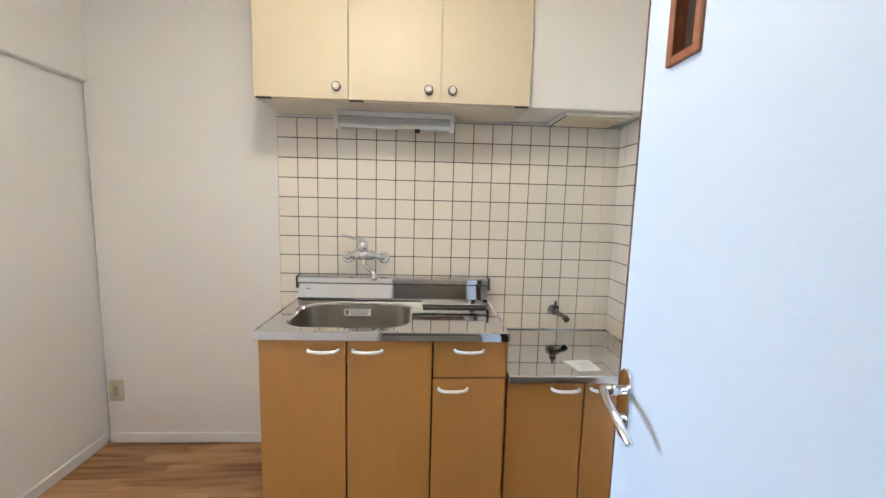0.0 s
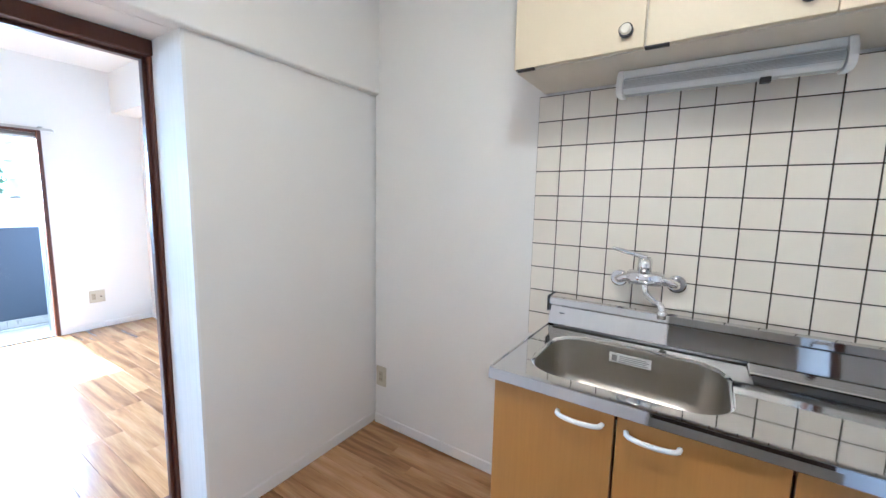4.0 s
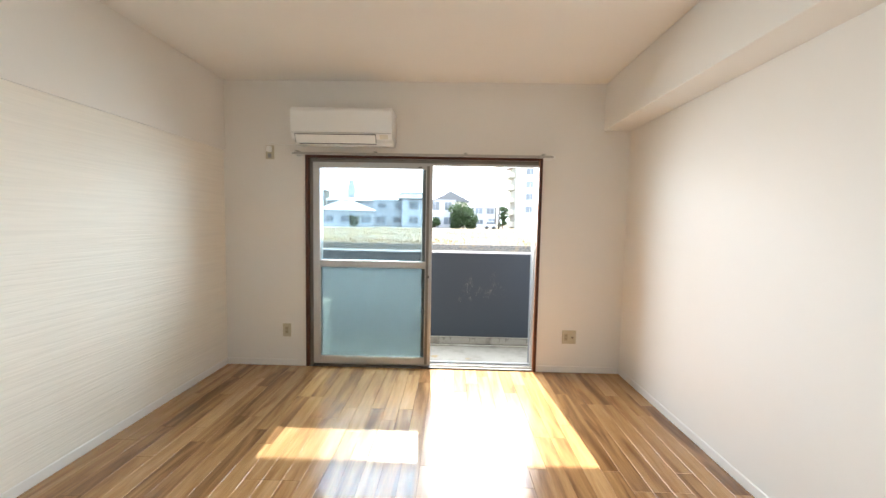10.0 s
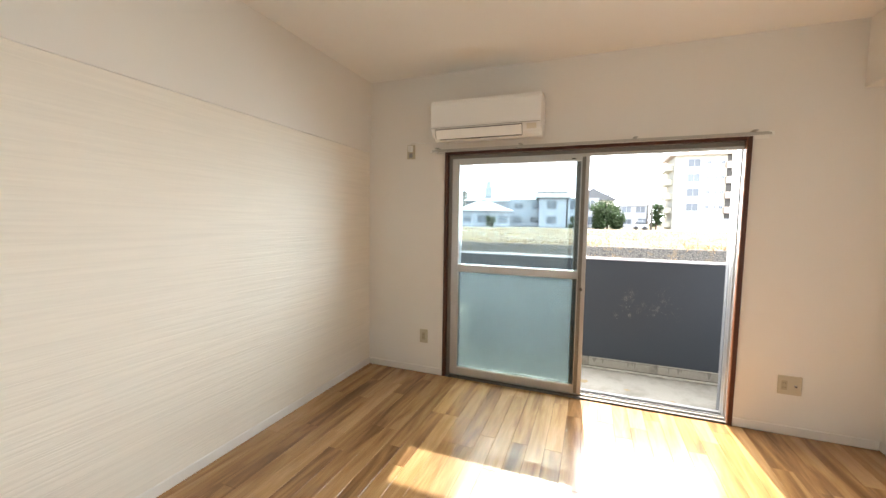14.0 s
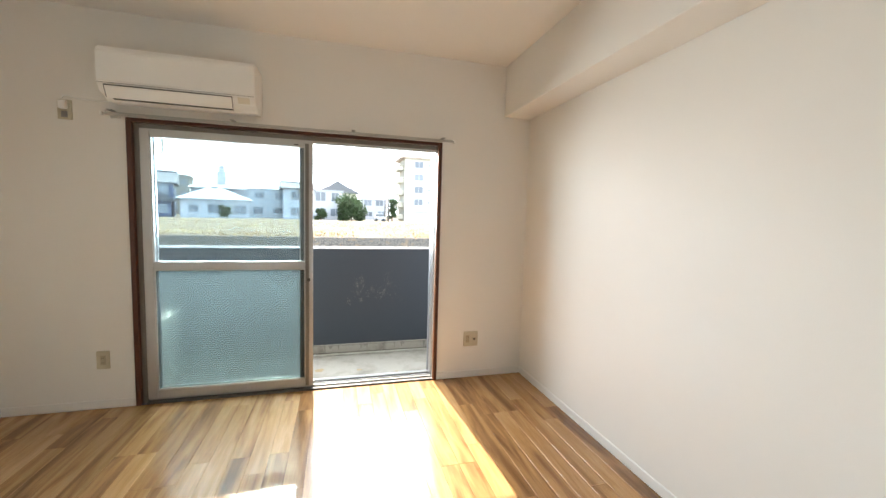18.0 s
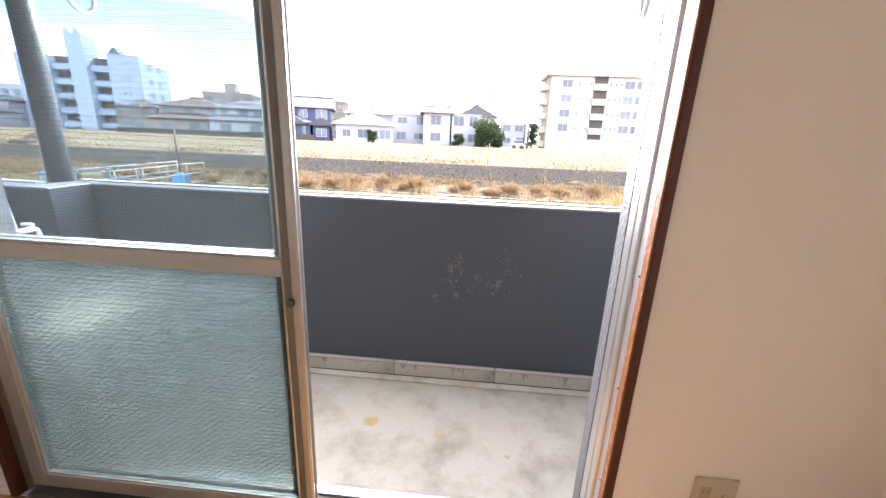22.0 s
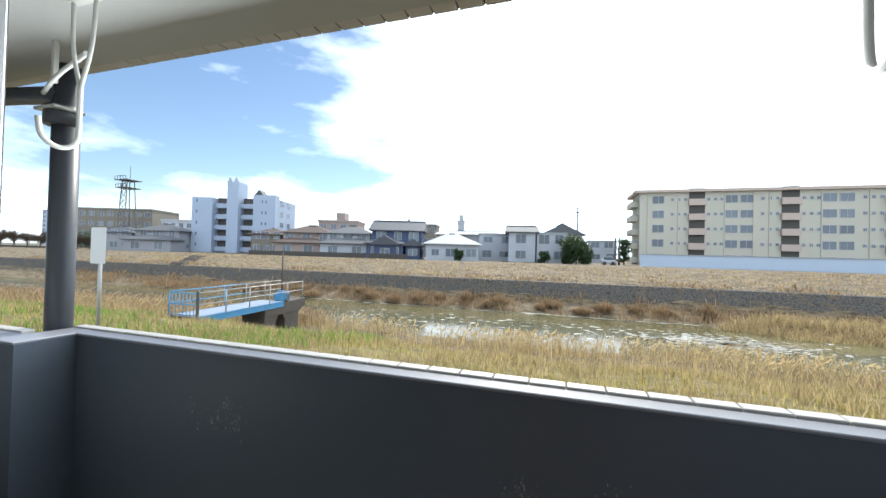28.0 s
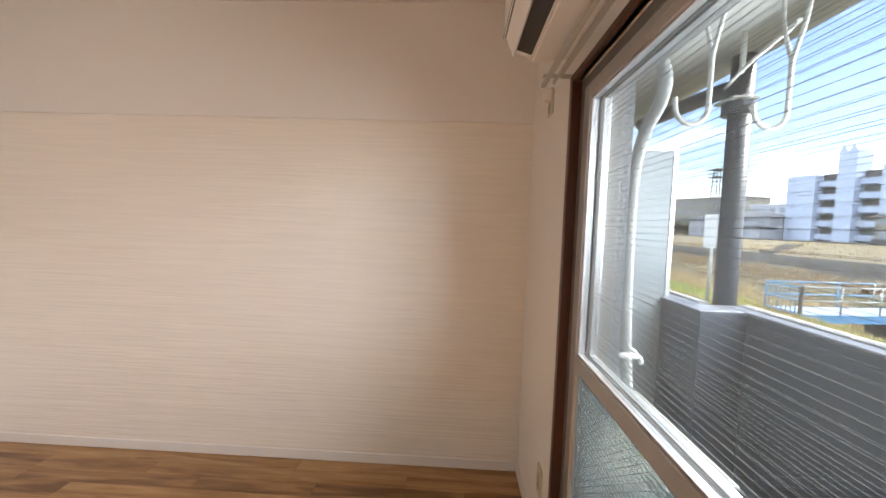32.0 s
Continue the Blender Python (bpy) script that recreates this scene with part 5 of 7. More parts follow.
for x in (-2.18, -1.63):
    part("foot", box(x - 0.04, 0.31, BZ, x + 0.04, 0.64, BZ + 0.05, 0.003), GREY_PLASTIC, unit)
grille = part("grille", cyl((-1.99, 0.624, 0.19), 0.21, 0.012, "y", 36, bevel=0.003), IVORY_METAL, unit)
for k in range(6):
    part("grille_ring", tube([(-1.99 + (0.04 + k * 0.03) * math.cos(a), 0.632, 0.19 + (0.04 + k * 0.03) * math.sin(a)) for a in [2 * math.pi * j / 24 for j in range(25)]], 0.002, 5, 0), GREY_PLASTIC, grille)
for k in range(9):
    part("side_slot", box(-1.5325, 0.38, 0.10 + k * 0.035, -1.5300, 0.57, 0.112 + k * 0.035), INK, unit)
pipe = thing("refrigerant_pipe", (-1.63, 0.27, 0.4), "white wrapped refrigerant pipe down the outer wall", "pipe")
part("wrap", tube([(-1.66, 0.205, 1.93), (-1.60, 0.262, 1.945), (-1.535, 0.27, 1.89), (-1.496, 0.27, 1.81), (-1.522, 0.27, 1.744), (-1.612, 0.27, 1.69), (-1.672, 0.27, 1.60), (-1.696, 0.27, 1.44), (-1.688, 0.27, 1.20), (-1.672, 0.27, 0.97), (-1.646, 0.28, 0.72), (-1.64, 0.30, 0.475)], 0.021, 14, 3), PIPE_WRAP, pipe)
faucet = thing("outdoor_tap", (-1.565, 0.20, 0.90), "small white tap on the outer wall", "tap")
part("stem", join_bm(cyl((-1.565, 0.235, 0.90), 0.010, 0.07, "y", 12), tube([(-1.565, 0.268, 0.90), (-1.565, 0.282, 0.893), (-1.565, 0.285, 0.872)], 0.008, 10, 1)), WHITE_PLASTIC, faucet)
part("handle", box(-1.588, 0.248, 0.914, -1.542, 0.262, 0.924, 0.003), WHITE_PLASTIC, faucet)
part("spout", tube([(-1.86, 0.285, 0.84), (-1.86, 0.31, 0.835), (-1.86, 0.315, 0.80)], 0.009, 10, 2), WHITE_PLASTIC, faucet)

# ---- river bank, houses and distance ----
def ground_material():
    m = bpy.data.materials.new("river_bank")
    m.use_nodes = True
    n, l = m.node_tree.nodes, m.node_tree.links
    b = n["Principled BSDF"]
    b.inputs["Roughness"].default_value = 0.95
    tc = n.new("ShaderNodeTexCoord")
    wide = n.new("ShaderNodeTexNoise")
    wide.inputs["Scale"].default_value = 0.35
    wide.inputs["Detail"].default_value = 8.0
    wide.inputs["Roughness"].default_value = 0.7
    l.new(tc.outputs["Object"], wide.inputs["Vector"])
    fine = n.new("ShaderNodeTexNoise")
    fine.inputs["Scale"].default_value = 2.6
    fine.inputs["Detail"].default_value = 9.0
    fine.inputs["Roughness"].default_value = 0.72
    mp = n.new("ShaderNodeMapping")
    mp.inputs["Scale"].default_value = (0.35, 1.0, 2.0)
    l.new(tc.outputs["Object"], mp.inputs["Vector"])
    l.new(mp.outputs["Vector"], fine.inputs["Vector"])
    dry = n.new("ShaderNodeValToRGB")
    e = dry.color_ramp.elements
    e[0].position, e[0].color = 0.38, (0.042, 0.030, 0.018, 1)
    e[1].position, e[1].color = 0.64, (0.27, 0.205, 0.125, 1)
    l.new(fine.outputs["Fac"], dry.inputs["Fac"])
    green = n.new("ShaderNodeValToRGB")
    e = green.color_ramp.elements
    e[0].position, e[0].color = 0.32, (0.10, 0.085, 0.030, 1)
    e[1].position, e[1].color = 0.68, (0.34, 0.265, 0.11, 1)
    l.new(fine.outputs["Fac"], green.inputs["Fac"])
    sep = n.new("ShaderNodeSeparateXYZ")
    l.new(tc.outputs["Object"], sep.inputs["Vector"])
    near = n.new("ShaderNodeMapRange")
    near.inputs["From Min"].default_value, near.inputs["From Max"].default_value = 8.0, 14.0
    near.inputs["To Min"].default_value, near.inputs["To Max"].default_value = 0.55, -0.3
    l.new(sep.outputs["Y"], near.inputs["Value"])
    add = n.new("ShaderNodeMath")
    add.operation = "ADD"
    l.new(near.outputs["Result"], add.inputs[0])
    l.new(wide.outputs["Fac"], add.inputs[1])
    step = n.new("ShaderNodeMapRange")
    step.inputs["From Min"].default_value, step.inputs["From Max"].default_value = 0.55, 0.95
    l.new(add.outputs["Value"], step.inputs["Value"])
    mix = n.new("ShaderNodeMixRGB")
    l.new(step.outputs["Result"], mix.inputs["Fac"])
    l.new(dry.outputs["Color"], mix.inputs["Color1"])
    l.new(green.outputs["Color"], mix.inputs["Color2"])
    l.new(mix.outputs["Color"], b.inputs["Base Color"])
    bp = n.new("ShaderNodeBump")
    bp.inputs["Strength"].default_value = 1.0
    bp.inputs["Distance"].default_value = 0.25
    l.new(fine.outputs["Fac"], bp.inputs["Height"])
    l.new(bp.outputs["Normal"], b.inputs["Normal"])
    return m


def stone_material():
    m = bpy.data.materials.new("revetment_stone")
    m.use_nodes = True
    n, l = m.node_tree.nodes, m.node_tree.links
    b = n["Principled BSDF"]
    b.inputs["Roughness"].default_value = 0.9
    tc = n.new("ShaderNodeTexCoord")
    vor = n.new("ShaderNodeTexVoronoi")
    vor.feature = "DISTANCE_TO_EDGE"
    vor.inputs["Scale"].default_value = 4.2
    l.new(tc.outputs["Object"], vor.inputs["Vector"])
    cells = n.new("ShaderNodeTexVoronoi")
    cells.inputs["Scale"].default_value = 4.2
    l.new(tc.outputs["Object"], cells.inputs["Vector"])
    ramp = n.new("ShaderNodeValToRGB")
    ramp.color_ramp.elements[0].color = (0.018, 0.016, 0.014, 1)
    ramp.color_ramp.elements[1].color = (0.085, 0.075, 0.064, 1)
    ramp.color_ramp.elements[1].position = 0.12
    l.new(vor.outputs["Distance"], ramp.inputs["Fac"])
    moss = n.new("ShaderNodeTexNoise")
    moss.inputs["Scale"].default_value = 1.8
    moss.inputs["Detail"].default_value = 8.0
    l.new(tc.outputs["Object"], moss.inputs["Vector"])
    cut = n.new("ShaderNodeMapRange")
    cut.inputs["From Min"].default_value, cut.inputs["From Max"].default_value = 0.56, 0.64
    l.new(moss.outputs["Fac"], cut.inputs["Value"])
    mix = n.new("ShaderNodeMixRGB")
    mix.inputs["Color2"].default_value = (0.105, 0.078, 0.048, 1)
    l.new(cut.outputs["Result"], mix.inputs["Fac"])
    l.new(ramp.outputs["Color"], mix.inputs["Color1"])
    l.new(mix.outputs["Color"], b.inputs["Base Color"])
    bp = n.new("ShaderNodeBump")
    bp.inputs["Distance"].default_value = 0.08
    l.new(vor.outputs["Distance"], bp.inputs["Height"])
    l.new(bp.outputs["Normal"], b.inputs["Normal"])
    return m


GROUND = ground_material()
REVET = stone_material()
WATER = shader("river_water", (0.105, 0.10, 0.055), 0.10, bump=0.8, scale=2.2, stretch=(0.5, 1.6, 1), vary=0.1, spots=0.5, spot_color=(0.17, 0.15, 0.10), spot_scale=0.12)
WHITE_WALL = shader("white_render", (0.35, 0.37, 0.41), 0.8, bump=0.1, scale=4, vary=0.05, spots=0.2, spot_color=(0.30, 0.31, 0.33), spot_scale=0.4)
BLUE_WHITE = shader("bluish_white_render", (0.29, 0.345, 0.44), 0.8, vary=0.05, spots=0.25, spot_color=(0.25, 0.30, 0.38), spot_scale=0.25)
CREAM_WALL = shader("cream_render", (0.43, 0.41, 0.345), 0.8, vary=0.04, spots=0.2, spot_color=(0.38, 0.35, 0.29), spot_scale=0.3)
PINK_WALL = shader("pinkish_render", (0.27, 0.215, 0.195), 0.8, vary=0.06)
TAN_WALL = shader("tan_concrete", (0.155, 0.14, 0.115), 0.85, vary=0.08, spots=0.3, spot_color=(0.22, 0.2, 0.16), spot_scale=0.3)
NAVY_WALL = shader("navy_siding", (0.032, 0.052, 0.115), 0.6, vary=0.12, scale=3, stretch=(0.1, 0.1, 8))
GREY_WALL = shader("grey_siding", (0.24, 0.245, 0.27), 0.75, vary=0.08)
ROOF_GREY = shader("grey_roof_tile", (0.085, 0.09, 0.098), 0.8, bump=1.0, scale=5, stretch=(4, 1, 1), vary=0.25)
ROOF_PALE = shader("pale_metal_roof", (0.26, 0.275, 0.29), 0.7, vary=0.15, scale=4, stretch=(5, 0.3, 1))
ROOF_BROWN = shader("brown_roof_tile", (0.075, 0.052, 0.045), 0.85, bump=1.0, scale=5, stretch=(4, 1, 1), vary=0.25)
ROOF_NAVY = shader("dark_roof_tile", (0.055, 0.062, 0.075), 0.75, bump=1.0, scale=5, stretch=(4, 1, 1), vary=0.25)
PANE = shader("house_window_pane", (0.10, 0.12, 0.145), 0.12, vary=0.1, piece=0.35)
DARK_RECESS = shader("dark_recess", (0.06, 0.055, 0.05), 0.8, vary=0.1)
FAWN = shader("fawn_balcony", (0.42, 0.34, 0.29), 0.75, vary=0.05)
FENCE_BLUE = shader("pale_blue_fence", (0.38, 0.45, 0.55), 0.7, vary=0.05, spots=0.2, spot_color=(0.32, 0.37, 0.45), spot_scale=0.4)
BLUE_STEEL = shader("blue_painted_steel", (0.055, 0.225, 0.40), 0.55, vary=0.12, spots=0.4, spot_color=(0.22, 0.30, 0.36), spot_scale=3)
MAST_STEEL = shader("dark_mast_steel", (0.10, 0.095, 0.085), 0.7, vary=0.1)
GALV = shader("galvanised_steel", (0.33, 0.33, 0.315), 0.45, metal=0.5, vary=0.08)
DECK_STEEL = shader("deck_plate_steel", (0.27, 0.31, 0.39), 0.55, metal=0.2, bump=0.3, scale=30, vary=0.1, piece=0.08)
PIER = shader("old_pier_concrete", (0.085, 0.072, 0.060), 0.9, bump=0.8, scale=6, vary=0.2, spots=0.4, spot_color=(0.05, 0.043, 0.036), spot_scale=1.2)
LEAF_DARK = shader("evergreen_leaf", (0.030, 0.058, 0.018), 0.6, vary=0.3, scale=3, island=0.35, thin=0.25)
BARK = shader("bark", (0.10, 0.075, 0.055), 0.9, bump=1.0, scale=20, vary=0.3)
STRAW = shader("dry_reed", (0.40, 0.305, 0.16), 0.85, vary=0.15, scale=1.5, island=0.45, thin=0.45)
RUSSET = shader("russet_reed", (0.29, 0.20, 0.115), 0.9, vary=0.2, scale=1.5, island=0.45, thin=0.4)
BLADE = shader("grass_blade", (0.37, 0.31, 0.11), 0.7, vary=0.25, scale=1.2, island=0.45, thin=0.45)
BOARD_WHITE = shader("sign_board_back", (0.55, 0.56, 0.56), 0.5, vary=0.04)

WATER_Z, TOP = -3.35, 0.30
PROFILE = ((1.26, -0.75), (6.0, -0.70), (9.0, -1.05), (13.0, -2.1), (17.0, -2.9), (20.5, -3.30), (23.0, -3.9), (30.5, -3.9), (32.6, -3.25), (34.6, -2.75), (35.0, -2.6), (36.6, -1.0),
           (38.5, -0.75), (47.0, 0.05), (50.0, TOP), (4000.0, TOP))


def land(x, y):
    for (a, za), (b, zb) in zip(PROFILE, PROFILE[1:]):
        if y <= b:
            t = (y - a) / (b - a)
            z = za + (zb - za) * max(0.0, t)
            break
    if 4 < y < 50:
        rough = 0.16 if y < 35 or y > 37 else 0.05
        z += rough * (noise.noise(Vector((x * 0.35, y * 0.45, 0.3))) + 0.5 * noise.noise(Vector((x * 1.3, y * 1.3, 4.0))))
    if 27 < y < 33:      # a spit of silt with reeds on the far side
        z += 0.9 * max(0.0, 1 - abs(y - 31.0) / 3.2) * max(0.0, min(1.0, (x - 9.0) / 5.0))
    return z


def axis_steps(spans):
    out = []
    for a, b, s in spans:
        k = max(1, round((b - a) / s))
        out += [a + (b - a) * i / k for i in range(k)]
    return out + [spans[-1][1]]


xs = axis_steps(((-3000, -600, 600), (-600, -120, 60), (-120, -45, 5), (-45, 40, 0.9), (40, 120, 5), (120, 600, 60), (600, 3000, 600)))
ys = axis_steps(((1.26, 6, 0.8), (6, 52, 0.5), (52, 120, 8), (120, 600, 80), (600, 4000, 850)))
verts = [(x, y, land(x, y)) for y in ys for x in xs]
nx = len(xs)
faces = [(j * nx + i, j * nx + i + 1, (j + 1) * nx + i + 1, (j + 1) * nx + i) for j in range(len(ys) - 1) for i in range(nx - 1)]
me = bpy.data.meshes.new("ground")
me.from_pydata(verts, [], faces)
for p in me.polygons:
    p.use_smooth = True
me.materials.append(GROUND)
tagged(new("ground", me), "grassy river bank, green near the flat and straw-dry beyond", "ground", kind=S)
solo("ground_under", box(-60, -60, -1.3, 60, 1.26, -0.95), CONCRETE, "ground under the building", "ground", kind=S)
bm = bmesh.new()
wv = [bm.verts.new((x, y, WATER_Z)) for x, y in ((-700, 14), (700, 14), (700, 33.5), (-700, 33.5))]
bm.faces.new(wv)
solo("water", bm, WATER, "shallow olive-brown river with a light ripple", "river", kind=S)
bm = bmesh.new()
bed = [(34.9, -2.75), (36.5, -0.98), (36.9, -0.93), (36.9, -1.3), (35.2, -3.0)]
solo("revetment", prism(bed, "x", -160, 120), REVET, "mossy stone revetment along the far bank", "revetment", kind=S)


def blades(name, count, xr, yr, h, w, material, label, seed, lean=0.35, keep=None, plume=0.0):
    """Single grass blades, each a bent strip, scattered over the land."""
    r = random.Random(seed)
    vs, fs = [], []
    for _ in range(count):
        x, y = r.uniform(*xr), r.uniform(*yr)
        if -14.7 < x < -12.3 and 10.0 < y < 18.0 or h[1] > 0.3 and -12.9 < x < -8.6 and 10.5 < y < 16.5 or keep and not keep(x, y, r):
            continue
        z = land(x, y) - 0.03
        hh, ww = r.uniform(*h), w * r.uniform(0.6, 1.4)
        a, b = r.uniform(0, 6.283), r.uniform(0, 6.283)
        dx, dy = math.cos(a) * ww, math.sin(a) * ww
        lx, ly = math.cos(b) * hh * lean * r.random(), math.sin(b) * hh * lean * r.random()
        k = len(vs)
        vs += [(x - dx, y - dy, z), (x + dx, y + dy, z), (x + lx * 0.4 + dx * 0.8, y + ly * 0.4 + dy * 0.8, z + hh * 0.6), (x + lx * 0.4 - dx * 0.8, y + ly * 0.4 - dy * 0.8, z + hh * 0.6), (x + lx, y + ly, z + hh)]
        fs += [(k, k + 1, k + 2, k + 3), (k + 3, k + 2, k + 4)]
        if plume and r.random() < plume:
            k = len(vs)
            vs += [(x + lx * 0.8 - ww * 2.2, y + ly * 0.8, z + hh * 0.92), (x + lx + ww * 2.2, y + ly, z + hh * 0.95), (x + lx * 1.3, y + ly * 1.3, z + hh * 1.12)]
            fs.append((k, k + 1, k + 2))
    me_ = bpy.data.meshes.new(name)
    me_.from_pydata(vs, [], fs)
    me_.materials.append(material)
    return tagged(new(name, me_), label, "grass", kind="stuff")


def patchy(scale, level):
    return lambda x, y, r: noise.noise(Vector((x * scale, y * scale, 1.7))) + r.uniform(-0.3, 0.3) > level


blades("grass", 44000, (-30, 16), (3.5, 13), (0.07, 0.20), 0.010, BLADE, "short green bank grass", 1, keep=lambda x, y, r: r.random() < 1.25 - (y - 3.5) / 9.5)
blades("grass", 16000, (-30, 24), (7.5, 17), (0.12, 0.30), 0.009, STRAW, "straw-coloured bank grass", 2, keep=patchy(0.3, -0.15))
blades("reeds", 20000, (-34, 30), (12.5, 21.3), (0.35, 0.95), 0.014, STRAW, "tall dry reeds at the water's edge", 3, 0.75, patchy(0.22, -0.04), plume=0.6)
blades("reeds", 12000, (-75, -14), (15.5, 22.0), (0.5, 1.15), 0.024, RUSSET, "brown reeds hiding the upstream water", 15, 0.8, patchy(0.2, -0.3), plume=0.4)
blades("reeds", 14000, (-60, 40), (32.3, 35.2), (0.2, 0.65), 0.022, RUSSET, "russet reeds under the far revetment", 4, 1.0, patchy(0.25, -0.12))
blades("reeds", 16000, (9.5, 45), (28.6, 33.0), (0.25, 0.8), 0.022, STRAW, "straw-coloured reeds on a silt spit", 5, 1.0, lambda x, y, r: x > 10 + abs(y - 31) * 1.5)
GREENER = shader("fresh_grass", (0.17, 0.28, 0.05), 0.7, vary=0.25, scale=1.2, island=0.45, thin=0.45)
blades("grass", 12000, (-26, -5), (4.5, 12), (0.12, 0.34), 0.014, GREENER, "fresh green tufts on the bank", 11, 0.6, patchy(0.45, 0.06))
blades("grass", 42000, (-14, 18), (3.4, 12), (0.08, 0.30), 0.009, STRAW, "dry blades among the bank grass", 12, 0.7, patchy(0.45, -0.02))
blades("reeds", 12000, (-70, 45), (32.0, 35.5), (0.2, 0.8), 0.03, RUSSET, "clumps of russet brushwood by the far water", 13, 1.1, patchy(0.5, 0.22))
blades("grass", 5000, (-80, 50), (36.2, 39.0), (0.12, 0.4), 0.05, RUSSET, "brown growth over the revetment's edge", 14, 0.9, patchy(0.3, 0.05))
blades("grass", 20000, (-70, 50), (36.6, 50), (0.10, 0.32), 0.03, STRAW, "dry mown grass on the far slope", 6, 1.2, lambda x, y, r: noise.noise(Vector((x * 0.10, y * 1.1, 3.1))) + r.uniform(-0.2, 0.2) > 0.02)
blades("grass", 9000, (-70, 50), (36.6, 50), (0.08, 0.24), 0.035, RUSSET, "brown tufts in rows on the far slope", 16, 1.2, lambda x, y, r: noise.noise(Vector((x * 0.10, y * 1.1, 9.1))) + r.uniform(-0.2, 0.2) > 0.1)


def bush(x, y, w, h, seed):
    """A dry bush: thin bent stems that fan out from one root."""
    r = random.Random(seed)
    vs, fs = [], []
    for _ in range(520):
        a, q = r.uniform(0, 6.283), r.random() ** 0.5
        tip = Vector((math.cos(a) * w * q * 0.5, math.sin(a) * w * q * 0.5, h * r.uniform(0.45, 1.0) * (1.1 - 0.6 * q)))
        root = Vector((tip.x * 0.45, tip.y * 0.45, -0.1))
        side = Vector((-math.sin(a), math.cos(a), 0.3)) * r.uniform(0.008, 0.02)
        mid = root.lerp(tip, 0.6) + Vector((r.uniform(-0.1, 0.1), r.uniform(-0.1, 0.1), 0.12 * h))
        k = len(vs)
        vs += [tuple(root - side), tuple(root + side), tuple(mid + side), tuple(mid - side), tuple(tip)]
        fs += [(k, k + 1, k + 2, k + 3), (k + 3, k + 2, k + 4)]
    me_ = bpy.data.meshes.new("bush")
    me_.from_pydata(vs, [], fs)
    me_.materials.append(RUSSET)
    ob = new("bush", me_)
    ob.location = (x, y, land(x, y))
    tagged(ob, "dry russet bush at the foot of the far bank", "bush", "bushes on the far bank")


rb = random.Random(44)
for k in range(22):
    bush(-34 + k * 2.1 + rb.uniform(-0.8, 0.8), 33.6 + rb.uniform(-0.6, 0.7), rb.uniform(1.2, 2.8), rb.uniform(0.7, 1.35), 100 + k)


# pale flat flecks that paint the sun's sparkle on the shallow water
SPARKLE = shader("froth", (0.46, 0.45, 0.41), 0.8, vary=0.15, scale=3, island=0.2)
rs = random.Random(21)
bm = bmesh.new()
for k in range(1500):
    if k < 260:
        cx, cy, ll = rs.uniform(-34, 14), 32.3 + rs.gauss(0, 0.12), rs.uniform(0.15, 0.7)
    elif k < 1250:
        a, q = rs.uniform(0, 6.283), abs(rs.gauss(0, 0.5))
        cx, cy, ll = 9.0 + 6.0 * q * math.cos(a) + rs.uniform(-0.5, 0.5), 25.6 + 3.0 * q * math.sin(a), rs.uniform(0.04, 0.26)
    else:
        cx, cy, ll = rs.uniform(-16, 8), rs.uniform(22, 29), rs.uniform(0.05, 0.30)
    ring = [(cx + ll * math.cos(a) * rs.uniform(0.6, 1.2), cy + 0.35 * ll * math.sin(a) * rs.uniform(0.5, 1.3), WATER_Z + 0.012) for a in [6.283 * j / 7 for j in range(7)]]
    bm.faces.new([bm.verts.new(p) for p in ring])
solo("froth", bm, SPARKLE, "pale flecks painting sun sparkle on the shallow water", "froth", kind="stuff")

# dark stepped ramp on the far slope
ramp_steps = thing("ramp", (-47.9, 36.8, -1.0), "dark weathered stepped ramp down the far grass slope", "ramp")
for k in range(14):
    x, y = -47.9 - 7.1 * k / 14, 37.1 + 9.0 * k / 14
    z = land(x, y)
    part("step", box(x - 1.1, y - 0.34, z - 0.3, x + 1.1, y + 0.32, z + 0.14 + 0.01 * (k % 2), 0.02), PIER, ramp_steps)

# sluice walkway on its pier
walkway = thing("sluice_walkway", (-13.5, 13.0, -1.2), "blue steel sluice walkway with galvanised railings", "footbridge")
WALK = pose(-12.69, 10.56, -1.2, 0, 0, 5.4)      # near corner of the deck; local y runs along it, local -x across
WW, WL = 1.36, 5.1


def walk_part(name, bm, material, label="", parent=None):
    bm.transform(WALK)
    return part(name, bm, material, parent or walkway, label)


for x in (-WW, -0.07):
    walk_part("girder", join_bm(box(x, 0, -0.22, x + 0.07, WL, 0.0), box(x - 0.02, 0, -0.235, x + 0.09, WL, -0.22), box(x - 0.02, 0, 0.0, x + 0.09, WL, 0.014)), BLUE_STEEL, "blue painted girder")
for k in range(17):
    walk_part("deck_plate", box(-WW + 0.072, 0.02 + 0.3 * k, -0.005, -0.072, 0.312 + 0.3 * k, 0.022, 0.004), DECK_STEEL)
for x, blue in ((-WW + 0.035, 3), (-0.035, 1)):
    for k in range(6):
        y = 0.03 + k * (WL - 0.06 + 1.7) / 5
        walk_part("post", join_bm(tube([(x, y, 0.0), (x, y, 0.90)], 0.026, 8, 0), box(x - 0.05, y - 0.05, 0.014, x + 0.05, y + 0.05, 0.024)), BLUE_STEEL if k < blue else GALV)
    y1 = 0.03 + blue * (WL + 1.64) / 5
    for hgt in (0.46, 0.90):
        if blue > 1:
            walk_part("rail", tube([(x, 0.03, hgt), (x, y1, hgt)], 0.024, 8, 0), BLUE_STEEL, "blue rail")
        walk_part("rail", tube([(x, y1 if blue > 1 else 0.03, hgt), (x, WL + 1.67, hgt)], 0.024, 8, 0), GALV)
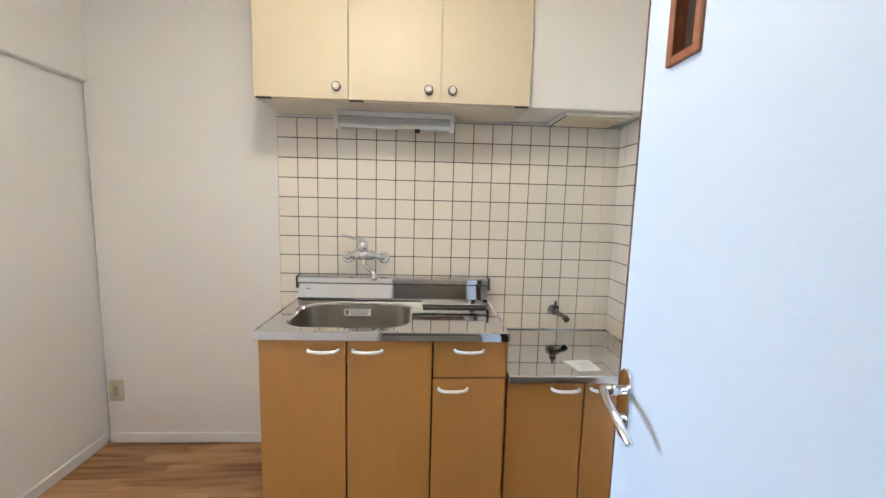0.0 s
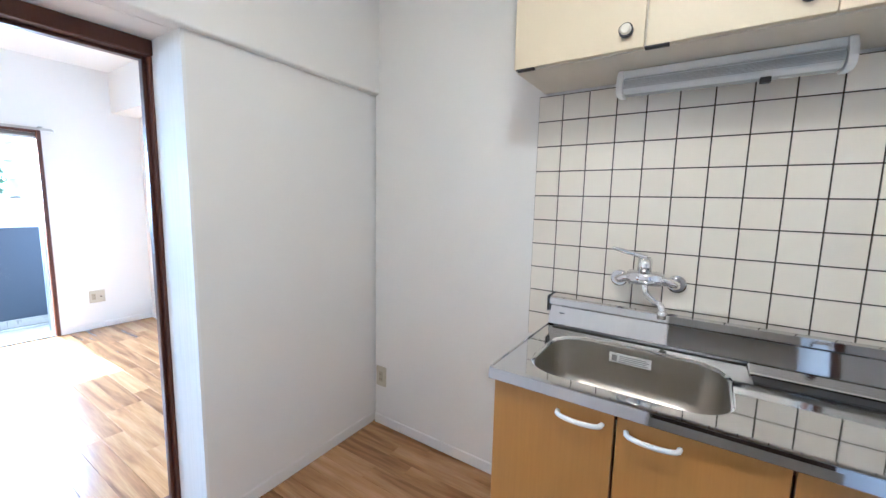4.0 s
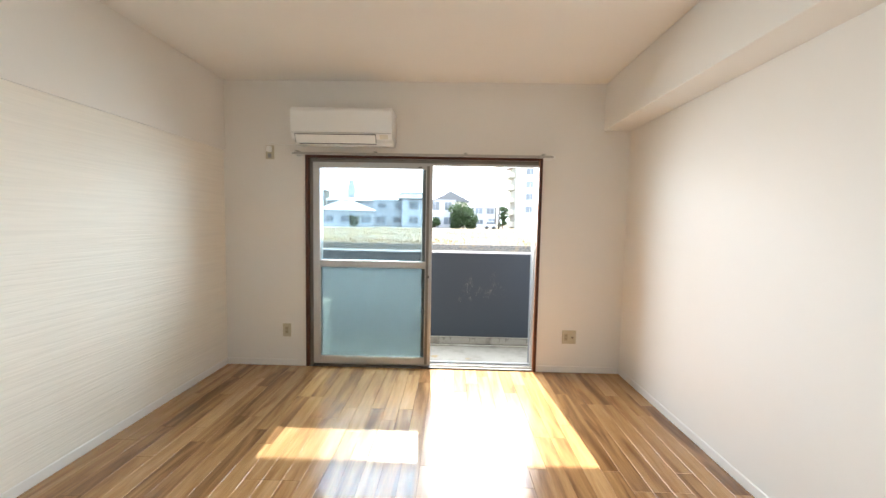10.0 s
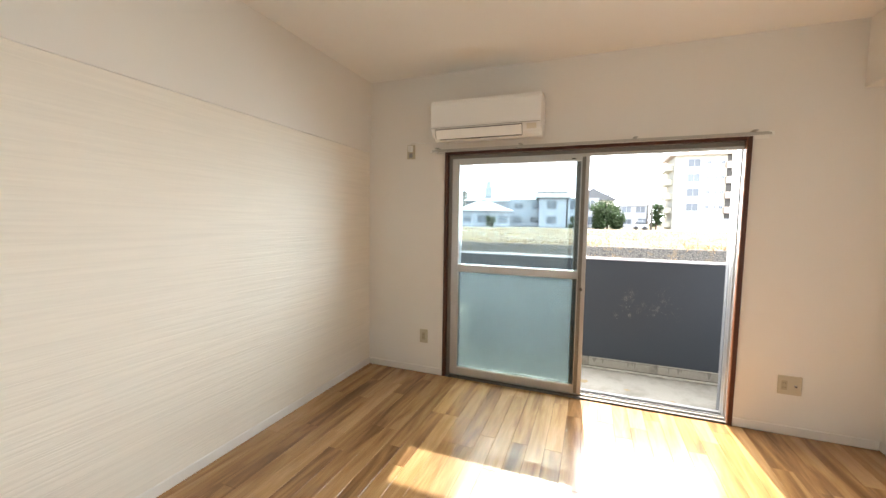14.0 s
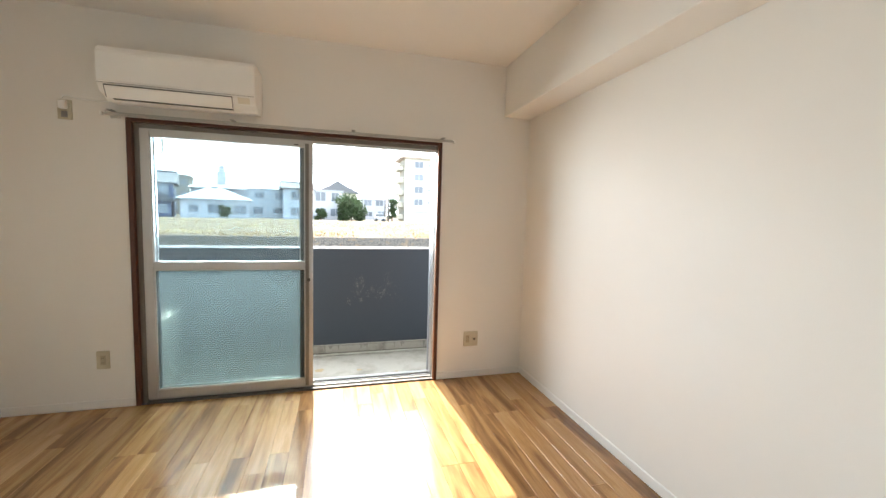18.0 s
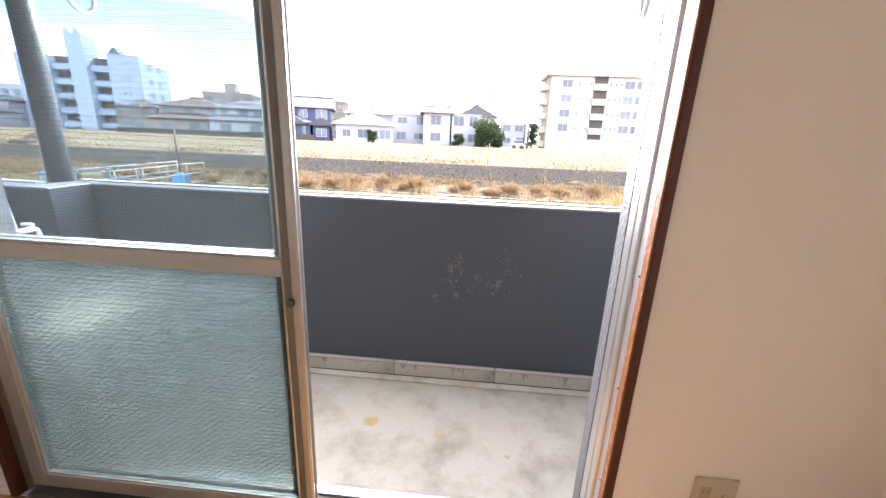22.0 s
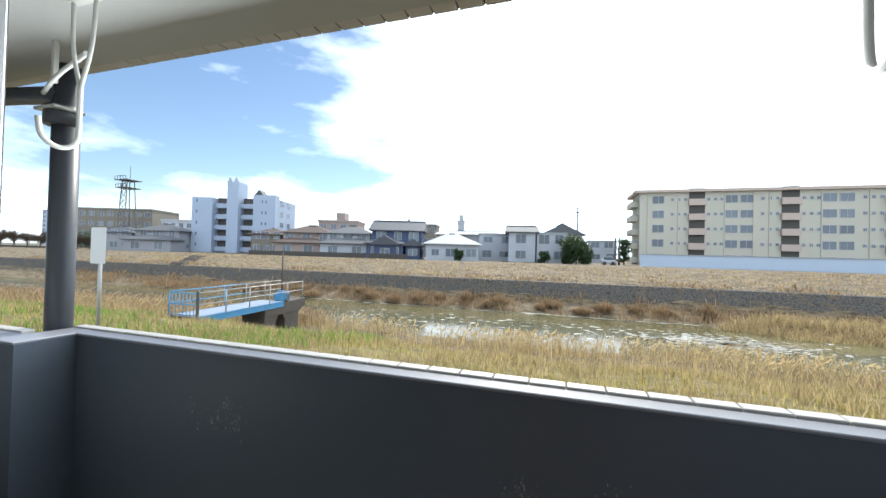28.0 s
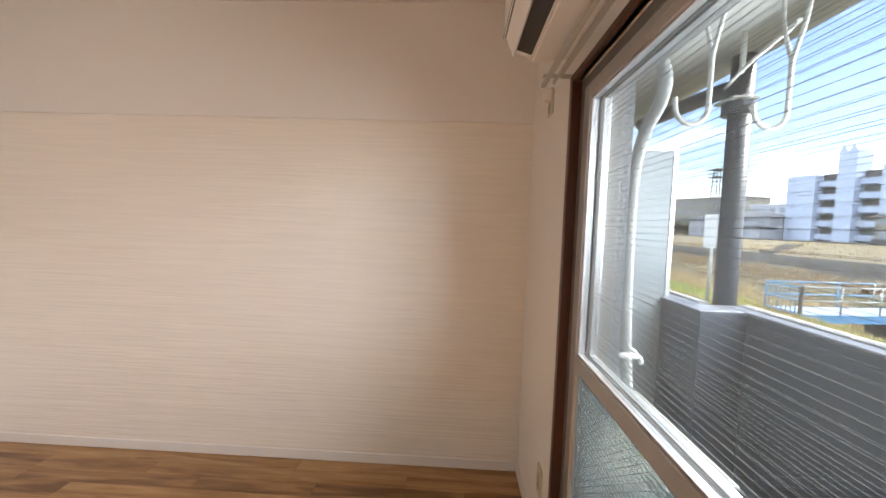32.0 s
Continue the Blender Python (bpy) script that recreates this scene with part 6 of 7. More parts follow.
for z in (0.06, 0.46, 0.88):
    walk_part("gate_bar", tube([(-WW + 0.035, 0.0, z), (-0.035, 0.0, z)], 0.025, 8, 0), BLUE_STEEL)
for k in range(1, 8):
    x = -WW + 0.035 + (WW - 0.07) * k / 8
    walk_part("gate_bar", tube([(x, 0.0, 0.06), (x, 0.0, 0.88)], 0.012, 6, 0), BLUE_STEEL)
walk_part("end_post", box(-0.085, -0.03, -0.3, -0.005, 0.05, 0.95, 0.008), PIER, "dark weathered end post")
gear = walk_part("gear_box", box(-0.62, 5.15, 0.0, -0.10, 5.72, 0.44, 0.04), BLUE_STEEL, "blue gear box of the sluice gate")
walk_part("gear_cover", cyl((-0.36, 5.43, 0.47), 0.16, 0.08, "z", 16, bevel=0.02), BLUE_STEEL, parent=gear)
walk_part("crank", tube([(-0.10, 5.43, 0.25), (0.06, 5.43, 0.25), (0.06, 5.43, 0.02)], 0.02, 8, 0), PIER, parent=gear)
walk_part("spindle", cyl((-0.36, 5.43, 1.46), 0.04, 1.95, "z", 10), PIER, "dark threaded spindle")
walk_part("pier_cap", prism([(3.75, -0.24), (5.05, -0.24), (5.05, -0.03), (7.05, -0.03), (7.05, -0.42), (6.55, -0.62), (3.75, -0.62)], "x", -1.30, -0.02, 0.03), PIER, "dark weathered concrete pier")
for a, b in ((3.78, 4.62), (5.35, 6.50)):
    walk_part("pier_leg", box(-1.28, a, -3.2, -0.06, b, -0.6, 0.03), PIER)
for sy, cy in ((1, 4.62), (-1, 5.35)):
    walk_part("haunch", prism([(cy, -0.60), (cy + sy * 0.20, -0.60), (cy, -0.92)], "x", -1.27, -0.07), PIER)
sign = thing("sign", (-7.8, 4.5, -0.7), "small white notice board on a post, seen from behind", "sign")
part("post", cyl((-7.80, 4.5, 0.42), 0.03, 2.3, "z", 12), GALV, sign)
sgn = part("board", prism([(x - 7.80, z + 1.36) for x, z in rounded_rect(0.38, 0.64, 0.03)], "y", 4.455, 4.462), BOARD_WHITE, sign)
for z in (1.27, 1.57):
    part("clamp", box(-7.90, 4.462, z - 0.012, -7.70, 4.53, z + 0.012), GALV, sgn)

WIN_ME = {}


def window_piece(parent, x, y, z, w, h, rz, recess=0.0):
    """A window in a facade that looks along -y before the turn rz."""
    key = (round(w, 2), round(h, 2))
    if key not in WIN_ME:
        bm_ = join_bm(box(-w / 2, -0.05, -h / 2, w / 2, 0.02, h / 2))
        glass_me = mesh_of("window", bm_, PANE)
        fb = bmesh.new()
        for a in ((-w / 2 - 0.06, -h / 2 - 0.06, w / 2 + 0.06, -h / 2), (-w / 2 - 0.06, h / 2, w / 2 + 0.06, h / 2 + 0.06), (-w / 2 - 0.06, -h / 2, -w / 2, h / 2), (w / 2, -h / 2, w / 2 + 0.06, h / 2), (-0.03, -h / 2, 0.03, h / 2)):
            add_box(fb, a[0], -0.08, a[1], a[2], 0.02, a[3])
        WIN_ME[key] = (glass_me, mesh_of("window_frame", fb, WHITE_WALL))
    g, f = WIN_ME[key]
    o = piece("window", g, parent, (x, y, z), rz)
    q = new("window_frame", f)
    q.parent = o
    return o


def spin(cx, cy, rz, u, v):
    c, s = math.cos(rz), math.sin(rz)
    return cx + c * u - s * v, cy + s * u + c * v


def turned(bm_, cx, cy, rz):
    bmesh.ops.rotate(bm_, verts=bm_.verts, matrix=Matrix.Rotation(rz, 3, "Z"))
    bmesh.ops.translate(bm_, verts=bm_.verts, vec=(cx, cy, 0))
    return bm_


def roof_bm(w, d, z, rise, over, kind):
    """Hip or gable roof with its ridge along the width, and an eave board's thickness."""
    bm_ = bmesh.new()
    a, b = w / 2 + over, d / 2 + over
    ins = min(a * 0.8, b * 0.95) if kind == "hip" else 0.0
    base = [(-a, -b), (a, -b), (a, b), (-a, b)]
    lo = [bm_.verts.new((x, y, z - 0.16)) for x, y in base]
    up = [bm_.verts.new((x, y, z)) for x, y in base]
    r0, r1 = bm_.verts.new((-a + ins, 0, z + rise)), bm_.verts.new((a - ins, 0, z + rise))
    bm_.faces.new(lo[::-1])
    for i in range(4):
        bm_.faces.new((lo[i], lo[(i + 1) % 4], up[(i + 1) % 4], up[i]))
    bm_.faces.new((up[0], up[1], r1, r0))
    bm_.faces.new((up[2], up[3], r0, r1))
    bm_.faces.new((up[1], up[2], r1))
    bm_.faces.new((up[3], up[0], r0))
    return bm_


def house(cx, cy, w, d, h, rise, kind, wall, roof, label, rz=0.0, storeys=2, cols=3, porch=None):
    hs = thing("house", (cx, cy, TOP - 0.3), label, "house", "houses across the river")
    part("wall", turned(box(-w / 2, -d / 2, TOP - 0.5, w / 2, d / 2, TOP + h), cx, cy, rz), wall, hs)
    if kind == "flat":
        part("roof", turned(box(-w / 2 - 0.15, -d / 2 - 0.15, TOP + h, w / 2 + 0.15, d / 2 + 0.15, TOP + h + 0.3), cx, cy, rz), roof, hs)
    else:
        rf = part("roof", turned(roof_bm(w, d, TOP + h + 0.12, rise, 0.6, kind), cx, cy, rz), roof, hs)
        part("ridge", turned(box(-w / 2 + (d / 2 if kind == "hip" else -0.4), -0.12, TOP + h + rise + 0.02, w / 2 - (d / 2 if kind == "hip" else -0.4), 0.12, TOP + h + rise + 0.28), cx, cy, rz), roof, rf)
    rr = random.Random(int(cx * 7 + cy))
    for s in range(storeys):
        zz = TOP + 1.35 + s * 2.75
        for k in range(cols):
            u = -w / 2 + w * (k + 0.5) / cols + rr.uniform(-0.3, 0.3)
            x, y = spin(cx, cy, rz, u, -d / 2)
            window_piece(hs, x, y, zz, rr.choice((1.2, 1.7, 1.7)), rr.choice((1.0, 1.3, 1.5)), rz)
        x, y = spin(cx, cy, rz, w / 2, rr.uniform(-1, 1))
        window_piece(hs, x, y, zz, 1.2, 1.0, rz + radians(90))
    if porch:
        pw, pd, ph, pm = porch
        part("wing", turned(box(-w / 2 - 0.3, -d / 2 - pd, TOP - 0.5, -w / 2 + pw, -d / 2, TOP + ph), cx, cy, rz), wall, hs)
        bm_ = roof_bm(pw + 0.3, pd + 1.0, TOP + ph + 0.1, 1.0, 0.5, "hip")
        bmesh.ops.translate(bm_, verts=bm_.verts, vec=(-w / 2 + pw / 2 - 0.15, -d / 2 - pd / 2 + 0.4, 0))
        part("wing_roof", turned(bm_, cx, cy, rz), pm, hs)
        for k in range(2):
            x, y = spin(cx, cy, rz, -w / 2 + pw * (k + 0.5) / 2 - 0.15, -d / 2 - pd)
            window_piece(hs, x, y, TOP + 1.3, 1.7, 1.5, rz)
    return hs


house(-51.3, 69.5, 9.5, 7.5, 4.6, 1.6, "hip", PINK_WALL, ROOF_BROWN, "two-storey pinkish-brown house with a brown tiled roof", 0.3, porch=(8.5, 3.0, 2.5, ROOF_BROWN))
house(-41.3, 69.0, 8.5, 7.0, 4.5, 1.6, "hip", WHITE_WALL, ROOF_GREY, "white two-storey house with a grey tiled roof", 0.3, porch=(9.0, 3.0, 2.5, ROOF_GREY))
navy = house(-30.0, 67.0, 9.0, 8.0, 5.0, 1.9, "gable", NAVY_WALL, ROOF_NAVY, "navy-blue two-storey house with dark tiled gables", 0.3, porch=(6.0, 3.0, 2.6, ROOF_NAVY))
house(-19.4, 66.5, 9.0, 8.0, 2.7, 1.9, "hip", WHITE_WALL, ROOF_PALE, "low white bungalow with a pale hipped roof", 0.3, storeys=1, cols=3)
house(-13.3, 77.0, 6.5, 7.0, 5.0, 0.5, "flat", WHITE_WALL, ROOF_PALE, "white flat-roofed two-storey house", 0.2, cols=2)
house(-7.6, 71.5, 4.6, 7.0, 5.2, 1.2, "gable", WHITE_WALL, ROOF_GREY, "white two-storey house with a small grey gable", 0.15, cols=1)
house(-2.6, 72.5, 5.0, 7.0, 5.0, 0.4, "flat", WHITE_WALL, ROOF_PALE, "white two-storey annexe with dark shutters", 0.15, cols=2)
house(-1.0, 86.0, 7.0, 8.0, 5.6, 2.2, "gable", CREAM_WALL, ROOF_GREY, "cream gabled house behind the others", 1.75, cols=2)
house(8.0, 92.5, 5.5, 6.0, 4.6, 0.4, "flat", WHITE_WALL, ROOF_PALE, "small white flat-roofed house", 0.0, cols=2)
house(-89.5, 66.5, 9.5, 7.5, 4.6, 1.6, "hip", GREY_WALL, ROOF_GREY, "grey two-storey house with a tiled roof", 0.4, porch=(9.5, 3.2, 2.5, ROOF_GREY))
house(-100.0, 64.0, 8.0, 7.0, 4.0, 1.5, "hip", GREY_WALL, ROOF_NAVY, "grey house with a dark tiled roof", 0.4)
house(-62.0, 70.0, 6.5, 7.0, 4.2, 1.4, "hip", TAN_WALL, ROOF_BROWN, "tan house with a brown roof", 0.3)
house(-22.0, 104.0, 22.0, 14.0, 6.2, 1.2, "gable", GREY_WALL, ROOF_PALE, "long low grey hall with a pale metal roof", 0.1, storeys=1, cols=5)


for u, wide, zz, rise in ((-1.6, 4.4, 2.55, 1.5), (3.2, 3.0, 2.45, 1.1)):
    gx, gy = spin(-30.0, 67.0, 0.3, u, -5.6)
    part("front_gable", turned(roof_bm(3.6, wide, TOP + zz, rise, 0.35, "gable"), gx, gy, 0.3 + radians(90)), ROOF_NAVY, navy)
    part("front_bay", turned(box(-1.5, -wide / 2 + 0.3, TOP - 0.5, 1.8, wide / 2 - 0.3, TOP + zz), gx, gy, 0.3 + radians(90)), NAVY_WALL, navy)
    wx_, wy_ = spin(gx, gy, 0.3, 0.0, -1.55)
    window_piece(navy, wx_, wy_, TOP + 1.2, 1.5, 1.1, 0.3)


def block(name, cx, cy, w, d, h, wall, label, rz=0.0, floors=4, cols=6, head=None):
    bk = thing(name, (cx, cy, TOP), label, "building")
    part("wall", turned(box(-w / 2, -d / 2, TOP - 0.5, w / 2, d / 2, TOP + h), cx, cy, rz), wall, bk)
    part("parapet", turned(box(-w / 2 - 0.2, -d / 2 - 0.2, TOP + h, w / 2 + 0.2, d / 2 + 0.2, TOP + h + 0.5), cx, cy, rz), wall, bk)
    if head:
        u0, u1, z1 = head
        part("roof_house", turned(box(u0, -d / 4, TOP + h + 0.5, u1, d / 4, TOP + z1), cx, cy, rz), wall, bk)
    for f in range(floors):
        for k in range(cols):
            x, y = spin(cx, cy, rz, -w / 2 + w * (k + 0.5) / cols, -d / 2)
            window_piece(bk, x, y, TOP + h * (f + 0.55) / floors, w / cols * 0.55, h / floors * 0.45, rz)
    return bk


block("office_block", -154.0, 99.0, 29.0, 14.0, 13.6, TAN_WALL, "long tan concrete office block", 0.32, 4, 9)
block("apartment_building", -123.0, 101.0, 16.0, 10.0, 9.8, WHITE_WALL, "pale low apartment building", 0.3, 3, 6)
block("apartment_building", -61.5, 97.0, 11.0, 9.0, 9.2, PINK_WALL, "pink-brown apartment building with a roof house", 0.3, 3, 4, (-1.2, 1.2, 12.0))
block("apartment_building", -42.5, 114.0, 8.5, 9.0, 9.6, TAN_WALL, "beige three-storey apartment building far off", 0.2, 3, 4)
block("high_rise", -384.0, 197.0, 12.0, 12.0, 27.0, BLUE_WHITE, "distant pale high-rise block of flats", 0.4, 8, 4)
block("tower", -43.8, 164.0, 3.0, 3.0, 15.5, WHITE_WALL, "distant white tower with a stepped top", 0.2, 1, 1, (-0.9, 0.9, 18.5))

MX, MY = -140.5, 90.5
mast = thing("lattice_mast", (MX, MY, TOP), "dark steel lattice mast with two platforms", "mast")


def mast_at(z):
    return 2.1 - 1.0 * z / 24.0


for dx, dy in ((-1, -1), (1, -1), (1, 1), (-1, 1)):
    part("leg", tube([(MX + dx * mast_at(0), MY + dy * mast_at(0), TOP - 0.3), (MX + dx * mast_at(23.5), MY + dy * mast_at(23.5), TOP + 23.5)], 0.16, 6, 0), MAST_STEEL, mast)
for k in range(11):
    z0, z1 = TOP + 1.0 + k * 2.0, TOP + 3.0 + k * 2.0
    w0, w1 = mast_at(z0), mast_at(z1)
    for s_ in (-1, 1):
        part("brace", tube([(MX - s_ * w0, MY - w0, z0), (MX + s_ * w1, MY - w1, z1)], 0.09, 5, 0), MAST_STEEL, mast)
    part("girt", tube([(MX - w0, MY - w0, z0), (MX + w0, MY - w0, z0)], 0.08, 5, 0), MAST_STEEL, mast)
for z, w in ((TOP + 20.3, 2.4), (TOP + 22.9, 2.6)):
    deck = part("platform", box(MX - w, MY - w, z, MX + w, MY + w, z + 0.25), MAST_STEEL, mast)
    for k in range(5):
        part("post", box(MX - w + k * w / 2 - 0.06, MY - w, z + 0.25, MX - w + k * w / 2 + 0.06, MY - w + 0.12, z + 1.3), MAST_STEEL, deck)
    part("guard_rail", box(MX - w, MY - w, z + 1.2, MX + w, MY - w + 0.12, z + 1.35), MAST_STEEL, deck)
part("aerial", tube([(MX + 0.8, MY, TOP + 23), (MX + 0.8, MY, TOP + 28)], 0.07, 5, 0), MAST_STEEL, mast)

# the bluish white flats with a stair tower
flats = thing("apartment_building", (-76, 74, TOP), "bluish-white five-storey apartment building with a stair tower", "building")
FR = 0.30
part("wall", turned(box(-10.5, -1.0, TOP - 0.5, 9.5, 9.0, TOP + 13.2), -76, 75, FR), BLUE_WHITE, flats)
part("wing_wall", turned(box(-10.5, -3.2, TOP - 0.5, -5.6, -1.0, TOP + 13.2), -76, 75, FR), BLUE_WHITE, flats)
part("wing_wall", turned(box(4.2, -3.2, TOP - 0.5, 9.5, -1.0, TOP + 14.0), -76, 75, FR), BLUE_WHITE, flats)
part("stair_tower", turned(box(-2.0, -3.4, TOP - 0.5, 0.7, 1.0, TOP + 17.0), -76, 75, FR), BLUE_WHITE, flats)
for u in (-1.4, 0.1):
    bm = bmesh.new()
    pts = [(u - 0.6, -3.4), (u + 0.6, -3.4), (u + 0.6, 0.5), (u - 0.6, 0.5)]
    lo = [bm.verts.new((a, b, TOP + 17.0)) for a, b in pts]
    tip = [bm.verts.new((u, -3.4, TOP + 18.2)), bm.verts.new((u, 0.5, TOP + 18.2))]
    bm.faces.new((lo[0], lo[1], tip[0])), bm.faces.new((lo[2], lo[3], tip[1])), bm.faces.new((lo[1], lo[2], tip[1], tip[0])), bm.faces.new((lo[3], lo[0], tip[0], tip[1]))
    part("tower_gable", turned(bm, -76, 75, FR), BLUE_WHITE, flats)
bm = bmesh.new()
lo = [bm.verts.new(p) for p in ((4.4, -3.2, TOP + 14.0), (6.6, -3.2, TOP + 14.0), (6.6, -0.5, TOP + 14.0), (4.4, -0.5, TOP + 14.0))]
tip = [bm.verts.new((5.5, -3.2, TOP + 15.3)), bm.verts.new((5.5, -0.5, TOP + 15.3))]
bm.faces.new((lo[0], lo[1], tip[0])), bm.faces.new((lo[2], lo[3], tip[1])), bm.faces.new((lo[1], lo[2], tip[1], tip[0])), bm.faces.new((lo[3], lo[0], tip[0], tip[1]))
part("roof_gable", turned(bm, -76, 75, FR), ROOF_NAVY, flats)
balc_me = mesh_of("balcony", box(-1.7, -1.0, -0.55, 1.7, 0.0, 0.55), BLUE_WHITE)
shade_me = mesh_of("opening", box(-1.55, -0.06, -0.7, 1.55, 0.03, 0.7), DARK_RECESS)
slit_me = mesh_of("slit_window", box(-0.14, -0.06, -0.35, 0.14, 0.03, 0.35), PANE)
for f in range(5):
    z = TOP + 0.9 + f * 2.62
    for u in (-3.9, 2.4):
        x, y = spin(-76, 75, FR, u, -1.0)
        piece("balcony", balc_me, flats, (x, y, z), FR)
        piece("opening", shade_me, flats, (x, y, z + 1.25), FR)
    for u in (-9.3, 6.4, 7.3):
        x, y = spin(-76, 75, FR, u, -3.2)
        piece("slit_window", slit_me, flats, (x, y, z + 1.0), FR)
    for v in (0.5, 4.5):
        x, y = spin(-76, 75, FR, 9.5, v)
        window_piece(flats, x, y, z + 1.0, 1.7, 1.2, FR + radians(90))

# the long cream flats
slab_block = thing("apartment_building", (38, 84, TOP), "long cream five-storey apartment slab with fawn stair balconies", "building")
AY, AX, FL = 83.0, 14.0, 2.78
part("wall", box(AX, AY, TOP - 0.5, 64, AY + 9, TOP + 14.0), CREAM_WALL, slab_block)
part("roof_edge", box(AX - 1.0, AY - 0.7, TOP + 14.0, 64.5, AY + 9.5, TOP + 14.5), FAWN, slab_block)
bay_me = mesh_of("stair_recess", box(-1.3, -0.05, -1.2, 1.3, 0.05, 1.2), DARK_RECESS)
fawn_me = mesh_of("stair_balcony", box(-1.45, -0.55, -0.6, 1.45, 0.05, 0.6), FAWN)
side_me = mesh_of("side_balcony", box(-1.3, -3.0, -0.55, 0.0, 3.0, 0.55), CREAM_WALL)
pipe_me = mesh_of("downpipe", box(-0.07, -0.12, -6.8, 0.07, 0.0, 6.8), CREAM_WALL)
for f in range(5):
    z = TOP + 1.5 + f * FL
    for b0 in (AX + 1.6, AX + 16.0, AX + 30.4):
        for u, w, h in ((1.6, 1.9, 1.35), (4.0, 0.42, 0.48), (5.1, 0.42, 0.48), (6.2, 0.42, 0.48), (10.0, 0.42, 0.48), (11.1, 0.42, 0.48), (12.1, 0.42, 0.48), (13.6, 1.9, 1.35)):
            if b0 + u < 63:
                window_piece(slab_block, b0 + u, AY, z, w, h, 0.0)
        if b0 + 8.2 < 63:
            piece("stair_recess", bay_me, slab_block, (b0 + 8.1, AY, z + 0.9), 0.0)
            piece("stair_balcony", fawn_me, slab_block, (b0 + 8.1, AY - 0.02, z - 0.55), 0.0)
    piece("side_balcony", side_me, slab_block, (AX, AY + 4.5, z - 0.6), 0.0)
for u in (0.4, 5.6, 13.2, 17.6, 20.0, 27.5, 34.0):
    piece("downpipe", pipe_me, slab_block, (AX + u + 1.0, AY, TOP + 7.0))
part("roof_tank", box(57, AY + 2, TOP + 14.5, 60, AY + 5, TOP + 18.5), CREAM_WALL, slab_block)
fence = thing("boundary_wall", (36, 63, TOP), "long pale blue boundary wall on the far bank", "wall")
part("wall", box(10.8, 62.9, TOP - 0.6, 64, 63.1, TOP + 1.75), FENCE_BLUE, fence)
part("coping", box(10.7, 62.8, TOP + 1.75, 64.1, 63.2, TOP + 1.87), ROOF_PALE, fence)
hedge = thing("fence", (-40, 59, TOP), "dark low fence in front of the houses", "fence")
part("panel", box(-58, 59.0, TOP - 0.3, -25, 59.1, TOP + 0.85), DARK_RECESS, hedge)


def tree(x, y, h, wid, seed, label, leaves=2600):
    """A trunk with limbs and a crown of small leaf clumps round the limb ends."""
    r = random.Random(seed)
    t = thing("tree", (x, y, TOP), label, "tree")
    part("trunk", tube([(x, y, TOP - 0.3), (x + 0.05, y, TOP + h * 0.3), (x - 0.08, y + 0.05, TOP + h * 0.75)], 0.17, 8, 2, 0.05), BARK, t)
    tips = []
    for k in range(11):
        a, q = r.uniform(0, 6.283), r.uniform(0.35, 1.0)
        zb = TOP + h * r.uniform(0.12, 0.5)
        tip = Vector((x + math.cos(a) * wid / 2 * q, y + math.sin(a) * wid / 2 * q, TOP + h * r.uniform(0.35, 0.92)))
        tips.append(tip)
        part("limb", tube([(x, y, zb), (x + math.cos(a) * wid * 0.15, y + math.sin(a) * wid * 0.15, zb + 0.4), tip], 0.06, 6, 1, 0.015), BARK, t)
    vs, fs = [], []
    lobes = [(p, r.uniform(0.16, 0.30) * wid) for p in tips]
    for k in range(16):
        a, q = r.uniform(0, 6.283), r.uniform(0.2, 0.42) * wid
        lobes.append((Vector((x + math.cos(a) * q, y + math.sin(a) * q, TOP + h * r.uniform(0.12, 0.85))), r.uniform(0.12, 0.24) * wid))
    lobes += [(Vector((x, y, TOP + h * f)), 0.30 * wid) for f in (0.35, 0.55, 0.72)]
    for _ in range(leaves):
        hub, size = r.choice(lobes)
        d = Vector((r.gauss(0, 1), r.gauss(0, 1), r.gauss(0, 0.8))).normalized()
        c = hub + d * size * r.uniform(0.25, 1.08) ** 0.6
        c.z = max(c.z, TOP + 0.15)
        n1 = Vector((r.uniform(-1, 1), r.uniform(-1, 1), r.uniform(-1, 1))).normalized() * r.uniform(0.12, 0.28)
        n2 = Vector((r.uniform(-1, 1), r.uniform(-1, 1), r.uniform(-1, 1))).normalized() * r.uniform(0.12, 0.28)
        k = len(vs)
        vs += [tuple(c - Vector((x, y, TOP))), tuple(c + n1 - Vector((x, y, TOP))), tuple(c + n1 + n2 - Vector((x, y, TOP))), tuple(c + n2 - Vector((x, y, TOP)))]
        fs.append((k, k + 1, k + 2, k + 3))
    me_ = bpy.data.meshes.new("crown")
    me_.from_pydata(vs, [], fs)
    me_.materials.append(LEAF_DARK)
    o = new("crown", me_)
    o.parent = t


far_bridge = thing("road_bridge", (-150, 60, 0.0), "low concrete road bridge with a pale railing far upstream", "bridge")
part("deck", box(-176, 60, 0.05, -124, 68, 0.75, 0.05), PIER, far_bridge)
part("parapet", box(-176, 59.8, 0.75, -124, 60.1, 1.4, 0.04), CREAM_WALL, far_bridge, "pale railing")
part("abutment", box(-128, 59.9, -4.0, -123, 68.2, 0.05, 0.05), PIER, far_bridge)


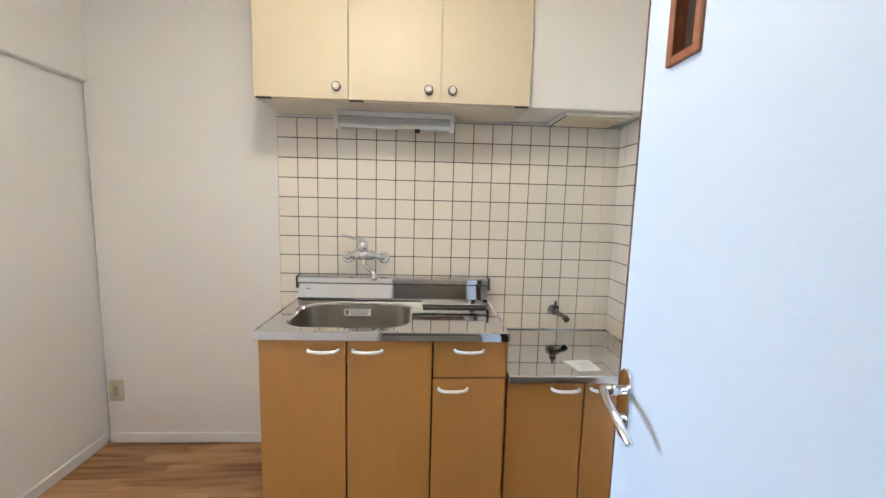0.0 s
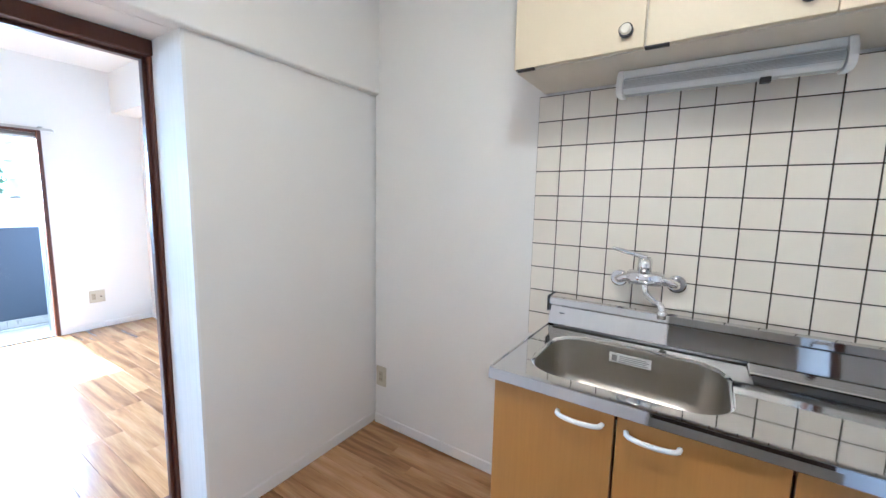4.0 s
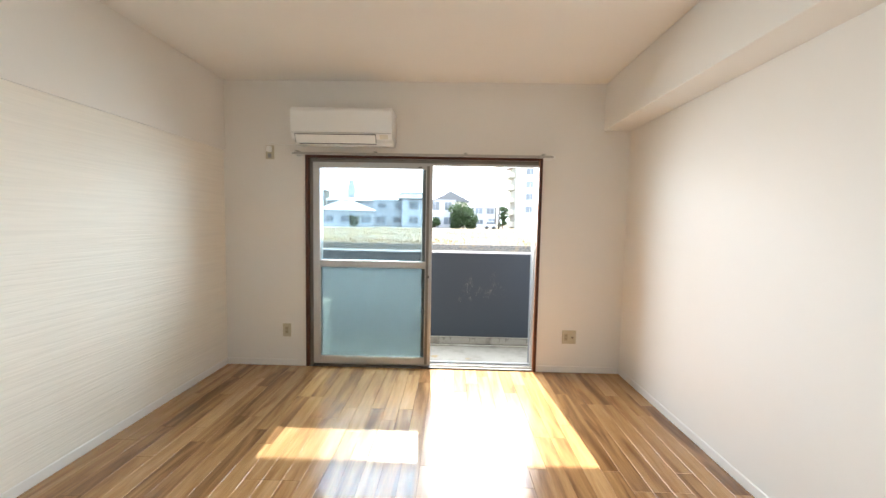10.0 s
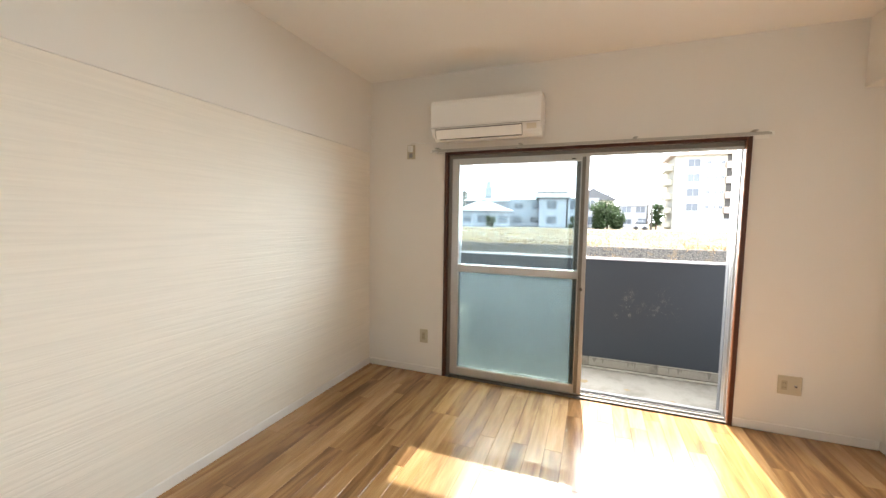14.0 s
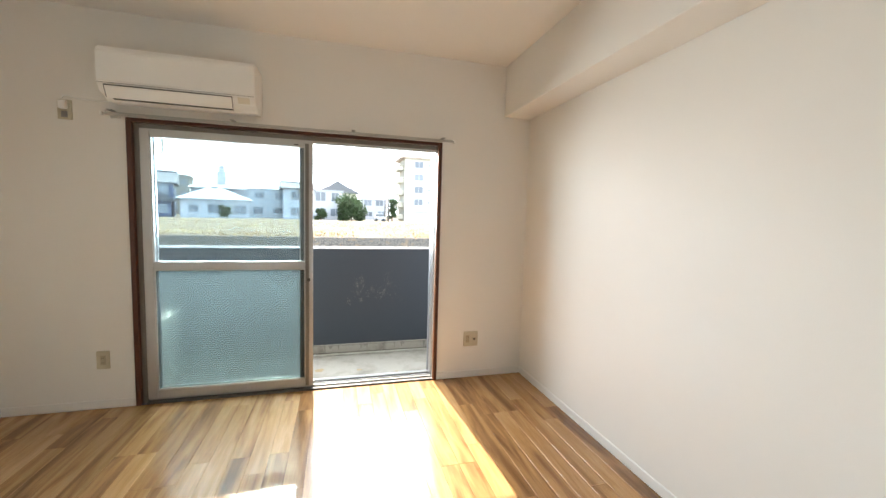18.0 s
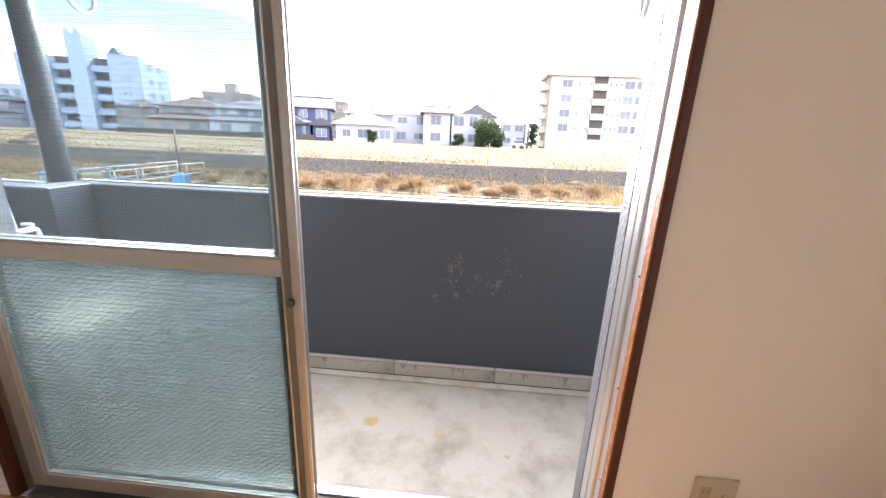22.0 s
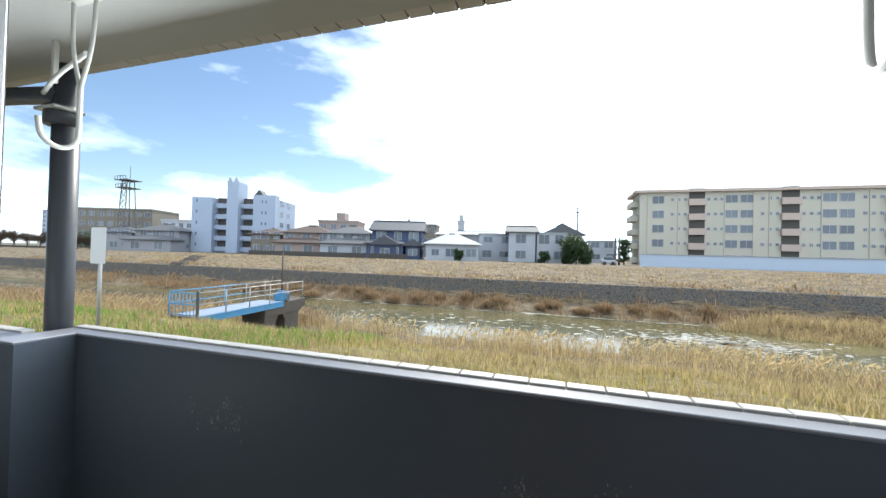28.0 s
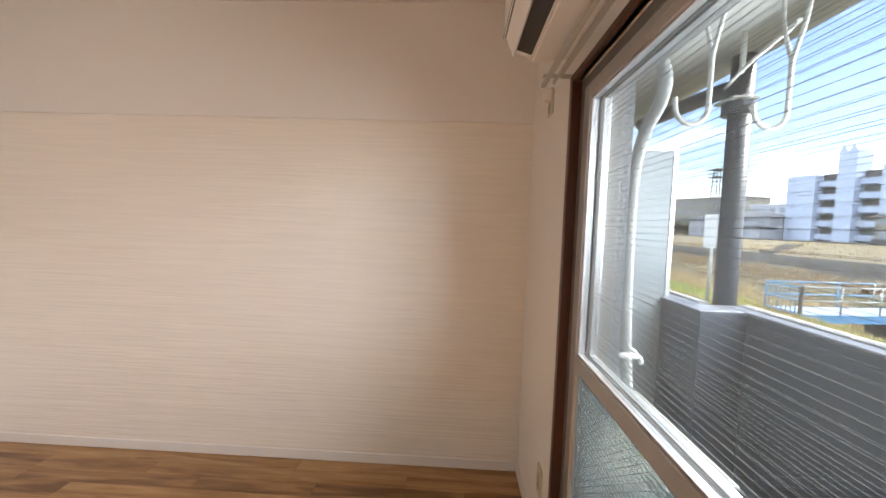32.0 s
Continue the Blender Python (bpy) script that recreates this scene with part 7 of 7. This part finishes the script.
def bare_tree(x, y, h, seed):
    """A leafless tree: a trunk and many thin twigs that fork from its limbs."""
    r = random.Random(seed)
    t = thing("bare_tree", (x, y, TOP), "leafless grey tree on the far bank", "tree", "bare trees upstream")
    part("trunk", tube([(x, y, TOP - 0.3), (x + 0.1, y, TOP + h * 0.35), (x, y, TOP + h * 0.7)], 0.18, 7, 1, 0.06), BARK, t)
    vs, fs = [], []
    for _ in range(150):
        a, q = r.uniform(0, 6.283), r.random() ** 0.5
        root = Vector((0, 0, h * r.uniform(0.15, 0.55)))
        tip = Vector((math.cos(a) * q * h * 0.55, math.sin(a) * q * h * 0.55, h * (0.5 + 0.5 * r.random() * (1.15 - q * 0.6))))
        for _ in range(4):
            end = tip + Vector((r.gauss(0, 0.07), r.gauss(0, 0.07), r.gauss(0, 0.06))) * h
            mid = root.lerp(tip, 0.6)
            k = len(vs)
            vs += [tuple(root), tuple(mid + Vector((0.03, 0.03, 0))), tuple(mid - Vector((0.03, 0.03, 0))), tuple(end)]
            fs += [(k, k + 1, k + 2), (k + 1, k + 3, k + 2)]
    me_ = bpy.data.meshes.new("crown")
    me_.from_pydata(vs, [], fs)
    me_.materials.append(BARK)
    tw = new("crown", me_)
    tw.parent = t


for k in range(9):
    bare_tree(-123 + 1.3 * k, 50.5 + 1.7 * k, 3.6 + 1.3 * ((k * 7) % 4) / 3, 60 + k)
tree(1.9, 65.5, 4.0, 4.6, 3, "round dark evergreen tree in front of the houses", 8500)
tree(9.6, 70.5, 4.6, 2.0, 4, "slim dark evergreen beside two poles", 2000)
tree(-3.2, 66.5, 1.8, 1.8, 5, "low dark evergreen shrub", 1200)
tree(-16.5, 60.5, 1.9, 1.5, 6, "small garden evergreen by the bungalow", 900)
tree(-113.0, 66.0, 4.0, 7.0, 7, "bushy tree at the end of the bank", 2500)
tree(-120.0, 70.0, 5.0, 8.0, 9, "bushy tree by the office block", 2500)


def pole(x, y, h, arms):
    p = thing("utility_pole", (x, y, TOP), "slim grey utility pole with crossarms" if arms else "short dark pole on the far bank", "pole")
    part("shaft", cyl((x, y, TOP + h / 2 - 0.2), 0.19, h, "z", 10, 0.13), MAST_STEEL, p)
    for k in range(arms):
        part("crossarm", box(x - 1.0, y - 0.06, TOP + h - 0.6 - k * 0.8, x + 1.0, y + 0.06, TOP + h - 0.46 - k * 0.8), MAST_STEEL, p)


pole(2.7, 89.7, 12.4, 3)
pole(7.8, 66.5, 4.6, 0)
pole(8.5, 67.5, 4.7, 0)
pole(-31.5, 75.0, 8.6, 1)
bridge_far = thing("road_bridge", (-150, 40, -1), "low concrete road bridge far upstream", "bridge")
part("deck", box(-150, 12, -0.4, -140, 52, 0.2), CONC_BLOCK, bridge_far)
part("railing", box(-140.3, 12, 0.2, -140, 52, 1.1), GALV, bridge_far)
car = thing("car", (7.0, 64.5, TOP), "small white car parked on the far bank", "car")
part("body", box(5.6, 63.8, TOP + 0.25, 7.6, 65.4, TOP + 0.85, 0.15, 2), WHITE_WALL, car)
part("cabin", box(5.9, 63.9, TOP + 0.85, 7.2, 65.3, TOP + 1.4, 0.18, 2), PANE, car)
for x in (6.0, 7.2):
    part("wheel", cyl((x, 63.82, TOP + 0.28), 0.28, 0.18, "y", 14), BLACK_RUBBER, car)
    part("wheel", cyl((x, 65.38, TOP + 0.28), 0.28, 0.18, "y", 14), BLACK_RUBBER, car)

# ---- floor boards and wall tiles, piece by piece ----
floor = thing("floor", (0, -3, 0), "warm brown wooden strip flooring", "floor", kind=S)
part("subfloor", box(XL, KR - 0.3, -0.12, XR, 0.0, -0.006), FLOOR_GAP, floor)
PW = 0.0954


def board_mesh(length):
    return mesh_of("plank", box(-PW / 2 + 0.0004, 0.0004, -0.007, PW / 2 - 0.0004, length - 0.0004, 0.0, 0.0009), PLANK)


boards = {}
rng = random.Random(5)


def lay(x0, x1, y0, y1):
    n = round((x1 - x0) / PW)
    for i in range(n):
        x = x0 + PW * (i + 0.5)
        y = y0
        cut = rng.choice((0.30, 0.45, 0.60, 0.75, 0.90))
        while y < y1 - 0.004:
            length = round(min(cut, y1 - y), 3)
            if y1 - y - length < 0.08:
                length = round(y1 - y, 3)
            if length not in boards:
                boards[length] = board_mesh(length)
            piece("plank", boards[length], floor, (x, y, 0))
            y += length
            cut = rng.choice((0.60, 0.75, 0.90, 0.90))


lay(XL, XR, YB, -0.004)
lay(KL - 0.16 - PW, XR, -5.975, -3.079)
part("board_strip", box(KL, -3.079, -0.007, 0.17, YB, -0.001), PLANK, floor)

tile_me = mesh_of("tile", box(-0.004, -PT / 2 + 0.0021, -PT / 2 + 0.0021, 0, PT / 2 - 0.0021, PT / 2 - 0.0021, 0.0006), TILE)
end_me = mesh_of("tile", box(-0.004, -0.0385, -PT / 2 + 0.0021, 0, 0.0385, PT / 2 - 0.0021, 0.0006), TILE)
cut_me = mesh_of("tile", box(-0.004, -PT / 2 + 0.0171, -PT / 2 + 0.0021, 0, PT / 2 - 0.0171, PT / 2 - 0.0021, 0.0006), TILE)
for c in range(18):
    for r in range(12):
        y, z = -4.158 - PT * (c + 0.5), 1.7285 - PT * (r + 0.5)
        if z < 0.62 or (z < 0.80 and y > -5.22 and c > 1) or z < 0.74 and c < 2:
            continue
        piece("tile", tile_me if c < 17 else end_me, tile_wall, (XR - 0.008, y if c < 17 else -5.867, z))
for c in range(6):
    for r in range(12):
        x, z = XR + 0.018 - PT * (c + 0.5), 1.7285 - PT * (r + 0.5)
        if z > 0.60:
            piece("tile", tile_me if c else cut_me, tile_end, (x if c else XR - 0.012 - (PT - 0.030) / 2, KR + 0.008, z), rz=radians(-90))
